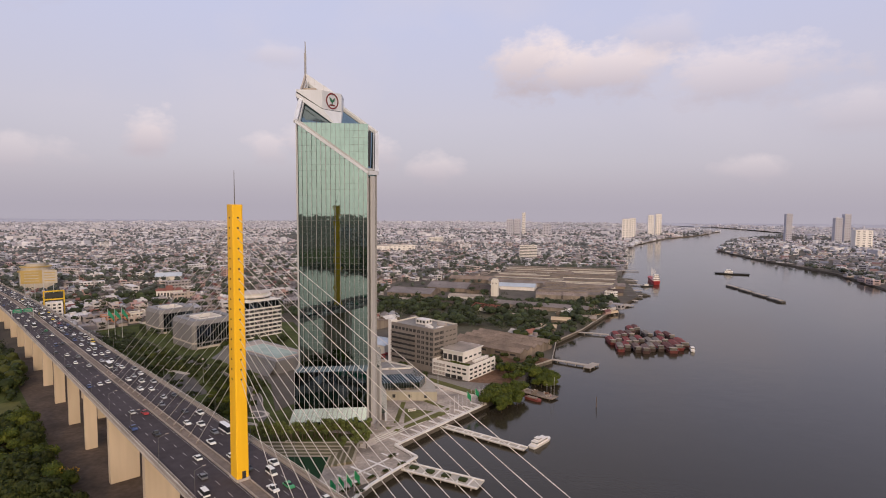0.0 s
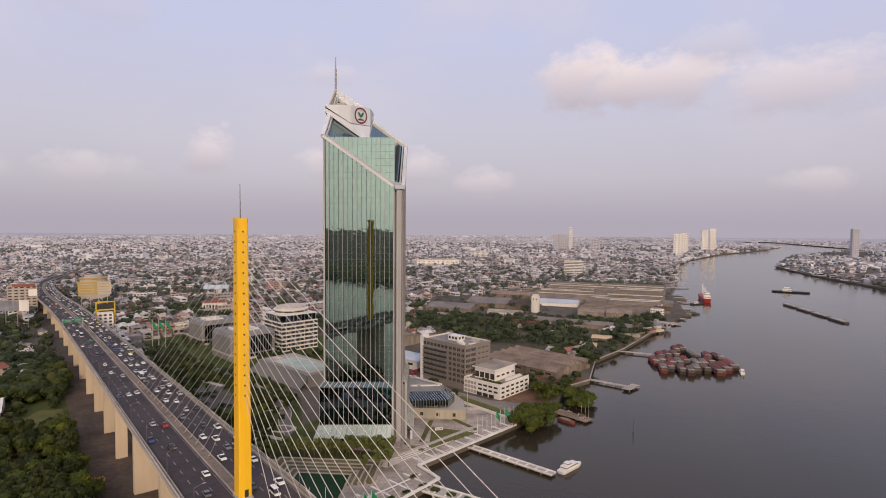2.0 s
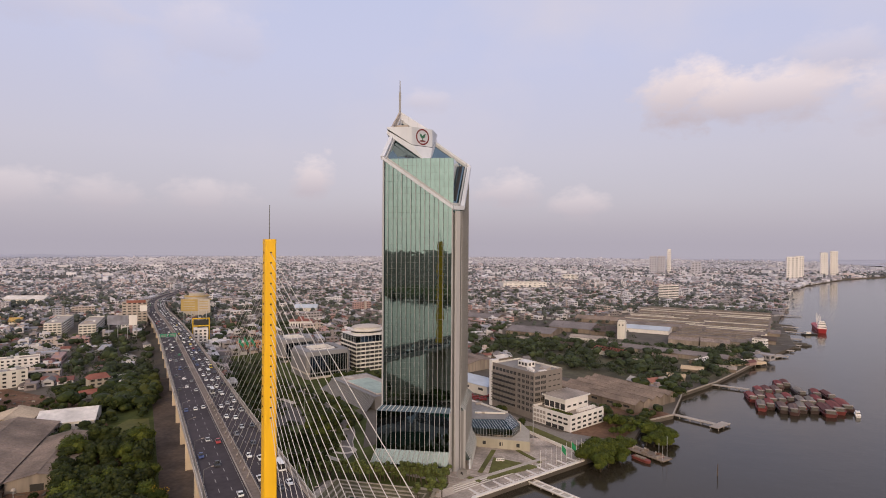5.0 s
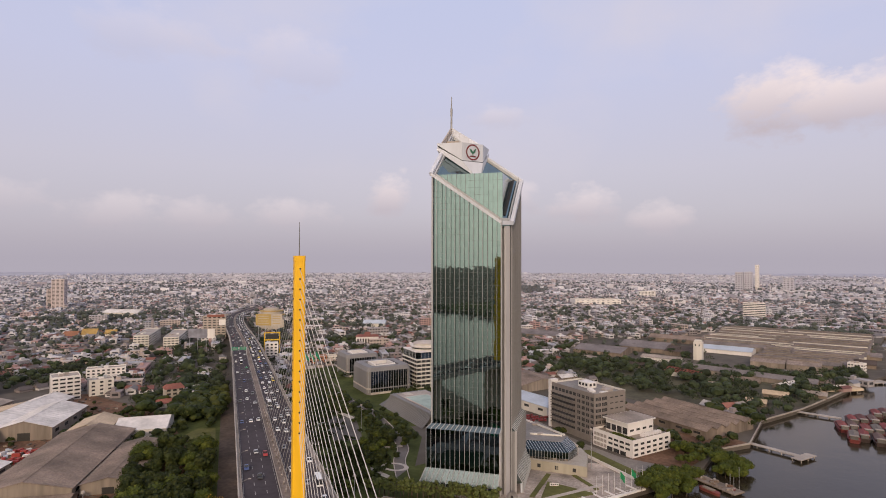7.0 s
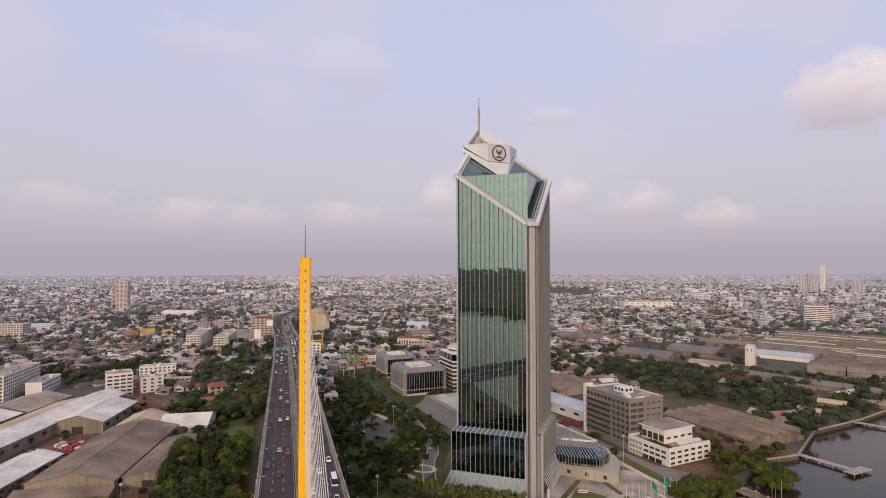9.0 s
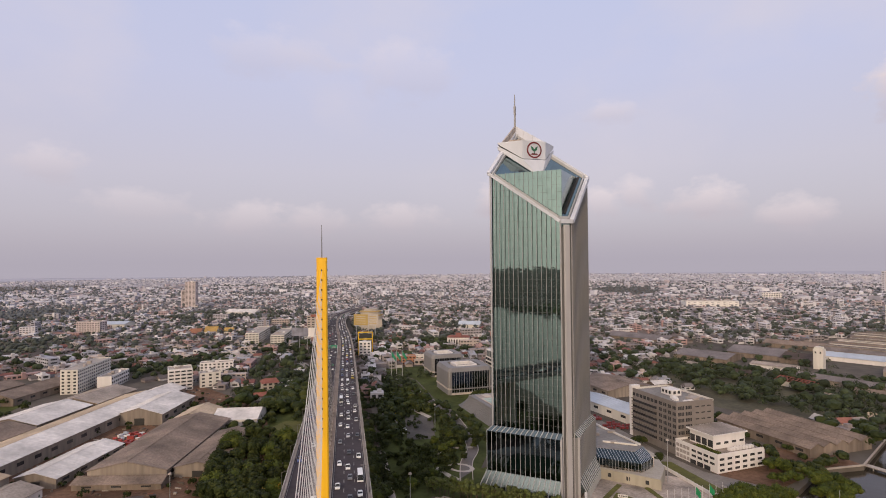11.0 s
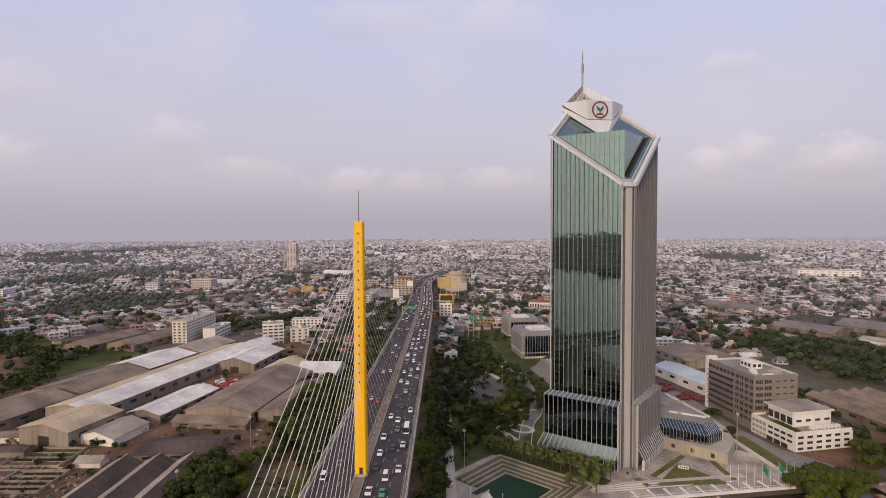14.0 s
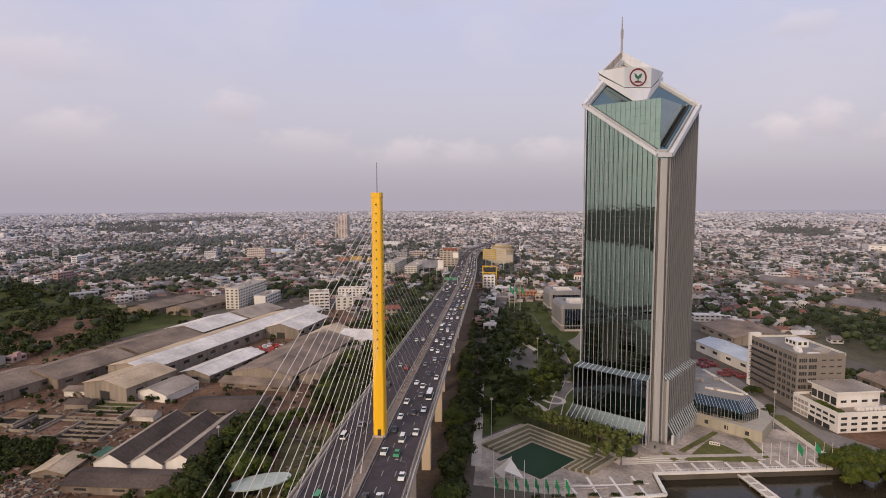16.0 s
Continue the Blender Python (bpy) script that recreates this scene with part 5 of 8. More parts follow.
gable("warehouse", "large brown-roofed warehouse with skylight ridge", -306, 258, 108, 46, 7, 12, 126, ROOF_BROWN, WALL_MID, stripes=5)
gable("warehouse", "brown-roofed side bay of a warehouse", -268, 271, 72, 28, 6, 9, 126, ROOF_BROWN, WALL_MID, stripes=5)
gable("warehouse", "cream warehouse with a bright white roof", -402, 304, 60, 36, 9, 14, 125, ROOF_WHITE, WALL_MID, stripes=4)
gable("warehouse", "low warehouse with a tan sheet roof", -359, 314, 34, 26, 6, 10, 125, ROOF_TAN, WALL_MID)
gable("warehouse", "white-roofed shed with pale gable", -328, 331, 34, 36, 6, 10.5, 40, ROOF_WHITE, WHITE)
for cx_, cy_, ln, wd, mt in ((-388, 122, 62, 44, ROOF_BROWN), (-424, 182, 66, 46, ROOF_BROWN), (-462, 240, 60, 44, ROOF_WHITE), (-490, 295, 55, 42, ROOF_GREY), (-604, 240, 74, 34, ROOF_BROWN), (-575, 272, 74, 34, ROOF_BROWN), (-370, 70, 60, 44, ROOF_BROWN), (-452, 330, 50, 30, ROOF_WHITE)):
    gable("warehouse", "wide low warehouse with weathered sheet roof", cx_, cy_, ln, wd, 7, 11.5, 120, mt, WALL_DULL, stripes=5)
gable("warehouse", "dark brown low-pitched shed between the yards", -239, 178, 44, 24, 5, 7.2, 50, ROOF_DARK, WALL_DULL)
gable("hut", "open hut with pale tan roof", -218.5, 91, 18, 16, 2.2, 4.4, 138, ROOF_TAN, WALL_DULL)
gable("hut", "small white yard house with a grey roof", -259, 138, 13, 9, 3.2, 5.0, 45, ROOF_GREY, OFFWHITE)
gable("hut", "small white hut with a flat brown roof", -333, 116, 16, 10, 4, 5.4, 45, ROOF_BROWN, OFFWHITE)
gable("hut", "low pale hut beside the tanks", -305, 112, 15, 9, 4, 5.2, 45, ROOF_DARK, WALL_MID)
gable("hut", "small shelter with a green sheet roof", -220, 108, 9, 5, 2.4, 3.2, 134, ROOF_GREEN, WALL_DULL)

gable("warehouse", "low lean-to porch of a brown warehouse", -271, 210, 50, 13, 3.6, 5.8, 36, ROOF_BROWN, WALL_DULL, stripes=4)

# warehouses by the river, beyond the white building
for i in range(5):
    k = i - 2
    gable("warehouse", "old riverside warehouse bay with brown roof", 43 + 11.2 * k * math.cos(radians(53)), 519 + 11.2 * k * math.sin(radians(53)), 76, 11.0, 6.5, 9.0, -37, ROOF_BROWN, WALL_DULL, stripes=5)
for i in range(21):
    y_ = 800 + i * 16.4
    rw = random.Random(90 + i)
    a_, end_ = (-60 if i < 7 else -150) + rw.uniform(0, 10), (15 if i == 0 else 30 + 3.4 * i if i < 9 else 54 + 0.5 * i) + rw.uniform(-2, 2)
    cut_ = (a_ + end_) / 2 + 26 * math.sin(i * 0.9) + rw.uniform(-6, 6)
    for p0, p1 in ((a_, cut_ - 1.5), (cut_, end_)):
        mid_, up_ = (p0 + p1) / 2, rw.uniform(-0.4, 1.2)
        gable("warehouse", "long riverside warehouse with grey-brown roof", 172 + i * 3.85 + mid_ * 0.970, y_ - mid_ * 0.242, p1 - p0, 15.6, 5.5 + up_, 9.6 + up_, -14, rw.choice((RIVER_ROOF, RIVER_ROOF, ROOF_DULL, RIVER_ROOF)), OFFWHITE if i > 3 and rw.random() < 0.4 else WALL_MID, over=0.3, vent=True)
for x_, y_, ln, wd, ev, rd, a_, mt, wt, tx in ((-62, 838, 66, 54, 5, 9.5, -14, RIVER_ROOF, WALL_DULL, "broad market shed with a hipped grey roof"), (-8, 890, 64, 56, 6, 11.5, -14, RIVER_ROOF, WALL_DULL, "broad market shed with an open dark front"),
                                           (38, 866, 34, 46, 6, 10.5, -14, ROOF_DARK, WALL_DULL, "dark open-sided shed beside the market"), (14, 800, 46, 20, 4.5, 6.5, -14, ROOF_GREY, WHITE, "low white shed with a grey roof"),
                                           (92, 905, 70, 34, 5.5, 9, -14, ROOF_BLUE, WHITE, "long shed with a pale blue-white roof"), (95, 728, 150, 18, 5, 8, -22, RIVER_ROOF, WALL_MID, "very long low shed behind the trees"),
                                           (-180, 965, 100, 44, 5, 10, -12, RIVER_ROOF, WALL_DULL, "wide grey market roof among the houses"), (30, 985, 80, 30, 6, 10, -14, ROOF_BROWN, WALL_DULL, "yard shed with weathered sheet roof")):
    gable("warehouse", tx, x_, y_, ln, wd, ev, rd, a_, mt, wt, stripes=9)
gable("warehouse", "dark rusty quay shed with low roof", 232, 858, 38, 30, 4.5, 8, -14, ROOF_DARK, WALL_DULL)
gable("warehouse", "low quay shed with brown roof", 262, 930, 26, 34, 4, 7, -14, ROOF_DULL, WALL_DULL)
block("quay_house", "small white three-storey house on the quay", "house", 222, 812, 16, 9, 10, -30, WHITE, 3, (5, 2), 0.6, 0.4)
ruin = thing("open_shed", "old shed of red roof frames with most sheets gone", "shed", spot(42, 705, G, -34))
part("wall", Geo().box(0, -9, 0, 40, 0.4, 5), OFFWHITE, ruin)
for i in range(11):
    part("rafter", Geo().beam((-20 + i * 4, -9.5, 5.2), (-20 + i * 4, 0, 8.2), 0.9, 0.5).beam((-20 + i * 4, 0, 8.2), (-20 + i * 4, 9.5, 5.2), 0.9, 0.5), ROOF_RED, ruin)
for y_, z_ in ((-9, 5.3), (-4.5, 6.8), (0, 8.3), (4.5, 6.8), (9, 5.3)):
    part("purlin", Geo().box(0, y_, z_, 41, 0.6, 0.4), ROOF_RED, ruin)
for i in range(6):
    for e in (-1, 1):
        part("post", Geo().box(-20 + i * 8, e * 9.2, 0, 0.5, 0.5, 5.2), OFFWHITE, ruin)
silo = thing("water_tower", "square white concrete tank tower", "tower", spot(57, 826, G, -14))
part("shaft", Geo().box(0, 0, 0, 10, 10, 23), OFFWHITE, silo)
part("cap", Geo().box(0, 0, 23, 8, 8, 2.2), OFFWHITE, silo)
for a in (-2.4, 2.4):
    part("window", Geo().box(a, -5.05, 18, 1.3, 0.3, 2.2), DARK, silo)

# row with a red roof, an orange-fronted row and tall green banners beyond the annexes
hall = thing("assembly_hall", "white columned hall with red tile roof", "building", spot(-388, 752, G, 28))
part("wall", Geo().box(0, 0, 0, 32, 16, 15), WHITE, hall)
for i in range(9):
    part("column", Geo().box(-15 + i * 3.75, -8.5, 0, 1.0, 1.0, 15), WHITE, hall)
for i in range(8):
    part("window", Geo().box(-13.1 + i * 3.75, -8.1, 3, 2.0, 0.3, 9), WINDOW, hall)
for k, (a, b, zr) in enumerate(((17, 9.5, 17.5), (5, 10, 21))):
    rg_ = Geo()
    for e in (-1, 1):
        rg_.face((-a, e * b, 15 + 0.1 * k), (a, e * b, 15 + 0.1 * k), (a * 0.8, 0, zr), (-a * 0.8, 0, zr))
        rg_.face((e * a, -b, 15 + 0.1 * k), (e * a, b, 15 + 0.1 * k), (e * a * 0.8, 0, zr))
    part("roof", rg_, ROOF_RED, hall, "red tile roof")
ORANGE = material("orange_plaster", (0.42, 0.20, 0.12), 0.8, vary=0.2)
for k, (x_, y_) in enumerate(((-370, 600), (-350, 618), (-330, 636))):
    block("shop_row", "shop row with orange and cream fronts", "shop", x_, y_, 26, 11, 10, 45, (ORANGE, OFFWHITE, ORANGE)[k], 3, (6, 2), 0.6, 0.45, sides="sew", group="shop row")
for x_, y_ in ((-332, 528), (-328, 532), (-324, 537)):
    t = thing("banner_pole", "tall pole with a large hanging green banner", "flag", spot(x_, y_, G, 25), "green banners")
    part("pole", Geo().tube((0, 0, 0), (0, 0, 30), 0.35, 7, 0.2), STEEL, t)
    bg = Geo()
    for i in range(5):
        x0_, x1_ = 0.2 + i * 1.0, 1.2 + i * 1.0
        bg.face((x0_, 0.5 * math.sin(i), 29 - i * 1.4), (x1_, 0.5 * math.sin(i + 1), 27.6 - i * 1.4), (x1_, 0.5 * math.sin(i + 1), 22.6 - i * 1.2), (x0_, 0.5 * math.sin(i), 23.8 - i * 1.2))
    part("banner", bg, GREEN_SIGN, t)

# ---- vegetation ----
BALLS = []
for level in (1, 2):
    ball = bmesh.new()
    bmesh.ops.create_icosphere(ball, subdivisions=level, radius=1.0)
    BALLS.append((np.array([tuple(v.co) for v in ball.verts]), np.array([[v.index for v in f.verts] for f in ball.faces])))
    ball.free()


def crown_lobes(rng, h, r, lobes, fat=1.0):
    """Middle and radius of each lobe of a crown."""
    return [(rng.uniform(-0.5, 0.5) * r, rng.uniform(-0.5, 0.5) * r, h * rng.uniform(0.38, 0.76), r * rng.uniform(0.40, 0.66) * fat) for _ in range(lobes)]


def crown_points(rng, centres, n):
    """Places on the shell of a crown made of several lobes."""
    pts, outs = [], []
    for i in range(n):
        x, y, z, q = centres[i % len(centres)]
        d = rng.normal(size=3); d /= np.linalg.norm(d)
        d[2] = d[2] if d[2] > -0.4 else -0.4 * d[2]
        pts.append((x + d[0] * q * rng.uniform(0.85, 1.15), y + d[1] * q * rng.uniform(0.85, 1.15), z + d[2] * q * rng.uniform(0.72, 0.98)))
        outs.append(d)
    return np.array(pts), np.array(outs)


def make_tree(seed, h, r, mat, label, leaves=900, size=0.72, lobes=9, fat=1.0):
    rng = np.random.default_rng(seed)
    t = thing("tree", label, "tree", spot(0, 0, -500))
    g = Geo().tube((0, 0, 0), (0.2, 0.1, h * 0.45), 0.022 * h, 7, 0.014 * h)
    for k in range(5):
        a = 1.26 * k + rng.uniform(0, 0.6)
        g.tube((0.2, 0.1, h * (0.3 + 0.03 * k)), (math.cos(a) * r * 0.55, math.sin(a) * r * 0.55, h * 0.68), 0.014 * h, 5, 0.006 * h)
    part("trunk", g, BARK, t)
    centres = crown_lobes(rng, h, r, lobes, fat)
    cp, co = crown_points(rng, centres, leaves)
    part("crown", quad_cloud("crown", cp, rng.uniform(0.6, 1.35, leaves) * size, mat, seed, 0.3, co), None, t)
    mass, (bv, bf) = Geo(), BALLS[1]
    for x, y, z, q in centres:
        k = len(mass.v)
        mass.v += [(x + v[0] * q * w, y + v[1] * q * w, z + v[2] * q * 0.8 * w) for v, w in zip(bv, rng.uniform(0.6, 0.95, len(bv)))]
        mass.f += [tuple(int(i) + k for i in f) for f in bf]
    part("inner_crown", mass, mat, t)
    return t


BROAD = [make_tree(10 + i, 11 + (i % 3), 5.2 + 0.4 * (i % 2), (LEAF, LEAF_OLIVE, LEAF, LEAF_OLIVE)[i], "dark green broad-crowned tree with uneven foliage", 1000, 0.7) for i in range(4)]
SMALL = [make_tree(20 + i, 9.0, 3.0, LEAF_LIGHT, "slender young light green tree in a row", 700, 0.40, 9, 0.5) for i in range(2)]
rnd = random.Random(11)
spots, planted = [], []


def inside(poly, x, y):
    hit = False
    for (x0, y0), (x1, y1) in zip(poly, poly[1:] + poly[:1]):
        if (y0 > y) != (y1 > y) and x < (x1 - x0) * (y - y0) / (y1 - y0) + x0:
            hit = not hit
    return hit


def band(s0, s1, o0, o1, gap, skip=0.0):
    s = s0
    while s < s1:
        o = o0
        while o < o1:
            if rnd.random() >= skip:
                x, y, _ = road(s + rnd.uniform(-0.4, 0.4) * gap, o + rnd.uniform(-0.4, 0.4) * gap)
                spots.append((x, y))
            o += gap
        s += gap


def fill(poly, gap, skip=0.0):
    xs, ys = [p[0] for p in poly], [p[1] for p in poly]
    x = min(xs)
    while x < max(xs):
        y = min(ys)
        while y < max(ys):
            a, b = x + rnd.uniform(-0.4, 0.4) * gap, y + rnd.uniform(-0.4, 0.4) * gap
            if inside(poly, a, b) and rnd.random() >= skip:
                spots.append((a, b))
            y += gap
        x += gap


band(30, 330, -68, -26, 8.8, 0.08)
band(15, 420, 21.5, 28, 6.5)
band(20, 110, -92, -69, 8.5, 0.1)
band(235, 350, -125, -69, 10, 0.15)
PARK = [(-118, 300), (-118, 335), (-135, 400), (-180, 445), (-240, 470), (-300, 520), (-330, 560), (-360, 545), (-260, 425), (-160, 320)]
fill(PARK, 9.0, 0.3)
fill([(-118, 262), (-150, 300), (-250, 412), (-330, 500), (-300, 520), (-200, 420), (-116, 310)], 9.5, 0.4)
fill([(-330, 560), (-290, 528), (-250, 545), (-262, 600), (-320, 610)], 9.5, 0.45)
fill([(-205, 485), (-175, 500), (-150, 530), (-190, 548), (-215, 520)], 9.0, 0.3)
MANGROVE = [(17, 360), (34, 356), (47, 374), (50, 390), (40, 396), (27, 382)]
fill(MANGROVE, 5.2)
fill([(60, 408), (74, 404), (82, 424), (74, 442), (62, 432)], 5.5)
fill([(40, 420), (62, 440), (78, 470), (60, 462), (46, 440)], 7.5, 0.3)
fill([(44, 400), (62, 452), (80, 476), (60, 496), (20, 476), (30, 440)], 8.5, 0.3)
fill([(-8, 494), (10, 486), (30, 500), (20, 530), (-10, 545), (-30, 530)], 8.0, 0.25)
fill([(-52, 442), (-44, 434), (-34, 442), (-44, 452)], 6.0, 0.2)
fill([(-30, 410), (-14, 398), (-8, 412), (-24, 422)], 7, 0.3)
LOT = [(-231, 421), (-204, 437), (-158, 368), (-181, 355)]
LAWN = [(-192, 191), (-184, 212), (-160, 208), (-138, 190), (-118, 160), (-120, 140), (-140, 140), (-150, 168), (-168, 178)]
GLADE = [(-289, 324), (-266, 322), (-262, 334), (-284, 356), (-296, 350)]
spots = [q for q in spots if not inside(LOT, *q) and not inside(LAWN, *q) and not inside(GLADE, *q)]
spots.sort(key=lambda p: (p[0] - 40) ** 2 + (p[1] - 30) ** 2)
for i, (x, y) in enumerate(spots[:250]):
    so, oo = (x - PX) * bx + (y - PY) * by, (x - PX) * rx_ + (y - PY) * ry_
    k = rnd.uniform(0.55, 0.9) if x > 0 else rnd.uniform(0.8, 1.4) if oo < 30 else rnd.uniform(0.38, 0.72)
    m = spot(x, y, G if not (x > 15 and y > 345 and x - 0.5 * (y - 345) > 26) else 0.6, rnd.uniform(0, 360)) @ Matrix.Diagonal((k, k, k * rnd.uniform(0.85, 1.1), 1))
    copy_thing(BROAD[(1, 3)[i % 2] if x > 0 else (0, 2, 0, 1, 2, 0, 3)[i % 7]], m)
more = spots[250:]
for i in range(54):
    u = (i % 27) / 26
    x, y = -117 + 70 * u, 298 + 10 * u + (4.5 if i > 26 else 0) + (rnd.uniform(-7, 0) if u > 0.9 else 0)
    k = rnd.uniform(1.0, 1.5)
    copy_thing(SMALL[i % 2], spot(x + rnd.uniform(-1, 1), y + rnd.uniform(-1.5, 1.5), G + 0.4, rnd.uniform(0, 360)) @ Matrix.Diagonal((k, k, k, 1)))
for x, y, k in ((-50, 290, 1.75), (-45, 294, 1.6), (-56, 288, 1.35)):
    copy_thing(SMALL[0], spot(x, y, G + 0.3, 50 * k) @ Matrix.Diagonal((k, k, k * 0.95, 1)))
GOLD = material("yellow_blossom", (0.5, 0.3, 0.03), 0.6, vary=0.25)
for x, y, k in ((-178, 235, 0.9), (-174, 246, 0.8), (-186, 226, 0.7)):
    t = copy_thing(BROAD[1], spot(x, y, G, 30 * k) @ Matrix.Diagonal((k, k, k, 1)))
    rb = np.random.default_rng(int(-x))
    part("blossom", quad_cloud("blossom", crown_points(rb, crown_lobes(rb, 12.6, 5.2, 5), 150)[0], rb.uniform(0.4, 0.9, 150), GOLD, 5), None, t, "yellow blossom clusters")
for t in BROAD + SMALL:
    for o in (t, *t.children):
        bpy.data.objects.remove(o)

# ---- the rest of the city ----
rng = np.random.default_rng(5)


def sb(x, y):
    """Bridge coordinates of a place."""
    return (x - PX) * bx + (y - PY) * by, (x - PX) * rx_ + (y - PY) * ry_


WEST = WEST_SHORE + [(-FAR, -1700), (-FAR, FAR), (1500, FAR)]
EAST = EAST_SHORE + [(-1900, -FAR), (FAR, -FAR), (FAR, FAR), (1800, FAR)]
YARD = [(-140, 50), (-260, 60), (-430, 40), (-520, 240), (-680, 200), (-700, 290), (-480, 400), (-370, 375), (-230, 300), (-120, 170)]
CAMPUS = [(30, 340), (95, 500), (40, 590), (-60, 640), (-170, 640), (-330, 610), (-370, 560), (-240, 400), (-60, 200)]
QUAYS = [(-110, 790), (60, 750), (215, 770), (300, 840), (350, 1150), (130, 1200), (0, 1010), (-110, 960)]
WOODS = [(40, 562), (140, 610), (215, 760), (60, 745), (-90, 800), (-130, 700), (-60, 650)]
CLEAR = [(-856, 650, 30), (-1106, 612, 36), (-497, 962, 24), (-1110, 912, 44), (-1026, 530, 26), (-704, 640, 44), (-652, 646, 44), (-195, 1670, 72), (-82, 2030, 34), (-655, 726, 28), (-640, 842, 34), (-180, 965, 52), (-576, 325, 44), (-481, 371, 22), (-505, 212, 30), (-491, 150, 45), (-556, 231, 26)]
OPEN = [(-440, 30), (-1000, -80), (-1000, 120), (-700, 190), (-560, 230), (-500, 200)]


def free(x, y):
    s, o = sb(x, y)
    o -= bend_at(s)
    if (abs(o) < 24 and s < 1620) or (-75 < o < 75 and s < 60):
        return False
    if -108 < o < -24 and 0 < s < 720 and rng.random() < 0.65:
        return False
    if -125 < o < 45 and 0 < s < 350:
        return False
    if any(math.hypot(x - a, y - b) < r for a, b, r in CLEAR):
        return False
    return not any(inside(q, x, y) for q in (YARD, CAMPUS, QUAYS))


houses, blocks_, trees_mid, trees_far = [], [], [(x, y, rnd.uniform(4.5, 8)) for x, y in more], []


def scatter(gap, r0, r1, az0, az1, shore, p_tree, p_block):
    n = int(2 * r1 / gap)
    ca, sa = math.cos(radians(BA)), math.sin(radians(BA))
    for i in range(n):
        for j in range(n):
            a, b = (i - n / 2) * gap, (j - n / 2) * gap
            row = (i % 5 == 0)
            a, b = a + rng.uniform(-0.3, 0.3) * gap, b + rng.uniform(-0.3, 0.3) * gap
            x, y = a * ca - b * sa, a * sa + b * ca
            r = math.hypot(x, y)
            if not r0 <= r < r1:
                continue
            az = math.degrees(math.atan2(x, y))
            if not az0 < az < az1 or not inside(shore, x, y) or not free(x, y):
                continue
            wide_ = 260 if r < 1200 else 430 if r < 2800 else 900
            wood = (1 if r < 1200 else 1.25) * noise.noise(Vector((x / wide_, y / wide_, 3.0))) + 0.5 * noise.noise(Vector((x / 90, y / 90, 7.0)))
            q = rng.random()
            turn = BA + 45 * round(1.5 * noise.noise(Vector((x / 700, y / 700, 1.0)))) + rng.uniform(-6, 6) + (90 if rng.random() < 0.35 else 0)
            if inside(WOODS, x, y) or inside(OPEN, x, y):
                if rng.random() < (0.9 if inside(WOODS, x, y) else 0.3) and noise.noise(Vector((x / 45, y / 45, 9.0))) > -0.16:
                    trees_mid.append((x, y, rng.uniform(7, 14)))
            elif wood > (0.27 if r < 1200 else 0.40) or q < p_tree:
                (trees_mid if r < 1500 else trees_far).append((x, y, rng.uniform(8, 13) if r < 900 else rng.uniform(9, 15)))
            elif q < p_tree + p_block:
                big = rng.random()
                blocks_.append((x, y, (rng.uniform(9, 18) if big < 0.7 else rng.uniform(18, 38)) * (1 if gap < 20 else 1.15), rng.uniform(8, 12) * (1 if gap < 20 else 1.15), (rng.uniform(5, 9.0) if big < 0.96 else rng.uniform(10, 18)), turn, r))
            else:
                houses.append((x, y, rng.uniform(8, 15) * (1 if gap < 13 else 1.12 if gap < 20 else 1.3), rng.uniform(6.5, 10) * (1 if gap < 13 else 1.1 if gap < 20 else 1.25), rng.uniform(2.4, 4.2), turn, r))


scatter(12.0, 330, 900, -100, 42, WEST, 0.37, 0.17)
scatter(14.5, 900, 2000, -98, 40, WEST, 0.37, 0.23)
scatter(21, 2000, 4890, -96, 38, WEST, 0.40, 0.29)
scatter(27, 700, 4890, 16, 60, EAST, 0.33, 0.18)
scatter(22, 250, 900, 110, 225, EAST, 0.9, 0.05)
scatter(40, 900, 3000, 110, 230, EAST, 0.8, 0.1)


def boxes(name, rows, mat, z0=G, cap=True):
    """Many plain house bodies in one mesh: rows of x, y, length, width, height, turn."""
    r = np.array([q[:6] for q in rows])
    n = len(r)
    c, s = np.cos(np.radians(r[:, 5])), np.sin(np.radians(r[:, 5]))
    v = np.zeros((n, 8, 3))
    for k, (a, b) in enumerate(((-1, -1), (1, -1), (1, 1), (-1, 1))):
        px, py = a * r[:, 2] / 2, b * r[:, 3] / 2
        for lev in (0, 4):
            v[:, k + lev, 0], v[:, k + lev, 1] = r[:, 0] + c * px - s * py, r[:, 1] + s * px + c * py
            v[:, k + lev, 2] = z0 if lev == 0 else z0 + r[:, 4]
    f = np.array([(0, 1, 5, 4), (1, 2, 6, 5), (2, 3, 7, 6), (3, 0, 4, 7), (4, 5, 6, 7)])
    return poly_mesh(name, v, f, mat)


def poly_mesh(name, v, f, mat):
    n, k = v.shape[:2]
    idx = (f[None] + (np.arange(n) * k)[:, None, None]).reshape(-1)
    w = f.shape[1]
    me = bpy.data.meshes.new(name)
    me.vertices.add(n * k), me.loops.add(len(idx)), me.polygons.add(len(idx) // w)
    me.vertices.foreach_set("co", v.astype(np.float32).ravel())
    me.loops.foreach_set("vertex_index", idx.astype(np.int32))
    me.polygons.foreach_set("loop_start", np.arange(0, len(idx), w, dtype=np.int32))
    me.update(calc_edges=True)
    me.shade_flat()
    me.materials.append(mat)
    return me


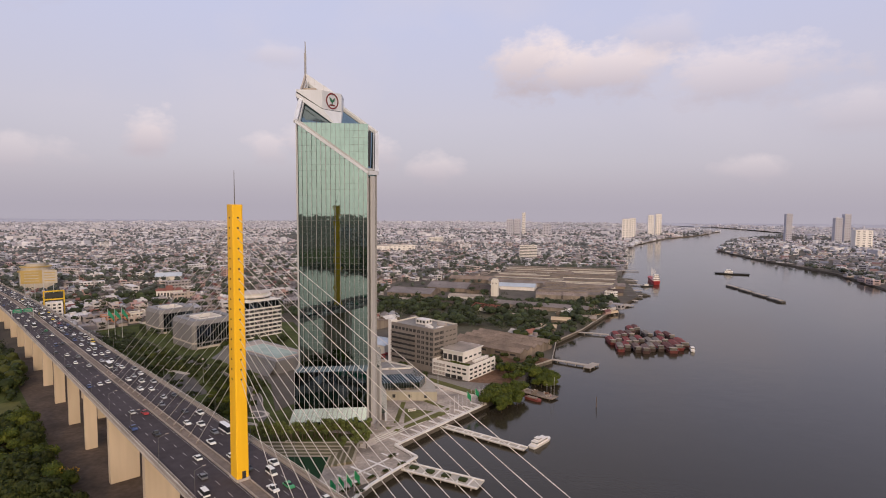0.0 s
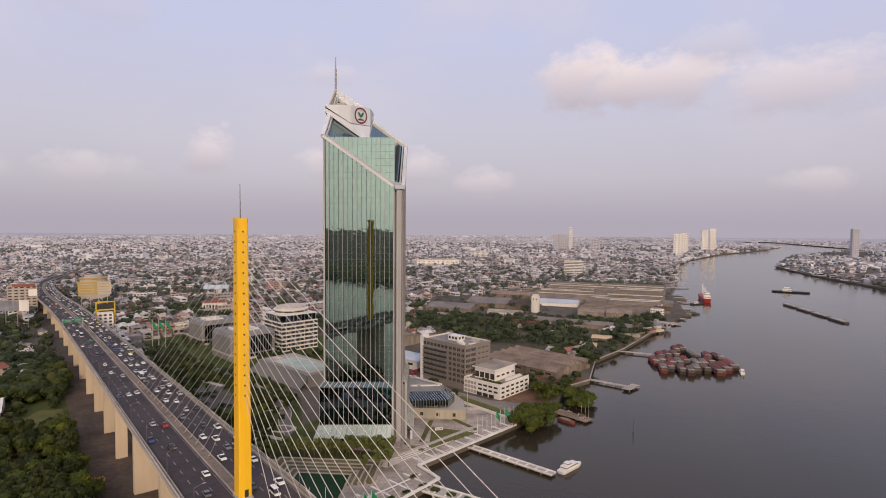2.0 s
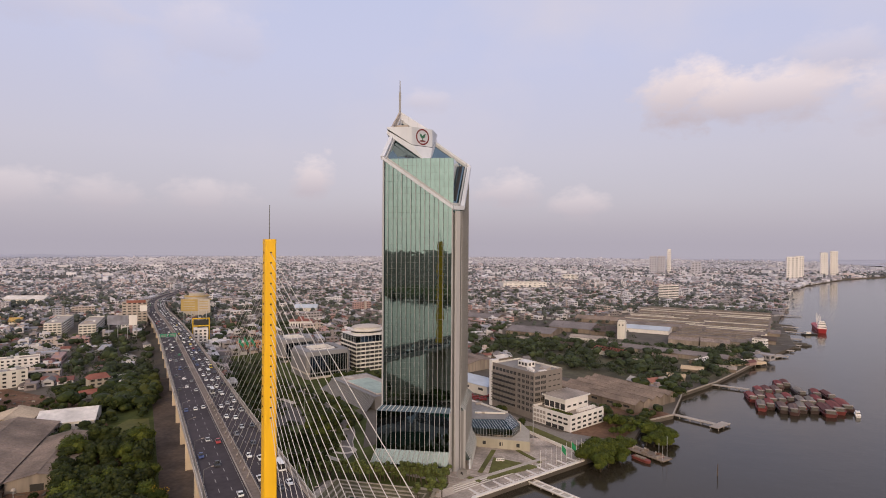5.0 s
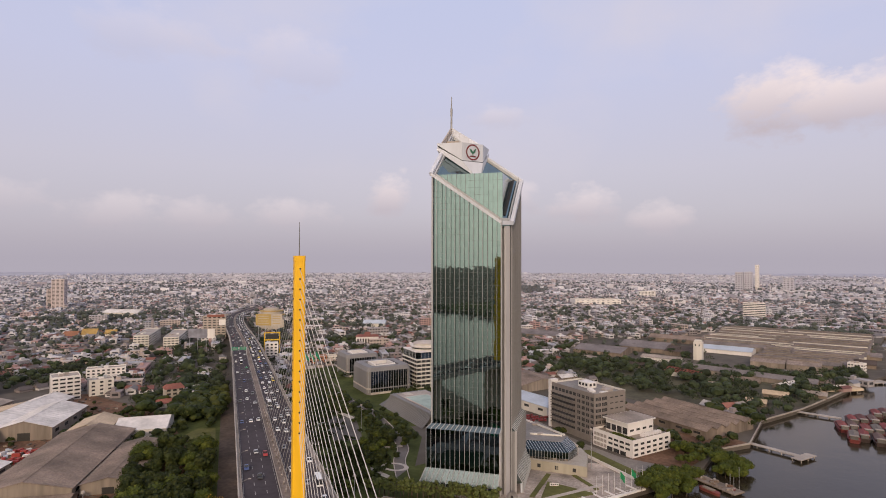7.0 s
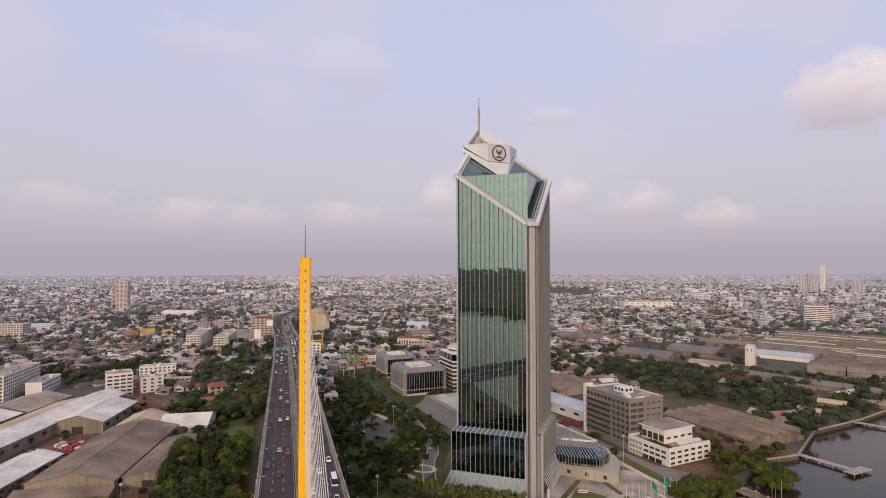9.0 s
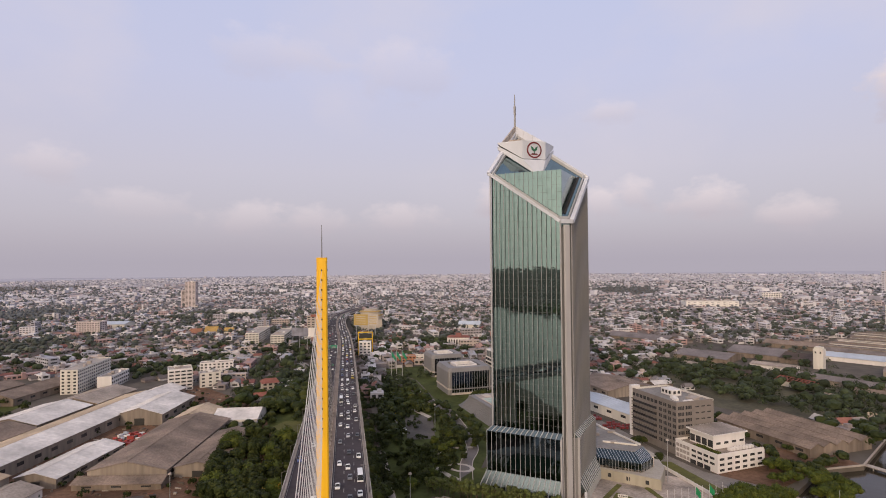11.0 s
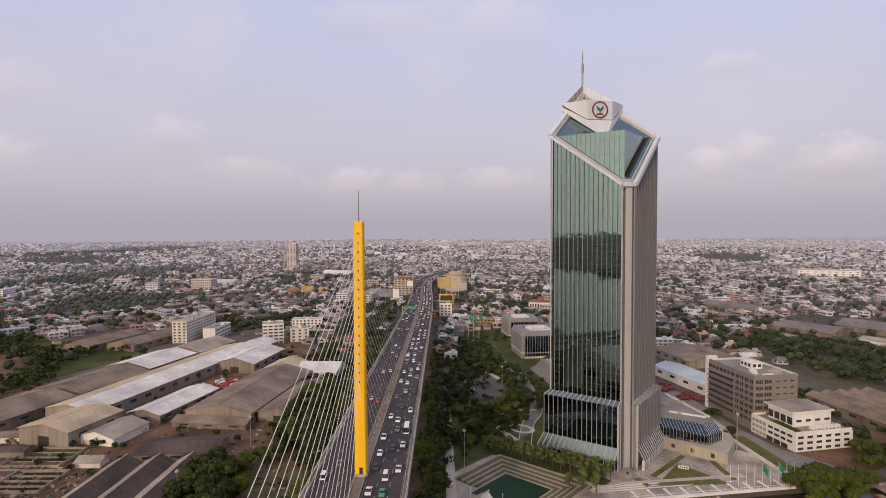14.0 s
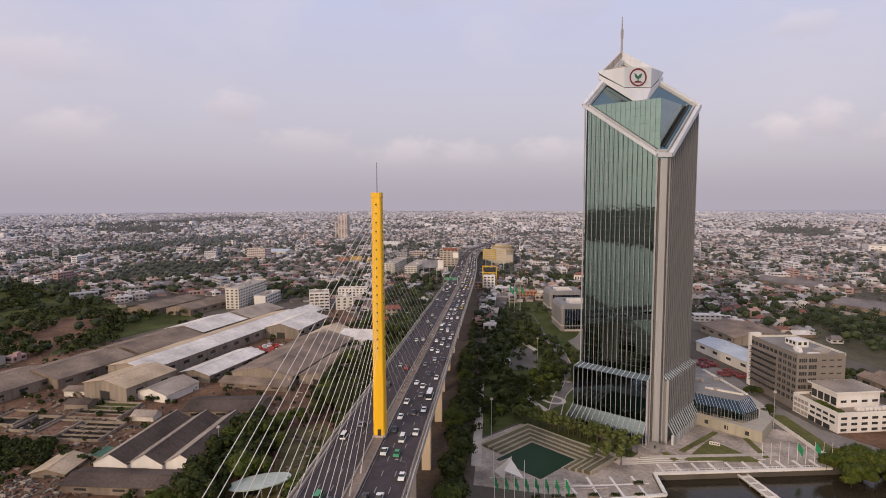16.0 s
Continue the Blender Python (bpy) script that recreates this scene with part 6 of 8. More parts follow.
def roofs(name, rows, mat, z0=G):
    """Pitched roofs with hipped ends over the same bodies."""
    r = np.array([q[:6] for q in rows])
    n = len(r)
    c, s = np.cos(np.radians(r[:, 5])), np.sin(np.radians(r[:, 5]))
    v = np.zeros((n, 6, 3))
    rise = r[:, 3] * 0.30
    hip = np.where(np.arange(n) % 3 == 0, 0.62, 1.0)
    for k, (a, b, up) in enumerate(((-1, -1, 0), (1, -1, 0), (1, 1, 0), (-1, 1, 0), (-1, 0, 1), (1, 0, 1))):
        px = a * (r[:, 2] / 2 + 0.7) * (hip if up else 1)
        py = b * (r[:, 3] / 2 + 0.7)
        v[:, k, 0], v[:, k, 1] = r[:, 0] + c * px - s * py, r[:, 1] + s * px + c * py
        v[:, k, 2] = z0 + r[:, 4] + (rise if up else -0.2)
    tri_f = np.array([(0, 1, 5, 4), (2, 3, 4, 5), (1, 2, 5, 5), (3, 0, 4, 4)])
    return poly_mesh(name, v, tri_f[:2], mat), poly_mesh(name, v, tri_f[2:, :3], mat)


def window_rows(name, rows, mat):
    """Dark window strips, floor by floor on the long sides and ends."""
    out = []
    for x, y, a, b, h, t, r in rows:
        c, s = math.cos(radians(t)), math.sin(radians(t))
        floors = max(int(h / 3.4), 1)
        for f in range(floors):
            z0, z1 = G + h * (f + 0.35) / floors, G + h * (f + 0.75) / floors
            for side in (-1, 1):
                n_b = max(int(a / 4.5), 1) if r < 1500 else 1
                for i in range(n_b):
                    p0, p1 = -a / 2 + a * (i + 0.18) / n_b, -a / 2 + a * (i + 0.82) / n_b
                    q = side * (b / 2 + 0.06)
                    out.append([(x + c * p - s * q, y + s * p + c * q, z) for p, z in ((p0, z0), (p1, z0), (p1, z1), (p0, z1))])
                q, p0, p1 = side * (a / 2 + 0.06), -b * 0.3, b * 0.3
                out.append([(x + c * q - s * p, y + s * q + c * p, z) for p, z in ((p0, z0), (p1, z0), (p1, z1), (p0, z1))])
    return poly_mesh(name, np.array(out), np.array([(0, 1, 2, 3)]), mat)


# the nearest houses stand as things of their own
houses.sort(key=lambda q: q[6])
near_h, houses = houses[:100], houses[100:]
HOUSE_WALL = material("house_plaster", (0.5, 0.46, 0.42), 0.8, vary=0.2, streak=True, per_object=((0.42, 0.39, 0.36), (0.36, 0.31, 0.27), (0.55, 0.52, 0.50), (0.30, 0.25, 0.22), (0.45, 0.36, 0.29)))
HOUSE_ROOF = material("house_roofing", (0.25, 0.2, 0.17), 0.8, vary=0.25, per_object=((0.20, 0.165, 0.145), (0.13, 0.11, 0.10), (0.27, 0.235, 0.21), (0.26, 0.11, 0.08), (0.40, 0.37, 0.35), (0.16, 0.13, 0.115), (0.19, 0.26, 0.30)))
shapes = []
for a, b, h in ((12, 9, 6), (15, 9, 4), (10, 8, 6.5), (14, 11, 5)):
    w = Geo()
    w.box(0, 0, 0, a, b, h)
    for e in (-1, 1):
        w.face((e * a / 2, -b / 2, h), (e * a / 2, b / 2, h), (e * a / 2, 0, h + b * 0.28))
    sl = []
    for e in (-1, 1):
        y0, z0_, zr = e * (b / 2 + 0.8), h - 0.3, h + b * 0.3
        g = Geo()
        g.face((-a / 2 - 0.8, y0, z0_), (a / 2 + 0.8, y0, z0_), (a / 2 + 0.8, 0, zr), (-a / 2 - 0.8, 0, zr))
        g.face((-a / 2 - 0.8, y0, z0_ + 0.2), (-a / 2 - 0.8, 0, zr + 0.2), (a / 2 + 0.8, 0, zr + 0.2), (a / 2 + 0.8, y0, z0_ + 0.2))
        g.face((-a / 2 - 0.8, y0, z0_), (-a / 2 - 0.8, y0, z0_ + 0.2), (a / 2 + 0.8, y0, z0_ + 0.2), (a / 2 + 0.8, y0, z0_))
        sl.append(g.mesh("roof_slope"))
    shapes.append((w.mesh("wall"), sl, Geo().box(0, 0, 0, a * 0.5, 0.2, 1.3).mesh("window"), a, b, h))
for i, (x, y, a, b, h, t, r) in enumerate(near_h):
    wm, sl, wi, ta, tb, th = shapes[i % 4]
    hs = thing("house", "low city house with plastered walls and pitched sheet roof", "house", spot(x, y, G, t) @ Matrix.Diagonal((a / ta, b / tb, 1, 1)), "city houses")
    part("wall", wm, HOUSE_WALL, hs)
    for q in sl:
        part("roof_slope", q, HOUSE_ROOF, hs)
    for e in (-1, 1):
        part("window", wi, WINDOW, hs).location = (0, e * (tb / 2 + 0.05), th * 0.45)

# split by distance; each farther tier has more haze in its colour
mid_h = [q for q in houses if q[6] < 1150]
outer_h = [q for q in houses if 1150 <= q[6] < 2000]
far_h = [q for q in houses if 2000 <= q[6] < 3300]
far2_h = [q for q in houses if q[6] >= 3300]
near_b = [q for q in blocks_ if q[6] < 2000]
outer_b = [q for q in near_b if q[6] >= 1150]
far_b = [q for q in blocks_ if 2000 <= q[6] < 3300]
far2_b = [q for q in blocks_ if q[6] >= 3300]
def stuff(name, me, label, category):
    return tagged(part(name, me, None), label, category, kind="stuff")


stuff("city_house_walls", boxes("city_house_walls", mid_h, CITY_WALL), "many low houses of the city, pale walls", "houses")
for me in roofs("city_house_roofs", mid_h, CITY_ROOF):
    stuff("city_house_roofs", me, "many brown, grey and pale pitched house roofs", "roofs")
stuff("far_house_walls", boxes("far_house_walls", far_h, FAR_WALL), "dense far low houses of the city, haze in their colours", "houses")
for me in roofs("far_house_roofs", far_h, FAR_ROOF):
    stuff("far_house_roofs", me, "dense far pitched house roofs, haze in their colours", "roofs")
stuff("shophouses", boxes("shophouses", [q for q in near_b if q[6] < 1150], CITY_WALL), "pale flat-roofed shophouse rows and flats", "buildings")
stuff("shophouse_windows", window_rows("shophouse_windows", near_b + [q for q in mid_h if q[6] < 650], WINDOW), "dark windows of the city houses", "windows")
stuff("outer_house_walls", boxes("outer_house_walls", outer_h, OUTER_WALL), "low houses of the outer city, greyed for haze", "houses")
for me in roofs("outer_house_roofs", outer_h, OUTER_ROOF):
    stuff("outer_house_roofs", me, "roofs of the outer city, greyed for haze", "roofs")
stuff("outer_blocks", boxes("outer_blocks", outer_b, OUTER_WALL), "flats and shop rows of the outer city, paled for haze", "buildings")
stuff("distant_house_walls", boxes("distant_house_walls", far2_h, FAR2_WALL), "low houses near the horizon, paled for haze", "houses")
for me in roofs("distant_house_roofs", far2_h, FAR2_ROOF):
    stuff("distant_house_roofs", me, "pitched roofs near the horizon, paled for haze", "roofs")
stuff("distant_blocks", boxes("distant_blocks", far2_b, FAR2_WALL), "blocks near the horizon, paled to grey for haze", "buildings")
stuff("far_blocks", boxes("far_blocks", far_b, FAR_WALL), "far flat-roofed blocks, paled for haze", "buildings")
# roof huts and tanks on the flat roofs
huts = [(x + rng.uniform(-0.3, 0.3) * a, y + rng.uniform(-0.2, 0.2) * b, 4, 3.5, h + 2.6, t) for x, y, a, b, h, t, r in near_b]
stuff("roof_huts", boxes("roof_huts", huts, CITY_WALL), "small stair huts on flat roofs", "roof huts")


def crown_cores(name, rows, lobes, mat, label, seed, fine=1):
    """Uneven rounded masses of foliage, several to a tree, that fill the crowns."""
    q, rg = np.array(rows), np.random.default_rng(seed)
    ball_v, ball_f = BALLS[fine]
    n = len(q) * lobes
    c = np.repeat(q, lobes, 0)
    rad = c[:, 2] * rg.uniform(0.24, 0.42, n)
    mid = c[:, :2] + rg.normal(size=(n, 2)) * (c[:, 2:3] * 0.2)
    z = G + c[:, 2] * rg.uniform(0.42, 0.68, n)
    wob = rg.uniform(0.78, 1.18, (n, len(ball_v), 1))
    v = ball_v[None] * wob * np.stack([rad, rad, rad * 0.8], 1)[:, None]
    v += np.stack([mid[:, 0], mid[:, 1], z], 1)[:, None]
    return stuff(name, poly_mesh(name, v, ball_f, mat), label, "trees")


def wood_stuff(name, rows, per, size, mat, label, seed):
    q = np.array(rows)
    rg = np.random.default_rng(seed)
    n = len(q)
    d = rg.normal(size=(n, per, 3))
    d /= np.linalg.norm(d, axis=2)[:, :, None]
    d[:, :, 2] = np.abs(d[:, :, 2]) * 0.9 - 0.1
    rad = (q[:, 2] * rg.uniform(0.38, 0.6, n))[:, None]
    pts = np.zeros((n, per, 3))
    wob = rg.uniform(0.6, 1.1, (n, per))
    pts[:, :, 0] = q[:, 0:1] + d[:, :, 0] * rad * wob
    pts[:, :, 1] = q[:, 1:2] + d[:, :, 1] * rad * wob
    pts[:, :, 2] = G + q[:, 2:3] * 0.45 + d[:, :, 2] * q[:, 2:3] * 0.5 * wob
    return stuff(name, quad_cloud(name, pts.reshape(-1, 3), rg.uniform(0.7, 1.3, n * per) * size, mat, seed, 0.3, d.reshape(-1, 3)), label, "trees")


for x, y in ((40 + 12 * (k % 9), 750 + 9 * (k // 9) - 3 * (k % 9)) for k in range(36)):
    trees_mid.append((x + rng.uniform(-8, 8), y + rng.uniform(-6, 6), rng.uniform(7, 12)))
for k in range(700):
    x, y = rng.uniform(-130, 215), rng.uniform(562, 800)
    if inside(WOODS, x, y) and free(x, y) and noise.noise(Vector((x / 45, y / 45, 9.0))) > -0.3:
        trees_mid.append((x, y, rng.uniform(6, 12)))
for k in range(26):
    trees_mid.append((rng.uniform(196, 222), rng.uniform(772, 798), rng.uniform(7, 12)))
for k in range(150):
    trees_mid.append((rng.uniform(20, 325), rng.uniform(1160, 1215), rng.uniform(8, 14)))
for k in range(60):
    trees_mid.append((rng.uniform(-100, 70), rng.uniform(800, 1010), rng.uniform(6, 11)))
for k in range(40):
    f_ = rng.random()
    trees_mid.append((120 + 180 * f_ + rng.uniform(-8, 8), 620 + 420 * f_ + rng.uniform(-8, 8), rng.uniform(6, 11)))
for s_ in range(340, 900, 11):         # tree belts on both sides of the falling road
    for o_ in range(-92, -24, 11):
        if rng.random() < 0.62:
            trees_mid.append((*road(s_ + rng.uniform(-5, 5), o_ + rng.uniform(-5, 5))[:2], rng.uniform(7, 13)))
    if rng.random() < 0.7:
        trees_mid.append((*road(s_ + rng.uniform(-5, 5), 30 + rng.uniform(-5, 8))[:2], rng.uniform(7, 12)))
for s_ in range(318, 470, 8):          # close wood beside the earth strip
    for o_ in range(-58, -24, 8):
        trees_mid.append((*road(s_ + rng.uniform(-3, 3), o_ + rng.uniform(-3, 3))[:2], rng.uniform(9, 14)))
# trees by distance; the farther ones get the hazed leaf colours
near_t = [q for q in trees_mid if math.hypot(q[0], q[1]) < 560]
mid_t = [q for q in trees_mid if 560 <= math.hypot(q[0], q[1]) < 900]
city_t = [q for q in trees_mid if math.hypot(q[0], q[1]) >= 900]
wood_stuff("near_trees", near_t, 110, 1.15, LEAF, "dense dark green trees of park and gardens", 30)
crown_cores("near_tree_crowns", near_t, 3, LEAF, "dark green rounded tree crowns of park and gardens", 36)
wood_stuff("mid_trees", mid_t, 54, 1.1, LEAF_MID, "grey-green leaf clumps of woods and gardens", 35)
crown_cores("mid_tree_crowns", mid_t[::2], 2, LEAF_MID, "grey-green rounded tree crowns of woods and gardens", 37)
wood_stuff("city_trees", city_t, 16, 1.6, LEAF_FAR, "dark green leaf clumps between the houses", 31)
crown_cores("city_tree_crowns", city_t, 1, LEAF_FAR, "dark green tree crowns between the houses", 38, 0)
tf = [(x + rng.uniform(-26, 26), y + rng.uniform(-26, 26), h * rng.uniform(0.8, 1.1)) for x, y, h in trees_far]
crown_cores("far_trees", [q for q in tf if math.hypot(q[0], q[1]) < 3300], 1, FAR_LEAF, "far trees among the city roofs, greyed for haze", 32, 0)
crown_cores("distant_trees", [q for q in tf if math.hypot(q[0], q[1]) >= 3300][::2], 1, FAR2_LEAF, "trees near the horizon, greyed for haze", 34, 0)
bank = []
for (x0, y0), (x1, y1) in list(zip(EAST_SHORE, EAST_SHORE[1:]))[1:-1]:
    ln = math.hypot(x1 - x0, y1 - y0)
    for i in range(int(ln / 9)):
        k = rng.random()
        bank.append((x0 + (x1 - x0) * k + rng.uniform(4, 40), y0 + (y1 - y0) * k + rng.uniform(-5, 5), rng.uniform(7, 12)))
wood_stuff("bank_trees", [q for q in bank if q[1] < 1300], 40, 2.2, LEAF_MID, "dark trees along the far river bank", 33)
crown_cores("bank_tree_crowns", bank, 2, FAR_LEAF, "tree crowns along the far river bank, greyed for haze", 45, 0)

# ---- quay, terraces and park ----
SHEETS = []


def sheet(name, pts, z, mat, label, category, depth=0.12):
    z += 0.006 * len(SHEETS)
    SHEETS.append(name)
    return tagged(part(name, Geo().prism(pts, z - depth, z), mat), label, category, kind="structure")


# earth colour darkened to carry the shade below the deck
sheet("soil_strip", [road(s, o)[:2] for s, o in ((10, -25), (420, -25), (420, 29), (10, 29))][::-1], G + 0.06, material("shaded_earth", (0.085, 0.060, 0.045), 0.95, vary=0.45, grain=0.4), "bare brown earth, darkened for the shade under the bridge", "ground")
sheet("verge", [road(s, o)[:2] for s, o in ((20, -70), (340, -70), (340, -25.2), (20, -25.2))][::-1], G + 0.05, GRASS, "dark grass below roadside trees", "ground")
sheet("park_lawn", [(-112, 262), (-112, 300), (-105, 330), (-132, 400), (-180, 450), (-240, 476), (-300, 530), (-370, 560), (-372, 545), (-250, 410), (-150, 300)][::-1], G + 0.05, GRASS, "patchy green park lawn", "lawn")
sheet("east_bank_scrub", [(330, 0), (225, -190), (90, -380), (-120, -600), (-420, -900), (600, -1500), (1500, -700), (900, 300), (470, 236)], G + 0.05, GRASS, "dark green scrub of the far bank", "ground")
sheet("rough_lawn", [(-192, 191), (-184, 212), (-160, 208), (-138, 190), (-118, 160), (-120, 140), (-140, 140), (-150, 168), (-168, 178)][::-1], G + 0.09, material("dry_lawn", (0.105, 0.092, 0.034), 0.9, vary=0.45, grain=0.5), "dry yellowish lawn among the trees", "lawn")
sheet("yard", [(-150, 60), (-115, 165), (-225, 285), (-350, 370), (-480, 390), (-500, 260), (-440, 60), (-250, 40)], G + 0.04, SOIL, "brown warehouse yard", "ground")
# pale ring laid over the far land; its colour stands in for haze
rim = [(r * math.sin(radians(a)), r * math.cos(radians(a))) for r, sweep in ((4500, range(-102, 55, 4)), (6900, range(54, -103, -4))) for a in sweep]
sheet("distant_plain", rim, G + 0.3, material("distant_plain", (0.40, 0.39, 0.44), 0.9, vary=0.15, patch=0.003), "pale sheet over the far land, haze in its colour", "ground")
sheet("open_field", [(-430, 20), (-455, 112), (-512, 228), (-545, 262), (-585, 246), (-700, 192), (-1000, 120), (-1000, -80)], G + 0.05, material("rough_scrub", (0.062, 0.070, 0.022), 0.9, spec=0.1, vary=0.5, grain=0.4, patch=0.03), "rough green field with scrub", "field")
sheet("plaza", [(-110, 262), (-78, 228), (-38, 256), (-19, 284), (-31, 297), (21, 366), (38, 388), (10, 412), (-12, 396), (-36, 372), (-110, 340)], G + 0.12, PLAZA, "light stone paved plaza", "paving")
sheet("car_park", [(-226, 416), (-206, 428), (-168, 378), (-184, 366)][::-1], G + 0.09, material("worn_tarmac", (0.10, 0.088, 0.078), 0.9, vary=0.35), "worn tarmac of the small car park", "car park")
sheet("bare_field", [(-631, 172), (-625, 203), (-567, 200), (-550, 160), (-446, 104), (-464, 78), (-600, 80)], G + 0.07, SOIL, "bare reddish-brown strip in the field", "field")
sheet("riverside_ground", [(40, 398), (62, 455), (84, 478), (60, 500), (0, 470), (8, 416)], G + 0.06, SOIL, "rough brown ground between the buildings", "ground")
sheet("woodland_floor", [(40, 560), (140, 610), (215, 760), (60, 745), (-90, 800), (-130, 700), (-60, 600)], G + 0.06, material("wood_floor", (0.075, 0.066, 0.038), 0.9, vary=0.45, grain=0.3), "dark brown-green wooded ground", "lawn")
sheet("campus_lawn", [(-370, 562), (-300, 532), (-240, 478), (-150, 420), (-118, 480), (-140, 540), (-180, 620), (-330, 620)], G + 0.05, GRASS, "green lawn round the annexes", "lawn")
sheet("driveway", [(-12, 396), (42, 398), (46, 406), (4, 414), (-22, 432), (-62, 470), (-100, 500), (-108, 490), (-74, 446), (-34, 422)], G + 0.10, material("drive_concrete", (0.20, 0.175, 0.155), 0.85, vary=0.3), "grey concrete drive", "road")
sheet("tower_planting", [(-112, 296), (-46, 304), (-46, 311), (-95, 317), (-99, 368), (-113, 342)], G + 0.17, GRASS, "dark planting round the tower foot", "planting")
# quay edge: white coping and short cross beams
quay = thing("quay_edge", "white concrete quay coping with short cross beams", "quay", spot(-30, 298, G, 52.4))
part("coping", Geo().box(42.5, -0.4, 0.1, 85, 1.6, 0.9), WHITE, quay)
for i in range(10):
    part("cross_beam", Geo().box(5 + i * 8.4, 4.5, 0.13, 1.1, 8.4, 0.5), WHITE, quay)
for i in range(43):
    part("post", Geo().box(0.5 + i * 2, 0.1, 1.0, 0.12, 0.12, 1.0), WHITE, quay)
part("rail", Geo().box(42.5, 0.1, 1.95, 85, 0.14, 0.12), WHITE, quay)
q2 = thing("terrace_edge", "pale coping of the lower terrace", "quay", spot(-30, 298, G))
for (x0, y0), (x1, y1) in (((-30, 298), (-17, 284)), ((-17, 284), (-36, 254)), ((-36, 254), (-58, 205))):
    part("coping", Geo().beam((x0 + 30, y0 - 298, 0.5), (x1 + 30, y1 - 298, 0.5), 1.4, 0.9), WHITE, q2)
# paving bands and planters on the lower terrace
for x0, y0, x1, y1 in ((-54, 263, -43, 256), (-49, 272, -33, 260), (-42, 280, -26, 268), (-36, 288, -20, 276), (-39, 272, -27, 288), (-50, 258, -39, 272)):
    d = Vector((x1 - x0, y1 - y0, 0)).normalized() * 0.6
    sheet("paving_band", [(x0 - d.y, y0 + d.x), (x0 + d.y, y0 - d.x), (x1 + d.y, y1 - d.x), (x1 - d.y, y1 + d.x)], G + 0.17 + 0.004 * (x0 == -39) + 0.006 * (x0 == -50), WHITE, "white stone paving band", "paving", 0.04)
PL = material("planter_soil", (0.135, 0.118, 0.066), 0.9, vary=0.4)
for i, (x0, y0) in enumerate(((-47, 247), (-43, 252), (-37, 260), (-31, 267), (-24, 275), (-40, 246), (-52, 240), (-30, 284))):
    t = thing("planter", "square brown hedge planter on the terrace", "planter", spot(x0, y0, G + 0.12, 52), "terrace planters")
    part("box", Geo().box(0, 0, 0, 4.6, 2.4, 0.6), WALL_DULL, t)
    rg = np.random.default_rng(60 + i)
    part("hedge", quad_cloud("hedge", rg.uniform((-2.1, -1.0, 0.6), (2.1, 1.0, 1.3), (160, 3)), np.full(160, 0.5), LEAF, 60 + i), None, t)
# steps from the promenade down to the terrace
st = thing("terrace_steps", "broad pale stone steps between terrace levels", "steps", spot(-43, 299, G + 0.12, 52))
for k in range(6):
    part("step", Geo().box(-1.5 + k * 0.0, 4 - k * 1.0, 0, 14 - k, 1.0, 0.9 - 0.15 * k), PALE_CONCRETE, st)
# sunken pool with stepped terraces round it
pool = thing("sunken_pool", "dark green square pool with stepped stone terraces", "pool", spot(-75.5, 268, G, 2))
part("water", Geo().box(0, 0, 0.1, 27, 28, 0.2), material("pool_green", (0.010, 0.034, 0.012), 0.5, vary=0.2, spec=0.1), pool, "dark green pool surface")
o_ = 0.0
TERRACE = material("terrace_stone", (0.35, 0.30, 0.235), 0.85, vary=0.25)
for k in range(9):
    wide = 1.25 if k % 2 == 0 else (2.1 if k < 7 else 2.9)
    mt = TERRACE if k % 2 == 0 else PL
    h_ = 0.35 + 0.16 * k
    mid = o_ + wide / 2
    part("terrace_step", Geo().box(0, 14 + mid, 0.05, 27 + 2 * o_ + 2 * wide - 0.02, wide, h_), mt, pool)
    part("terrace_step", Geo().box(-13.5 - mid, o_ / 2 + 3, 0.05, wide, 22 + o_ - 0.01, h_ + 0.003), mt, pool)
    part("terrace_step", Geo().box(13.5 + mid * 0.9, 14 + o_ - (12 + o_ * 0.7) / 2, 0.05, wide, 12 + o_ * 0.7, h_ + 0.006), mt, pool)
    o_ += wide
# sails over the terrace
sails = thing("sail_canopy", "three white fabric sails on slim masts", "canopy", spot(-71, 243, G))
for k, (a, b, c_) in enumerate((((-7, -2, 2.5), (1, 1, 11), (2, -5, 3.0)), ((-3, 5, 3.0), (1, 1, 11), (-7, -2, 6.0)), ((2, -5, 7), (8, 2, 3), (1, 1, 10)))):
    a, b, c_ = Vector(a), Vector(b), Vector(c_)
    mid = (a + b + c_) / 3 - Vector((0, 0, 0.8))
    part("sail", Geo().face(a, b, mid).face(b, c_, mid).face(c_, a, mid), WHITE, sails, "taut white fabric sail")
for a in ((1, 1), (-7, -2), (8, 2)):
    part("mast", Geo().tube((a[0], a[1], 0), (a[0], a[1], 11.5), 0.16, 6), WHITE, sails)
# lawn, its sign and the flags
sheet("glade", GLADE, G + 0.09, LAWN_GREEN, "small olive lawn between dark trees", "lawn")
sheet("triangle_lawn", [(-30, 354), (-27.5, 321.5), (-1.5, 348)], G + 0.35, LAWN_GREEN, "triangular lawn before the tower", "lawn", 0.3)
bd_ = thing("lawn_sign", "low white sign board on the lawn", "sign", spot(-25, 349, G + 0.35, 20))
part("board", Geo().box(0, 0, 0.3, 5, 0.3, 1.6), WHITE, bd_)
for i in range(4):
    part("bar", Geo().box(-1.6 + i * 1.1, -0.17, 0.8, 0.8, 0.05, 0.6), DARK, bd_)
FLAG = material("green_flag", (0.02, 0.22, 0.09), 0.7, vary=0.2)


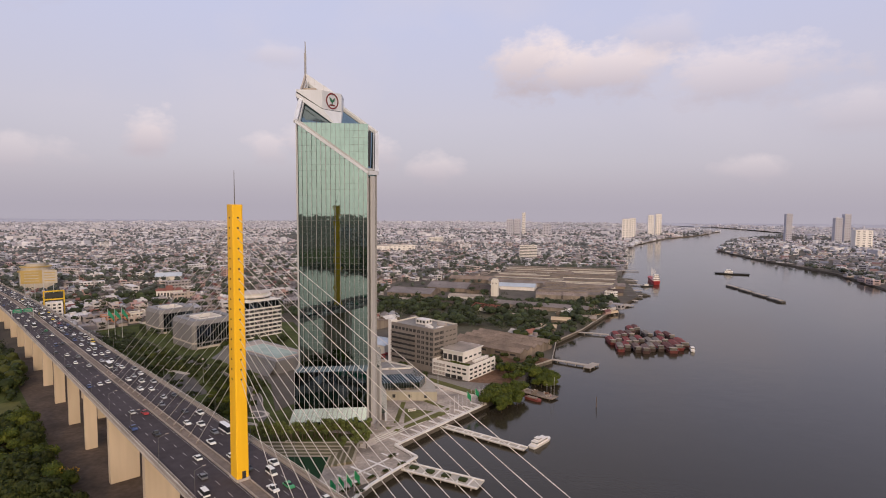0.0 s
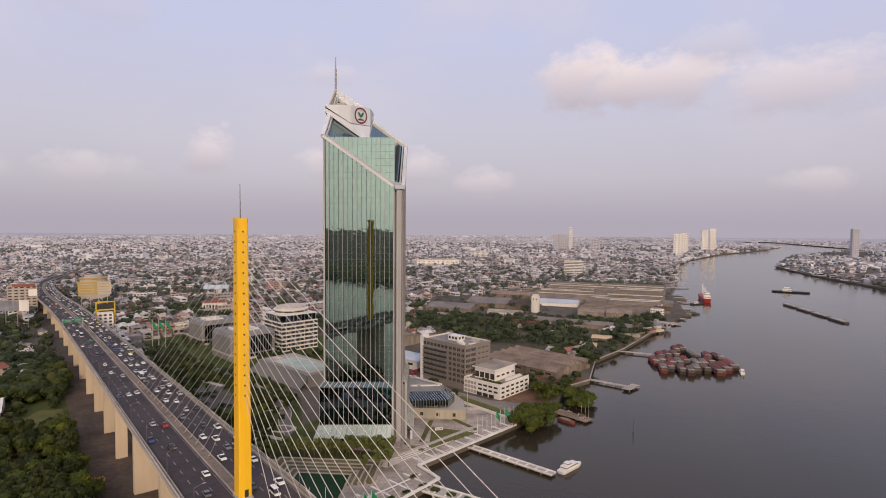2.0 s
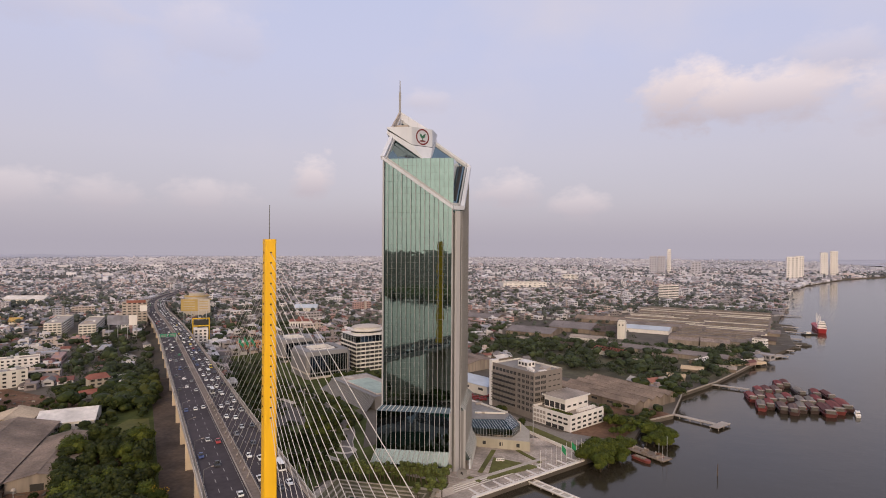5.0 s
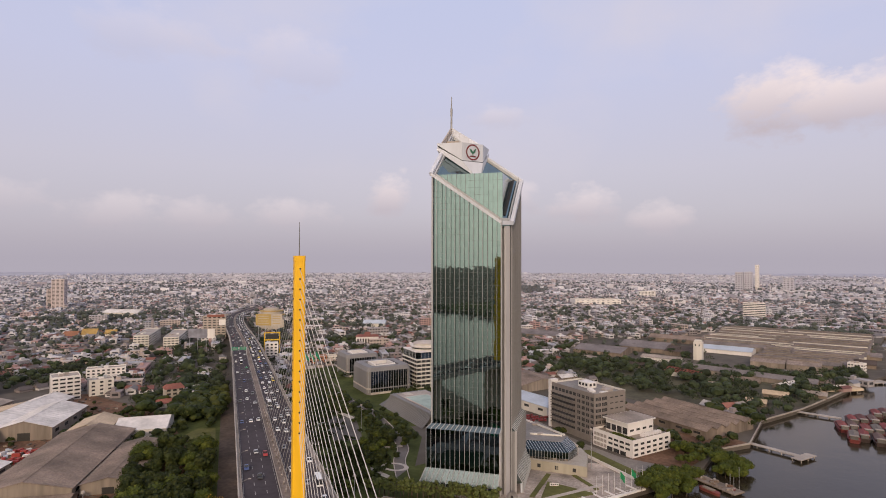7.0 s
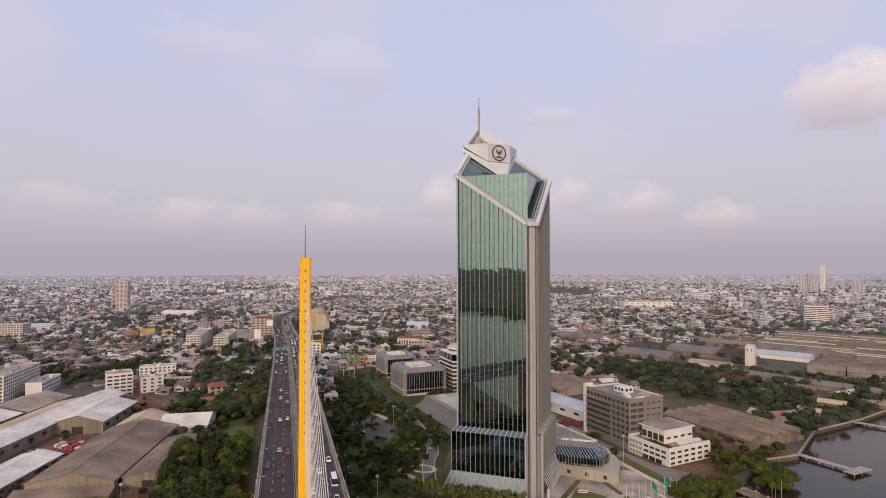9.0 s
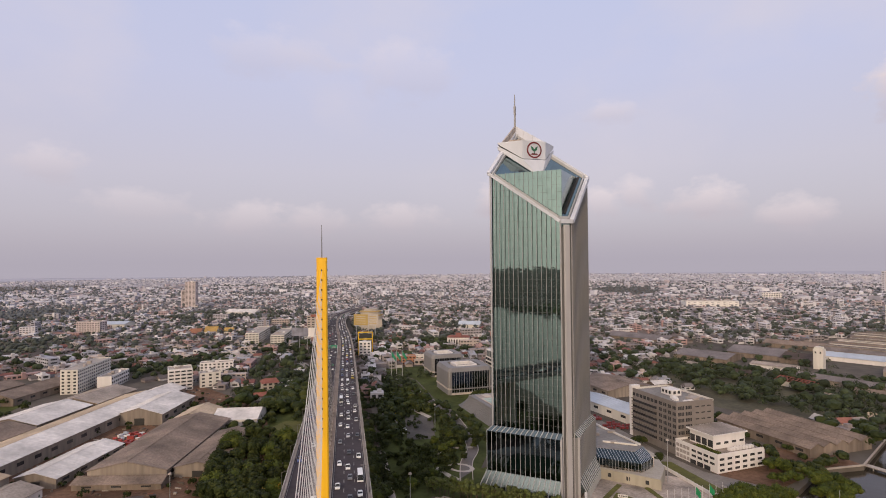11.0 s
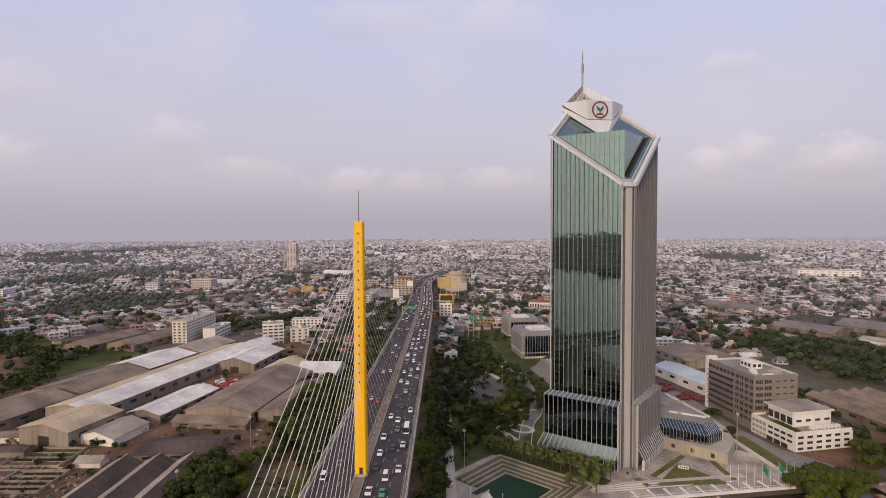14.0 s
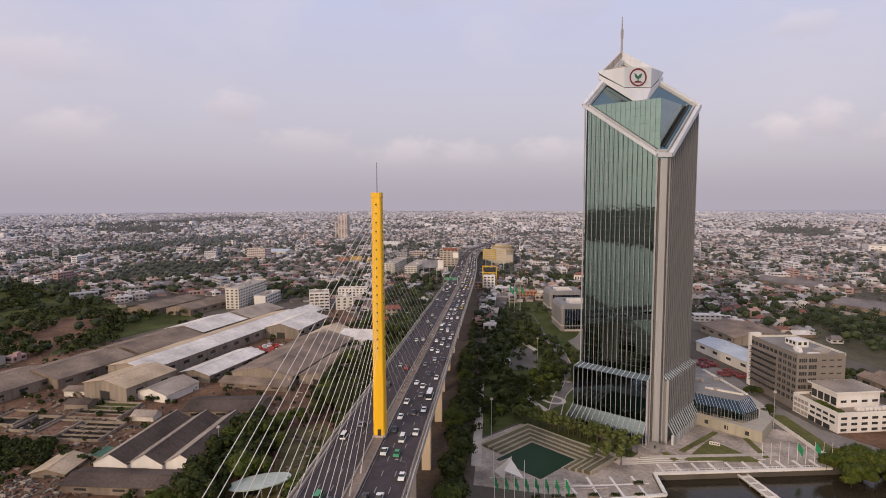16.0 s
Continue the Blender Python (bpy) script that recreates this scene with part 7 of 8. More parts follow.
def flag_pole(x, y, h, flag):
    t = thing("flag_pole", "slim white flagpole" + (" with a hanging green flag" if flag else " without a flag, beside the quay"), "flagpole", spot(x, y, G + 0.12), "quay flagpoles")
    part("pole", Geo().tube((0, 0, 0), (0, 0, h), 0.14, 6, 0.08), WHITE, t)
    part("foot", Geo().tube((0, 0, 0), (0, 0, 0.4), 0.35, 8), CONCRETE, t)
    if flag:
        g = Geo()
        cols = [(0.1 + 0.62 * i, 0.4 * math.sin(1.4 * i), -0.6 * i) for i in range(5)]
        for (a, b, c_), (d, e, f_) in zip(cols, cols[1:]):
            g.face((a, b, h - 4.2 + c_), (d, e, h - 4.2 + f_), (d, e, h - 0.3 + f_), (a, b, h - 0.3 + c_))
        part("flag", g, FLAG, t, "drooping green flag")


for i in range(9):
    flag_pole(-1 + i * 2.7, 345 + i * 3.3, 11, i in (4, 6))
for i in range(8):
    flag_pole(-64 + i * 3.0, 227 + i * 3.0, 10, True)
# tall mast lights
for x, y, h in ((-106, 268, 22), (-178, 392, 20), (-10, 385, 24), (-124, 96, 20), (-174, 150, 18), (-218, 208, 18)):
    t = thing("mast_light", "tall grey lighting mast with lamp cluster", "street lamp", spot(x, y, G), "lighting masts")
    part("pole", Geo().tube((0, 0, 0), (0, 0, h), 0.22, 7, 0.12), STEEL, t)
    part("lamp_head", Geo().tube((0, 0, h), (0, 0, h + 0.9), 1.0, 8, 0.6), CONCRETE, t)
# park paths, car park and parked cars come with the vehicles below
sheet("park_path", [road(s, o)[:2] for s, o in ((70, 29), (200, 29), (200, 33), (70, 34))][::-1], G + 0.12, PALE_CONCRETE, "pale winding park path", "path")


def curve_points(pts, n=8):
    """A smooth line through a few places."""
    out = []
    for i in range(len(pts) - 1):
        p0, p1, p2, p3 = (Vector(pts[max(min(k, len(pts) - 1), 0)]) for k in (i - 1, i, i + 1, i + 2))
        for k in range(n):
            u = k / n
            out.append(0.5 * ((2 * p1) + (p2 - p0) * u + (2 * p0 - 5 * p1 + 4 * p2 - p3) * u ** 2 + (3 * p1 - p0 - 3 * p2 + p3) * u ** 3))
    return out + [Vector(pts[-1])]


def lane(name, pts, w_, z, mat, label):
    """A curving strip of road with a pale kerb on each side."""
    c_ = curve_points(pts)
    t = tagged(part(name, Geo(), mat), label, "road", kind="structure")
    g, kerbs = Geo(), [Geo(), Geo()]
    for i in range(len(c_) - 1):
        d0 = (c_[min(i + 1, len(c_) - 1)] - c_[max(i - 1, 0)]).normalized() * (w_ / 2)
        d1 = (c_[min(i + 2, len(c_) - 1)] - c_[i]).normalized() * (w_ / 2)
        a, b = c_[i], c_[i + 1]
        g.face((a.x + d0.y, a.y - d0.x, z), (b.x + d1.y, b.y - d1.x, z), (b.x - d1.y, b.y + d1.x, z), (a.x - d0.y, a.y + d0.x, z))
        for e, kg in zip((-1, 1), kerbs):
            kg.beam((a.x + e * d0.y, a.y - e * d0.x, z), (b.x + e * d1.y, b.y - e * d1.x, z), 0.5, 0.3)
    t.data = g.mesh(name)
    t.data.materials.append(mat)
    for kg in kerbs:
        part("kerb", kg, PALE_CONCRETE, t)


DRIVE = material("drive_tarmac", (0.15, 0.13, 0.118), 0.85, vary=0.25)
lane("park_road", [(-104, 318), (-124, 350), (-136, 377), (-169, 414), (-203, 446), (-228, 462), (-262, 483), (-305, 505), (-345, 545)], 7.5, G + 0.14, DRIVE, "curving grey park road with pale kerbs")
lane("park_path", [(-203, 421), (-228, 432), (-244, 430), (-250, 418), (-236, 405)], 3.5, G + 0.15, PAVING, "small pale loop path in the park")
lane("park_path", [(-262, 492), (-285, 478), (-300, 455), (-330, 470)], 2.6, G + 0.16, PALE_CONCRETE, "pale garden path through the lawn")
lane("park_path", [(-136, 377), (-150, 360), (-140, 335), (-112, 322)], 3.0, G + 0.17, PAVING, "pale footpath beside the drive")
ring_g = Geo()
for i in range(24):
    a0, a1 = 6.2832 * i / 24, 6.2832 * (i + 1) / 24
    ring_g.face(*[(-122 + r_ * math.cos(a), 340 + 0.75 * r_ * math.sin(a), G + 0.2) for a, r_ in ((a0, 6), (a1, 6), (a1, 9), (a0, 9))])
tagged(part("garden_ring", ring_g, PALE_CONCRETE), "pale oval garden path ring", "path", kind="structure")

wall_t = thing("garden_wall", "long white garden wall beside the drive", "wall", spot(-27, 415, G))
for (x0, y0), (x1, y1) in (((-27, 415), (13, 379)), ((13, 379), (33, 372))):
    part("wall_length", Geo().beam((x0 + 27, y0 - 415, 1.0), (x1 + 27, y1 - 415, 1.0), 0.5, 2.2), WHITE, wall_t)
sheet("drive_verge", [(-24, 416), (14, 382), (20, 388), (-16, 420)], G + 0.22, LAWN_GREEN, "green verge beside the drive", "lawn")
for x0, y0, x1, y1 in ((-33, 330, -32, 366), (-2, 354, -18, 370), (-38, 322, -30, 318), (-40, 312, 0, 362)):
    d = Vector((x1 - x0, y1 - y0, 0)).normalized() * 1.4
    sheet("planting_bed", [(x0 - d.y, y0 + d.x), (x0 + d.y, y0 - d.x), (x1 + d.y, y1 - d.x), (x1 - d.y, y1 + d.x)], G + 0.4, LAWN_GREEN if x0 != -40 else PALE_CONCRETE, "long planting bed in the plaza", "planting", 0.3)
dish = thing("satellite_dish", "round grey satellite dish beside the column", "satellite dish", spot(-41, 318, G + 0.1, 27))
part("stand", Geo().tube((0, 0, 0), (0, 0, 2.6), 0.4, 8), CONCRETE, dish)
dg = Geo()
for i in range(20):
    a0, a1 = 6.2832 * i / 20, 6.2832 * (i + 1) / 20
    for r0, r1 in ((0.0, 1.6), (1.6, 3.0)):
        dg.face(*[(r_ * math.cos(a), -1.0 + 0.11 * r_ * r_ * -1, 4.2 + r_ * math.sin(a)) for a, r_ in ((a0, r0), (a1, r0), (a1, r1), (a0, r1))])
part("reflector", dg, GREY_PANEL, dish, "pale grey dish")
part("feed_horn", Geo().tube((0, -1.2, 4.2), (0, -3.4, 4.2), 0.5, 8, 0.3), DARK, dish)
can = thing("oval_canopy", "pale oval canopy roof beside the bridge trees", "canopy", spot(-133, 153, G, 75))
part("roof", Geo().prism([(13.5 * math.cos(6.2832 * i / 20), 6.5 * math.sin(6.2832 * i / 20)) for i in range(20)], 5.6, 6.1), material("canopy_sheet", (0.40, 0.45, 0.41), 0.5, vary=0.2), can)
for a, b_ in ((-7, 0), (7, 0), (0, 4), (0, -4)):
    part("post", Geo().tube((a, b_, 0), (a, b_, 5.6), 0.2, 6), STEEL, can)

# ---- piers, boats and barges ----
def jetty(label, x0, y0, x1, y1, w_, z, mat, white=False):
    ln, a = math.hypot(x1 - x0, y1 - y0), math.degrees(math.atan2(y1 - y0, x1 - x0))
    t = thing("jetty", label, "pier", spot(x0, y0, 0, a))
    part("deck", Geo().box(ln / 2, 0, z - 0.5, ln, w_, 0.5), mat, t)
    if white:
        for e in (-1, 1):
            part("edge", Geo().box(ln / 2, e * (w_ / 2 - 0.3), z, ln, 0.7, 0.5), WHITE, t)
        for i in range(int(ln / 6)):
            part("cross_beam", Geo().box(3 + i * 6, 0, z, 0.7, w_ - 1.5, 0.35), WHITE, t)
    for i in range(int(ln / 8) + 1):
        for e in (-1, 1):
            part("stilt", Geo().tube((1 + i * 8, e * (w_ / 2 - 0.5), -3), (1 + i * 8, e * (w_ / 2 - 0.5), z - 0.4), 0.3, 6), CONCRETE, t)
    return t


jetty("long white-edged floating pier", -5, 332, 41, 301, 5, 1.4, PAVING, True)
p2 = jetty("broad white-edged landing stage with planters", -25, 278, 15, 259, 9, 1.8, PAVING, True)
for i in range(4):
    part("planter", Geo().box(8 + i * 9, 0, 1.8, 4, 3, 0.9), LEAF, p2, "clipped green planter")
jetty("old grey timber jetty", 82, 486, 113, 467, 4.5, 2.0, CONCRETE)
jetty("cross end of the old jetty", 109, 459, 120, 474, 6.5, 2.05, CONCRETE)
for x0, y0, x1, y1, w_ in ((128, 595, 160, 585, 5), (203, 748, 238, 773, 14), (226, 824, 258, 805, 7), (247, 863, 279, 850, 6), (270, 915, 296, 905, 10), (285, 985, 318, 972, 9), (292, 1046, 327, 1028, 8), (330, 1193, 380, 1195, 7)):
    jetty("weathered riverside landing stage", x0, y0, x1, y1, w_, 2.0, CONCRETE)
st_ = jetty("cream concrete quay platform on stilts", 152, 684, 198, 716, 20, 3.9, PIER_CONCRETE)
part("front_wall", Geo().box(28, -9.8, 2.2, 56, 0.5, 2.6), PIER_CONCRETE, st_)
part("end_wall", Geo().box(55.8, 0, 2.2, 0.5, 19, 2.6), PIER_CONCRETE, st_)
gable("pier_shed", "low white shed on a quay platform", 178, 700, 24, 7, 2.2, 3.2, 35, ROOF_WHITE, WHITE, z0=3.9)


def hull_geo(l, w_, h):
    g = Geo()
    st = [(-0.5, 0.75), (-0.42, 0.98), (0.3, 1.0), (0.42, 0.7), (0.5, 0.08)]
    up = [(a * l, b * w_ / 2) for a, b in st]
    for (a, b), (c_, d) in zip(up, up[1:]):
        for e in (-1, 1):
            g.face((a, e * b, h), (c_, e * d, h), (c_ * 0.95, e * d * 0.8, -0.6), (a * 0.95, e * b * 0.8, -0.6))
    g.face(*[(a, b, h) for a, b in up], *[(a, -b, h) for a, b in up[::-1]])
    g.face((up[0][0], -up[0][1], h), (up[0][0], up[0][1], h), (up[0][0] * 0.95, up[0][1] * 0.8, -0.6), (up[0][0] * 0.95, -up[0][1] * 0.8, -0.6))
    return g


HULL_PICK = material("painted_hull", (0.1, 0.05, 0.04), 0.7, vary=0.3, per_object=((0.12, 0.035, 0.032), (0.075, 0.038, 0.034), (0.16, 0.035, 0.032), (0.06, 0.04, 0.036)))
COVER_PICK = material("hold_cover", (0.12, 0.1, 0.09), 0.85, vary=0.35, per_object=((0.12, 0.075, 0.065), (0.19, 0.05, 0.045), (0.17, 0.145, 0.125), (0.20, 0.045, 0.042), (0.12, 0.045, 0.04)))
HULL_RED = material("faded_red_paint", (0.17, 0.045, 0.038), 0.7, vary=0.3)
barge_hull, barge_cover = hull_geo(30, 9, 2.6).mesh("hull"), Geo().prism([(-11, -3.4), (8, -3.4), (8, 3.4), (-11, 3.4)], 2.6, 3.8).mesh("hold_cover")
ridge_c = Geo().face((-11, -3.4, 3.8), (8, -3.4, 3.8), (8, 0, 5.0), (-11, 0, 5.0)).face((-11, 3.4, 3.8), (-11, 0, 5.0), (8, 0, 5.0), (8, 3.4, 3.8)).face((8, -3.4, 3.8), (8, 3.4, 3.8), (8, 0, 5.0)).face((-11, 3.4, 3.8), (-11, -3.4, 3.8), (-11, 0, 5.0)).mesh("hold_roof")
cabin, cab_roof = Geo().box(-13, 0, 2.6, 3, 5, 2.4).mesh("cabin"), Geo().box(-13, 0, 5.0, 3.6, 5.8, 0.25).mesh("cabin_roof")


def barge(x, y, a, k=1.0, red=True):
    t = thing("cargo_barge", "dark reddish wooden cargo barge moored with covered hold", "barge", spot(190 + (x - 190) * 0.88, 562 + (y - 562) * 0.82, 0.1, a) @ Matrix.Diagonal((k * 0.92, k * 0.92, 1, 1)), "moored barges")
    part("hull", barge_hull, HULL_PICK, t)
    part("hold_cover", barge_cover, COVER_PICK, t)
    part("hold_roof", ridge_c, COVER_PICK, t)
    part("cabin", cabin, HULL_RED if red else TARP, t)
    part("cabin_roof", cab_roof, ROOF_GREY, t)


rnd = random.Random(3)
for i in range(6):
    barge(152 + i * 8.3, 526 + 7 * math.sin(i * 1.7), 82 + rnd.uniform(-5, 5), 1.0, rnd.random() < 0.5)
for i in range(8):
    barge(150 + i * 8.3, 558 + 6 * math.sin(i * 2), 84 + rnd.uniform(-5, 5), 1.0, rnd.random() < 0.5)
for x, y in ((176, 592), (187, 594), (198, 622), (208, 630), (212, 594), (229, 592), (240, 588), (166, 586)):
    barge(150 + (x - 150) * 0.82, y, 84 + rnd.uniform(-6, 6), 1.0, rnd.random() < 0.6)
for i in range(3):
    barge(204 + i * 10.5, 528 + i * 12, 86, 1.3, False)


def ship(name, label, x, y, a, l, w_, h, hull_mat, tiers, masts, category="ship"):
    t = thing(name, label, category, spot(x, y, 0.1, a))
    part("hull", hull_geo(l, w_, h), hull_mat, t)
    for k, (px, sx_, sy_, z0_, hh) in enumerate(tiers):
        part("deckhouse", Geo().box(px, 0, z0_, sx_, sy_, hh), WHITE, t)
        part("window_band", Geo().box(px, 0, z0_ + hh * 0.5, sx_ + 0.1, sy_ + 0.1, hh * 0.22), WINDOW, t)
    for px, hh in masts:
        part("mast", Geo().tube((px, 0, h), (px, 0, h + hh), 0.35, 6, 0.2), WHITE, t)
        part("boom", Geo().tube((px, 0, h + 2), (px + hh * 0.45, 0, h + hh * 0.8), 0.22, 5), WHITE, t)
    return t


ship("cargo_ship", "red-hulled cargo ship with white deckhouse and cranes", 355, 1028, 79, 84, 14, 6.5, material("ship_red", (0.30, 0.03, 0.035), 0.5), ((-33, 9, 11, 6.5, 4), (-33, 8, 9, 10.5, 4), (-34, 6, 7, 14.5, 3)), ((-20, 17), (-6, 19), (10, 19), (24, 18)))
ship("tug_boat", "dark low tug with white wheelhouse", 558, 1162, 157, 64, 16, 2.2, DARK, ((6, 15, 9, 2.2, 4), (6, 9, 7, 6.2, 3)), ((2, 7),))
ship("launch", "small dark launch with white cabin near the ship", 324, 966, 20, 24, 6, 1.8, DARK, ((-3, 8, 4, 1.8, 2.6),), (), "boat")
for x, y, a, l in ((302, 1010, 160, 36), (276, 946, 160, 34), (262, 838, -22, 26), (283, 864, -22, 24), (312, 1048, 155, 34)):
    t = thing("cargo_barge", "dark covered barge moored at a landing stage", "barge", spot(x, y, 0.1, a), "moored barges")
    part("hull", hull_geo(l, 7.5, 1.8), TARP, t)
    part("hold_cover", Geo().prism([(-l * 0.36, -2.8), (l * 0.28, -2.8), (l * 0.28, 2.8), (-l * 0.36, 2.8)], 1.8, 3.4), TARP, t)
for i in range(4):
    t = thing("cargo_barge", "long low dark barge in a tow", "barge", spot(466 - i * 0.8, 965 - i * 45, 0.1, 91))
    part("hull", hull_geo(43, 9, 2.0), TARP, t)
    part("hold_cover", Geo().box(0, 0, 2, 30, 6.5, 0.8), CONCRETE, t)
ship("ferry_boat", "small white passenger boat moored at the pier", 50.5, 311.5, 50, 19, 5, 1.4, WHITE, ((-1, 11, 4.0, 1.4, 1.7), (-2.5, 3.5, 3, 3.1, 1.3)), (), "boat")
ship("work_boat", "small grey work boat beside the barges", 222.5, 528, 75, 12, 4, 1.6, WHITE, ((-1, 5, 3, 1.6, 2.2),), (), "boat")
dock = thing("scrap_dock", "brown timber dock heaped with reddish scrap", "pier", spot(58, 396, 0, -40))
part("deck", Geo().box(0, 0, 1.0, 34, 9, 0.6), WALL_DULL, dock)
for i in range(6):
    for e in (-1, 1):
        part("stilt", Geo().tube((-15 + i * 6, e * 4, -2), (-15 + i * 6, e * 4, 1.0), 0.25, 6), BARK, dock)
rd = random.Random(31)
for i in range(26):
    part("scrap", Geo().box(rd.uniform(-15, 15), rd.uniform(-3.4, 3.4), 1.6, rd.uniform(0.8, 3.4), rd.uniform(0.6, 1.8), rd.uniform(0.3, 1.6), rd.uniform(0, 90)), rd.choice((HULL_RED, CONCRETE, WALL_MID, ROOF_BROWN, SOIL)), dock)
for a_, b_, h_ in ((14, 3.6, 13), (15.5, -3, 9), (8, 4, 7)):
    part("mast", Geo().tube((a_, b_, 1.6), (a_, b_, 1.6 + h_), 0.14, 5), STEEL, dock)
sb_ = thing("scow", "low open scow with faded red sides beside the dock", "boat", spot(56, 384, 0.1, -40))
part("hull", hull_geo(13, 4, 1.5), HULL_RED, sb_)
part("cargo", Geo().box(-1, 0, 1.5, 7, 2.6, 0.6), WALL_DULL, sb_)
post_ = thing("mooring_post", "lone timber mooring post in the river", "post", spot(96, 372, 0))
part("post", Geo().tube((0, 0, -3), (0.3, 0, 7), 0.3, 6, 0.22), BARK, post_)

# ---- vehicles ----
GLASS_CAR = material("car_glass", (0.02, 0.022, 0.025), 0.1, spec=0.6)
TYRE = material("tyre", (0.02, 0.02, 0.02), 0.8)
CAR_COL = {"white": (0.78, 0.77, 0.75), "silver": (0.42, 0.42, 0.43), "black": (0.03, 0.03, 0.033), "grey": (0.14, 0.14, 0.15), "red": (0.35, 0.03, 0.03), "yellow": (0.75, 0.55, 0.03), "green": (0.05, 0.3, 0.12), "blue": (0.04, 0.07, 0.2)}
CAR_MAT = {k: material("car_" + k, v, 0.3, vary=0.05, spec=0.6) for k, v in CAR_COL.items()}


def car_meshes(kind):
    l, w_, h = {"saloon": (4.6, 1.85, 1.45), "pickup": (5.2, 1.9, 1.75), "van": (5.0, 1.95, 2.1), "bus": (9.0, 2.4, 2.9)}[kind]
    b = Geo()
    prof = [(-l / 2, 0.35), (-l / 2 + 0.1, 0.85), (-l * 0.25, 0.95), (l * 0.22, 0.95), (l / 2 - 0.1, 0.75), (l / 2, 0.35)]
    b.face(*[(x, -w_ / 2, z) for x, z in prof]).face(*[(x, w_ / 2, z) for x, z in prof[::-1]])
    for (x0, z0_), (x1, z1_) in zip(prof, prof[1:] + prof[:1]):
        b.face((x0, -w_ / 2, z0_), (x0, w_ / 2, z0_), (x1, w_ / 2, z1_), (x1, -w_ / 2, z1_))
    ends = {"saloon": (-0.40, 0.24, -0.26, 0.08), "pickup": (-0.10, 0.28, -0.06, 0.16), "van": (-0.49, 0.36, -0.47, 0.24), "bus": (-0.49, 0.48, -0.48, 0.45)}[kind]
    lo, hi = (w_ / 2 - 0.05), (w_ / 2 - 0.22)
    c = Geo()
    bot = [(ends[0] * l, -lo), (ends[1] * l, -lo), (ends[1] * l, lo), (ends[0] * l, lo)]
    top = [(ends[2] * l, -hi), (ends[3] * l, -hi), (ends[3] * l, hi), (ends[2] * l, hi)]
    for i in range(4):
        j = (i + 1) % 4
        c.face((*bot[i], 0.9), (*bot[j], 0.9), (*top[j], h - 0.05), (*top[i], h - 0.05))
    r = Geo().prism([(x * 1.01, y * 1.02) for x, y in top], h - 0.06, h)
    wh = Geo().tube((0, -0.12, 0), (0, 0.12, 0), 0.33, 10)
    return b.mesh("body"), c.mesh("windows"), r.mesh("roof"), wh.mesh("wheel"), l, w_


KINDS = {k: car_meshes(k) for k in ("saloon", "pickup", "van", "bus")}


def car(m, kind, colour, label="", wheels=True):
    b, c, r, wh, l, w_ = KINDS[kind]
    t = thing("car" if kind != "bus" else "minibus", label or f"{colour} {kind} car on the asphalt carriageway", "car", m, "traffic")
    for name, me, mt in (("body", b, CAR_MAT[colour]), ("roof", r, CAR_MAT[colour])):
        o = new(name, me)
        if not me.materials:
            me.materials.append(None)
        o.parent = t
        o.material_slots[0].link = "OBJECT"
        o.material_slots[0].material = mt
    part("glazing", c, GLASS_CAR, t)
    for a in (-0.3, 0.3) if wheels else ():
        for e in (-1, 1):
            part("wheel", wh, TYRE, t).location = (a * l, e * (w_ / 2 - 0.1), 0.33)


rnd = random.Random(21)
PICK = ["white"] * 13 + ["silver"] * 5 + ["black"] * 5 + ["grey"] * 3 + ["red", "yellow", "green", "blue"]
for lane, gap, s1 in ((-12.4, 55, 1000), (-8.3, 34, 1150), (-4.3, 48, 1050), (4.3, 17, 1240), (8.3, 15, 1240), (12.4, 19, 1240)):
    s = -60 + rnd.uniform(0, 20)
    while s < s1:
        a, b = Vector(road(s - 1, lane, 0.035)), Vector(road(s + 1, lane, 0.035))
        pitch_ = math.degrees(math.atan2(b.z - a.z, 2))
        x, y, z = road(s, lane + rnd.uniform(-0.4, 0.4), 0.035)
        kind = rnd.choice(["saloon"] * 5 + ["pickup"] * 3 + ["van"] + (["bus"] if rnd.random() < 0.2 else []))
        col_ = rnd.choice(PICK)
        car(pose(x, y, z, 0, -pitch_ if lane < 0 else pitch_, BA + (0 if lane < 0 else 180)), kind, col_ if kind != "bus" else "white", "", s < 140)
        near = 1.3 if s > 700 else 0.85 if s > 180 else 1.25
        s += gap * near * rnd.uniform(0.55, 1.6)
# red lorries in the yard and cars in the park
LORRY_RED = material("lorry_red", (0.19, 0.032, 0.034), 0.5, vary=0.25)
for i in range(14):
    x, y = -98 + (i % 4) * 4.2 + (i // 7) * 24 + rnd.uniform(-1, 1), 494 - (i % 7) * 2.6 - (i // 7) * 10 + rnd.uniform(-1, 1)
    t = thing("lorry", "red lorry parked in the shed yard", "lorry", spot(x, y, G + 0.1, 40 + rnd.uniform(-9, 9)) @ Matrix.Diagonal((0.8, 0.85, 0.85, 1)), "parked lorries")
    part("cab", Geo().box(3.2, 0, 0.6, 2, 2.3, 2.3), LORRY_RED, t)
    part("chassis", Geo().box(0.6, 0, 0.6, 7.6, 1.2, 0.3), DARK, t)
    part("cargo_box", Geo().box(-1.2, 0, 0.95, 4.6, 2.3, (2.0, 1.1, 1.6)[i % 3]), LORRY_RED, t)
    for a in (-2.4, 3.0):
        for e in (-1, 1):
            part("wheel", KINDS["bus"][3], TYRE, t).location = (a, e * 1.0, 0.45)
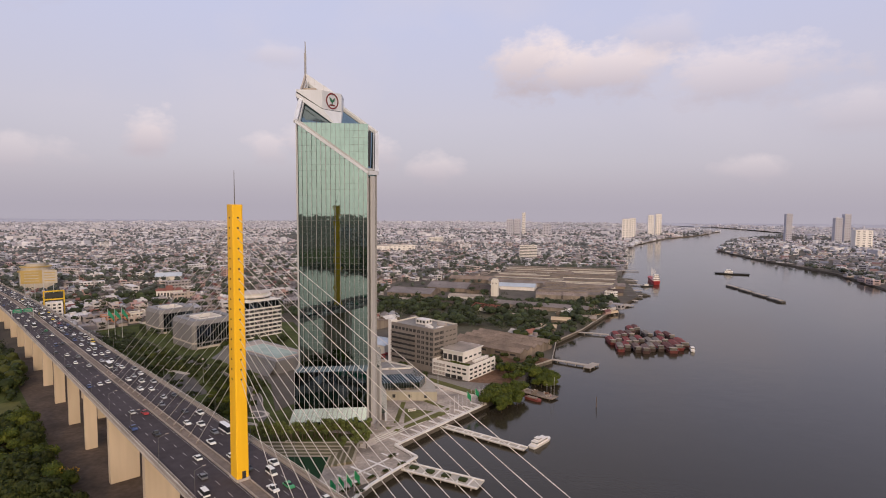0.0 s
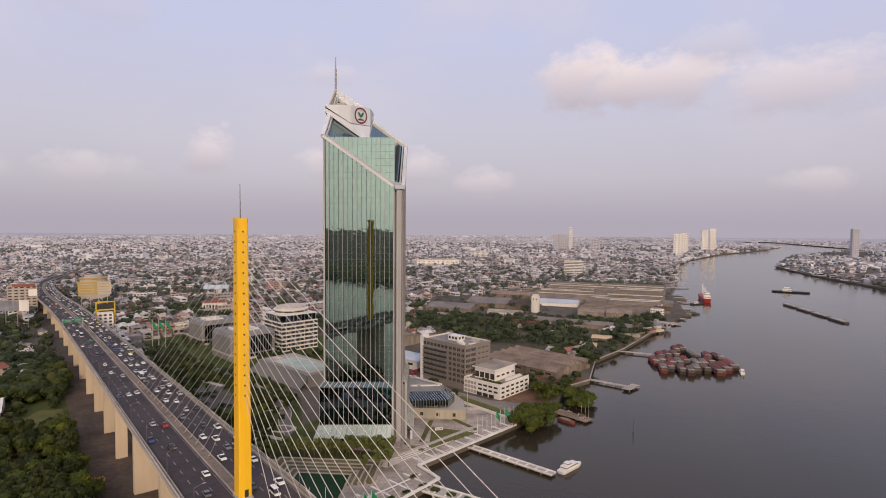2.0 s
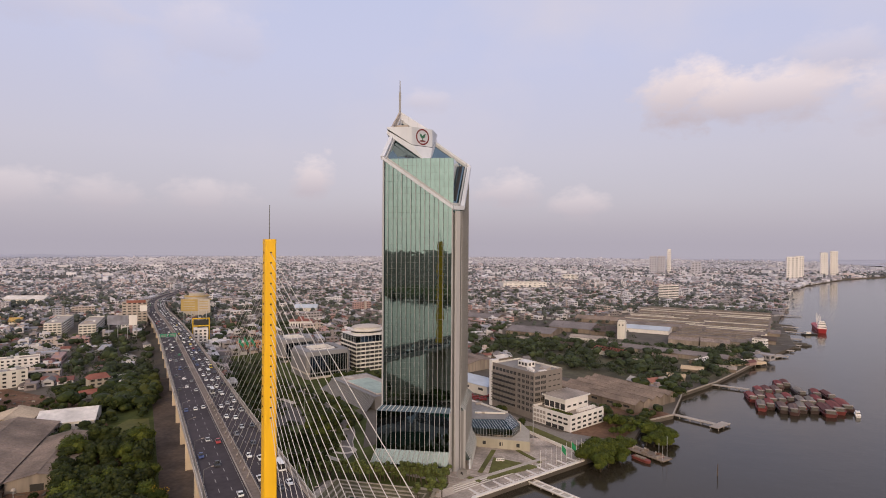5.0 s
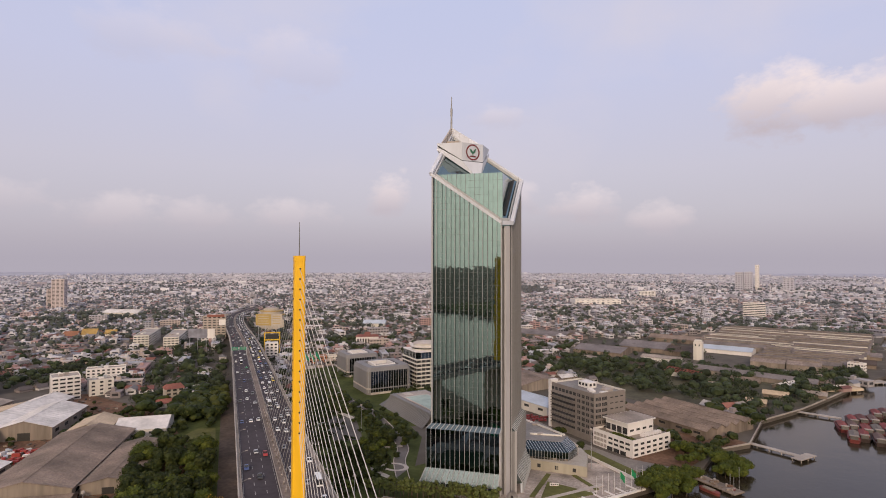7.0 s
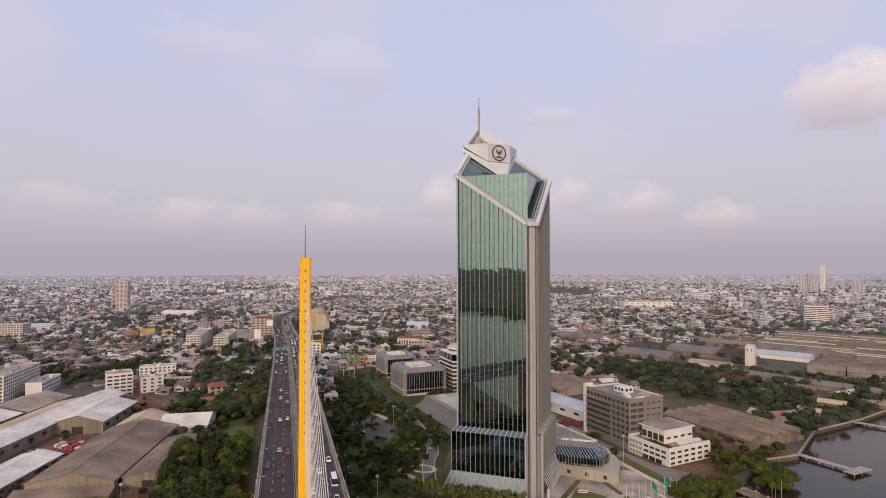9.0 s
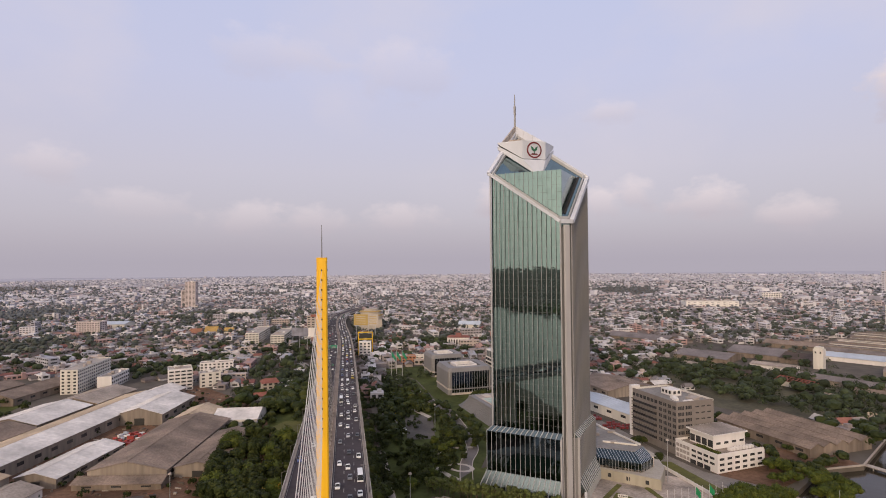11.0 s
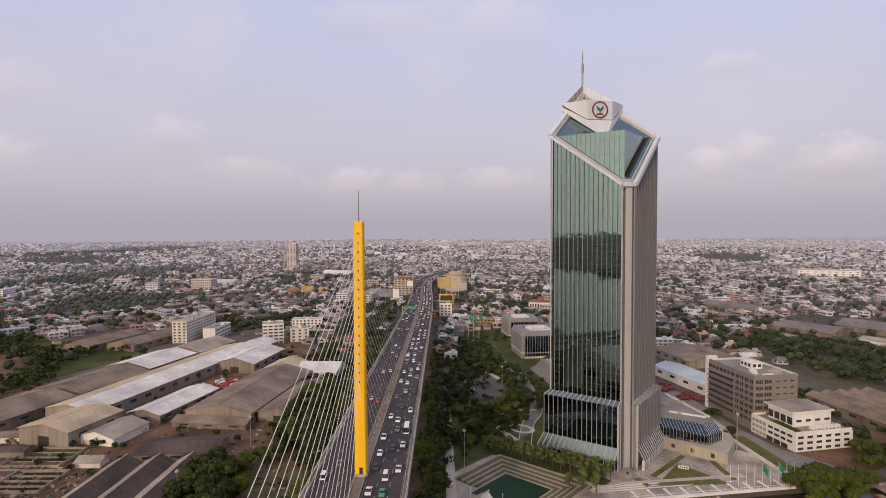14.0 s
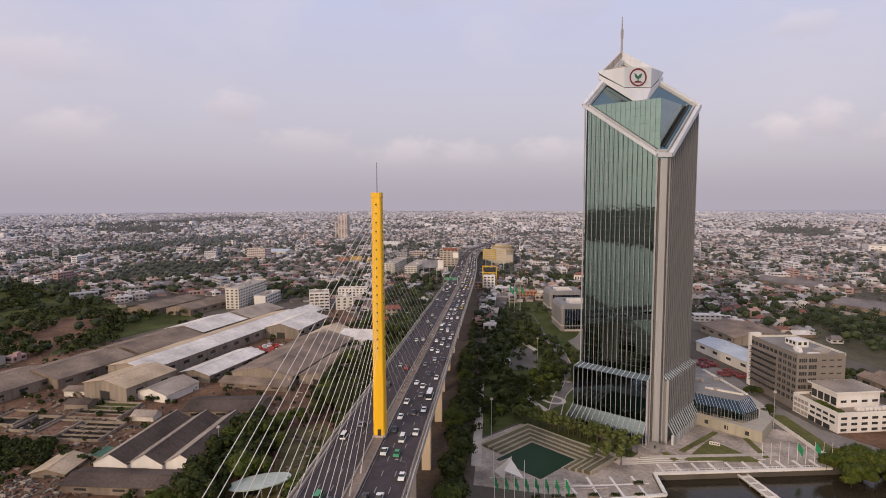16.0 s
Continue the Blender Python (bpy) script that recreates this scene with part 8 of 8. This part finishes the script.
for i in range(26):
    x, y = -212 + (i % 7) * 3.0 - (i // 7) * 9, 392 - (i % 7) * 2.6 + (i // 7) * 8
    car(spot(x, y, G + 0.06, 40 + rnd.uniform(-4, 4)), rnd.choice(("saloon", "pickup")), rnd.choice(PICK), "parked car among the park trees", False)
rl = random.Random(8)
SCRAP_RED = material("scrap_red", (0.34, 0.05, 0.04), 0.6, vary=0.2)
for i in range(46):
    x, y = -336 - (i % 10) * 2.2 - (i // 10) * 5.2 + rl.uniform(-1, 1), 238 + (i % 10) * 3.7 - (i // 10) * 3.1 + rl.uniform(-1, 1)
    t = thing("scrap_crate", "red and pale scrap crate in the yard", "crate", spot(x, y, G + 0.04, rl.uniform(0, 180)), "yard scrap")
    part("crate", Geo().box(0, 0, 0, rl.uniform(2, 5), rl.uniform(1.5, 2.5), rl.uniform(1, 2.4)), rl.choice((SCRAP_RED, WHITE, SCRAP_RED, OFFWHITE, SCRAP_RED, ROOF_BLUE)), t)

# ---- road furniture ----
for s in range(-40, 640, 34):
    for o in (-15.6, 15.6):
        x, y, z = road(s, o)
        t = thing("street_lamp", "grey street lamp with a curved arm on the bridge", "street lamp", spot(x, y, z + 0.0, BA + (90 if o > 0 else -90)), "bridge lamps")
        part("pole", Geo().tube((0, 0, 0), (0, 0, 9.5), 0.08, 6, 0.06), PLATE, t)
        part("arm", Geo().tube((0, 0, 9.4), (2.4, 0, 10.2), 0.06, 5), PLATE, t)
        part("lamp_head", Geo().box(2.7, 0, 10.1, 0.9, 0.35, 0.18), CONCRETE, t)
x, y, z = road(441, -9.4)
gan = thing("sign_gantry", "green direction sign gantry over the carriageway", "sign gantry", spot(x, y, z, BA))
for e in (-1, 1):
    part("leg", Geo().box(0, e * 7.6, 0, 0.5, 0.5, 8.4), STEEL, gan)
part("beam", Geo().box(0, 0, 7.6, 0.5, 15.6, 0.6), STEEL, gan)
for e in (-3.8, 3.8):
    p_ = part("sign_panel", Geo().box(-0.4, e, 5.4, 0.2, 6.4, 3.2), GREEN_SIGN, gan, "green sign panel")
    for k in range(2):
        part("bar", Geo().box(-0.52, e, 6.0 + k * 1.2, 0.04, 4.4, 0.5), LINE, p_)
# settling tanks beyond the yard
TANK_WATER = material("tank_water", (0.026, 0.021, 0.015), 0.7, vary=0.3, spec=0.08)
TANK_WALL = material("tank_concrete", (0.25, 0.205, 0.165), 0.85, vary=0.4, grain=0.5, streak=True)
def open_tank(label, x, y, ln, wd, beds):
    """A walled concrete tank, divided lengthwise by thin walls into beds."""
    t = thing("settling_tank", label, "tank", spot(x, y, G, 44), "settling tanks")
    bay_ = wd / len(beds)
    for j, m_ in enumerate(beds):
        v = -wd / 2 + (j + 0.5) * bay_
        part("tank_bed", Geo().box(0, v, 0, ln - 0.7, bay_ - 0.7, 0.5 if m_ is TANK_WATER else 0.9), m_, t)
        part("baffle_wall", Geo().box(0, v - bay_ / 2, 0, ln + 0.6, 0.42, 1.7 if j == 0 else 1.4), TANK_WALL, t)
        part("end_wall", Geo().box(-ln / 2, v, 0, 0.6, bay_ - 0.6, 1.85), TANK_WALL, t)
        part("end_wall", Geo().box(ln / 2, v, 0, 0.6, bay_ - 0.6, 1.85), TANK_WALL, t)
    part("baffle_wall", Geo().box(0, wd / 2, 0, ln + 0.6, 0.55, 1.9), TANK_WALL, t)


open_tank("open concrete tank with dark water between thin walls", -258, 109, 27, 23, (TANK_WATER, TANK_WATER, TANK_WATER, TANK_WATER))
open_tank("open concrete tank overgrown with green weed", -287, 122, 31, 24, (SOIL, TANK_WATER, GRASS, GRASS))
open_tank("broad open basin with dark water and low walls", -290, 88, 15, 20, (TANK_WATER,))
open_tank("broad open basin with dark water and low walls", -309, 79, 17, 20, (TANK_WATER, SOIL))
open_tank("drained brown basin with low walls", -273.5, 96.5, 14, 21, (SOIL,))

# small sheds, scrap and scrub in the yards
ry = random.Random(77)
FILL_YARD = [(-215, 70), (-205, 96), (-245, 135), (-285, 118), (-300, 150), (-345, 120), (-330, 70), (-260, 50)]
scrub = []
for i in range(260):
    x, y = ry.uniform(-350, -150), ry.uniform(45, 200)
    if not inside(FILL_YARD, x, y) or math.hypot(x + 270, y - 112) < 42 or math.hypot(x + 296, y - 84) < 30:
        continue
    if ry.random() < 0.16:
        gable("hut", "small rusty-roofed yard hut", x, y, ry.uniform(5, 11), ry.uniform(4, 7), ry.uniform(2.2, 3.2), ry.uniform(3.2, 4.2), ry.choice((45, 133, 130)), ry.choice((ROOF_BROWN, ROOF_DARK, ROOF_TAN, ROOF_GREY)), WALL_DULL, over=0.4)
    else:
        scrub.append((x, y, ry.uniform(2.5, 5)))
for i in range(700):
    x, y = ry.uniform(-460, -120), ry.uniform(40, 380)
    if inside(YARD, x, y) and (y < 95 - 0.1 * x - 60 or ry.random() < 0.45):
        scrub.append((x, y, ry.uniform(2, 6)))
wood_stuff("yard_scrub", scrub, 40, 1.3, LEAF, "low green scrub and bushes in the yards", 41)

# litter of planks, sheets and scrap over the yards
DEBRIS = material("yard_scrap", (0.2, 0.15, 0.1), 0.85, vary=0.3, island=((0.16, 0.10, 0.07), (0.10, 0.07, 0.055), (0.22, 0.17, 0.13), (0.30, 0.26, 0.22), (0.18, 0.08, 0.055), (0.07, 0.06, 0.055), (0.13, 0.11, 0.09), (0.11, 0.085, 0.065)))
rows = []
RUBBLE = [(-232, 62), (-214, 98), (-190, 104), (-180, 80), (-200, 60)]
for i in range(9000):
    x, y = ry.uniform(-480, -120), ry.uniform(45, 380)
    dense = inside(RUBBLE, x, y) or inside(FILL_YARD, x, y)
    if inside(YARD, x, y) and (dense or ry.random() < 0.25):
        rows.append((x, y, ry.uniform(0.5, 4.0), ry.uniform(0.3, 1.4), ry.uniform(0.2, 1.4), ry.choice((45, 133, 121, 31)) + ry.uniform(-12, 12)))
for i in range(700):
    x, y = ry.uniform(-232, -180), ry.uniform(60, 104)
    if inside(RUBBLE, x, y):
        rows.append((x, y, ry.uniform(0.5, 3.0), ry.uniform(0.3, 1.0), ry.uniform(0.2, 0.9), ry.uniform(0, 180)))
stuff("yard_debris", boxes("yard_debris", rows, DEBRIS), "planks, sheets and scrap lying about the yards", "debris")
green = []
for i in range(900):
    x, y = ry.uniform(-300, -215), ry.uniform(55, 110)
    if inside([(-282, 66), (-256, 92), (-240, 96), (-231, 84), (-232, 66)], x, y):
        green.append((x, y, ry.uniform(1.5, 4.2)))
wood_stuff("yard_thicket", green, 50, 1.2, LEAF, "green thicket beside the basins", 42)
clumps = []
FIELD_EDGE = [(-445, 110), (-505, 235), (-530, 265), (-560, 235), (-500, 150)]
for i in range(3800):
    x, y = ry.uniform(-1000, -430), ry.uniform(-80, 260)
    if (inside(OPEN, x, y) or inside(FIELD_EDGE, x, y)) and noise.noise(Vector((x / 55, y / 55, 2.0))) > -0.04:
        clumps.append((x, y, ry.uniform(4, 10)))
wood_stuff("field_clumps", clumps, 28, 2.0, LEAF, "dark green clumps of trees in the rough field", 43)

# river wall beyond the white building, and low sheds in the wooded lots
rw_ = thing("river_wall", "pale concrete river wall along the bank", "wall", spot(84, 478, 0))
for (x0, y0), (x1, y1) in zip(WEST_SHORE[9:16], WEST_SHORE[10:15]):
    part("wall_length", Geo().beam((x0 - 84, y0 - 478, G + 0.2), (x1 - 84, y1 - 478, G + 0.2), 0.8, 1.0), CONCRETE, rw_)
rs = random.Random(15)
for x_, y_, ln, wd, mt in ((150, 655, 26, 12, ROOF_GREY), (120, 640, 20, 10, ROOF_TAN), (172, 712, 24, 14, ROOF_BROWN), (136, 690, 30, 12, ROOF_WHITE), (100, 700, 26, 12, ROOF_BROWN), (-10, 745, 30, 14, ROOF_DARK), (-60, 765, 34, 16, ROOF_GREY), (180, 745, 26, 14, ROOF_GREY), (70, 660, 18, 10, ROOF_GREY), (-75, 640, 22, 12, ROOF_WHITE), (100, 600, 16, 9, ROOF_TAN)):
    gable("shed", "low shed among the trees with weathered roof", x_, y_, ln, wd, 3.4, 5.6, rs.choice((-14, -38, 52)), mt, WALL_DULL, stripes=5)

# promenade edges and paving bands that run along the quay
qx, qy = math.cos(radians(52.4)), math.sin(radians(52.4))
for k, (off_, a0, a1) in enumerate(((10.5, -4, 60), (12.5, -4, 56), (14.5, -2, 52), (16.5, 0, 48))):
    p0 = (-30 + qx * a0 - qy * off_, 298 + qy * a0 + qx * off_)
    p1 = (-30 + qx * a1 - qy * off_, 298 + qy * a1 + qx * off_)
    d = Vector((qx, qy, 0)) * 0.35
    sheet("paving_band", [(p0[0] - d.y, p0[1] + d.x), (p0[0] + d.y, p0[1] - d.x), (p1[0] + d.y, p1[1] - d.x), (p1[0] - d.y, p1[1] + d.x)][::-1], G + 0.26, OFFWHITE, "pale step edge along the promenade", "paving", 0.2)
for k in range(7):
    a0 = 4 + k * 8.4
    p0 = (-30 + qx * a0 - qy * 17, 298 + qy * a0 + qx * 17)
    p1 = (-30 + qx * (a0 - 7) - qy * 30, 298 + qy * (a0 - 7) + qx * 30)
    d = Vector((p1[0] - p0[0], p1[1] - p0[1], 0)).normalized() * 0.35
    sheet("paving_band", [(p0[0] - d.y, p0[1] + d.x), (p0[0] + d.y, p0[1] - d.x), (p1[0] + d.y, p1[1] - d.x), (p1[0] - d.y, p1[1] + d.x)][::-1], G + 0.19, PALE_CONCRETE, "pale paving band across the plaza", "paving", 0.05)
for k in range(8):
    a0 = -2 + 7.0 * k
    x, y = -78 + 4.6 * k, 238 + 3.0 * k
    sheet("paving_band", [(x, y), (x + 0.5, y - 0.7), (x + 9.5, y + 11.3), (x + 9.0, y + 12.0)], G + 0.19, PALE_CONCRETE, "pale paving band on the flag terrace", "paving", 0.05)

# undergrowth that fills the park between the trees
GREENS = [(-118, 300), (-120, 345), (-140, 395), (-180, 438), (-240, 466), (-310, 505), (-350, 550), (-362, 540), (-262, 412), (-150, 292), (-118, 262)]
ROADS = curve_points([(-104, 318), (-124, 350), (-136, 377), (-169, 414), (-203, 446), (-228, 462), (-262, 483), (-305, 505), (-345, 545)], 4)
under = []
for i in range(5200):
    x, y = ry.uniform(-365, -110), ry.uniform(260, 555)
    if inside(GREENS, x, y) and (not inside(LOT, x, y) or ry.random() < 0.3) and noise.noise(Vector((x / 22, y / 22, 5.0))) > -0.22 and min((Vector((x, y)) - q).length for q in ROADS) > 7:
        under.append((x, y, ry.uniform(2.2, 5.5)))
wood_stuff("park_undergrowth", under, 34, 1.1, LEAF, "dense dark shrubs and low trees of the park", 44)
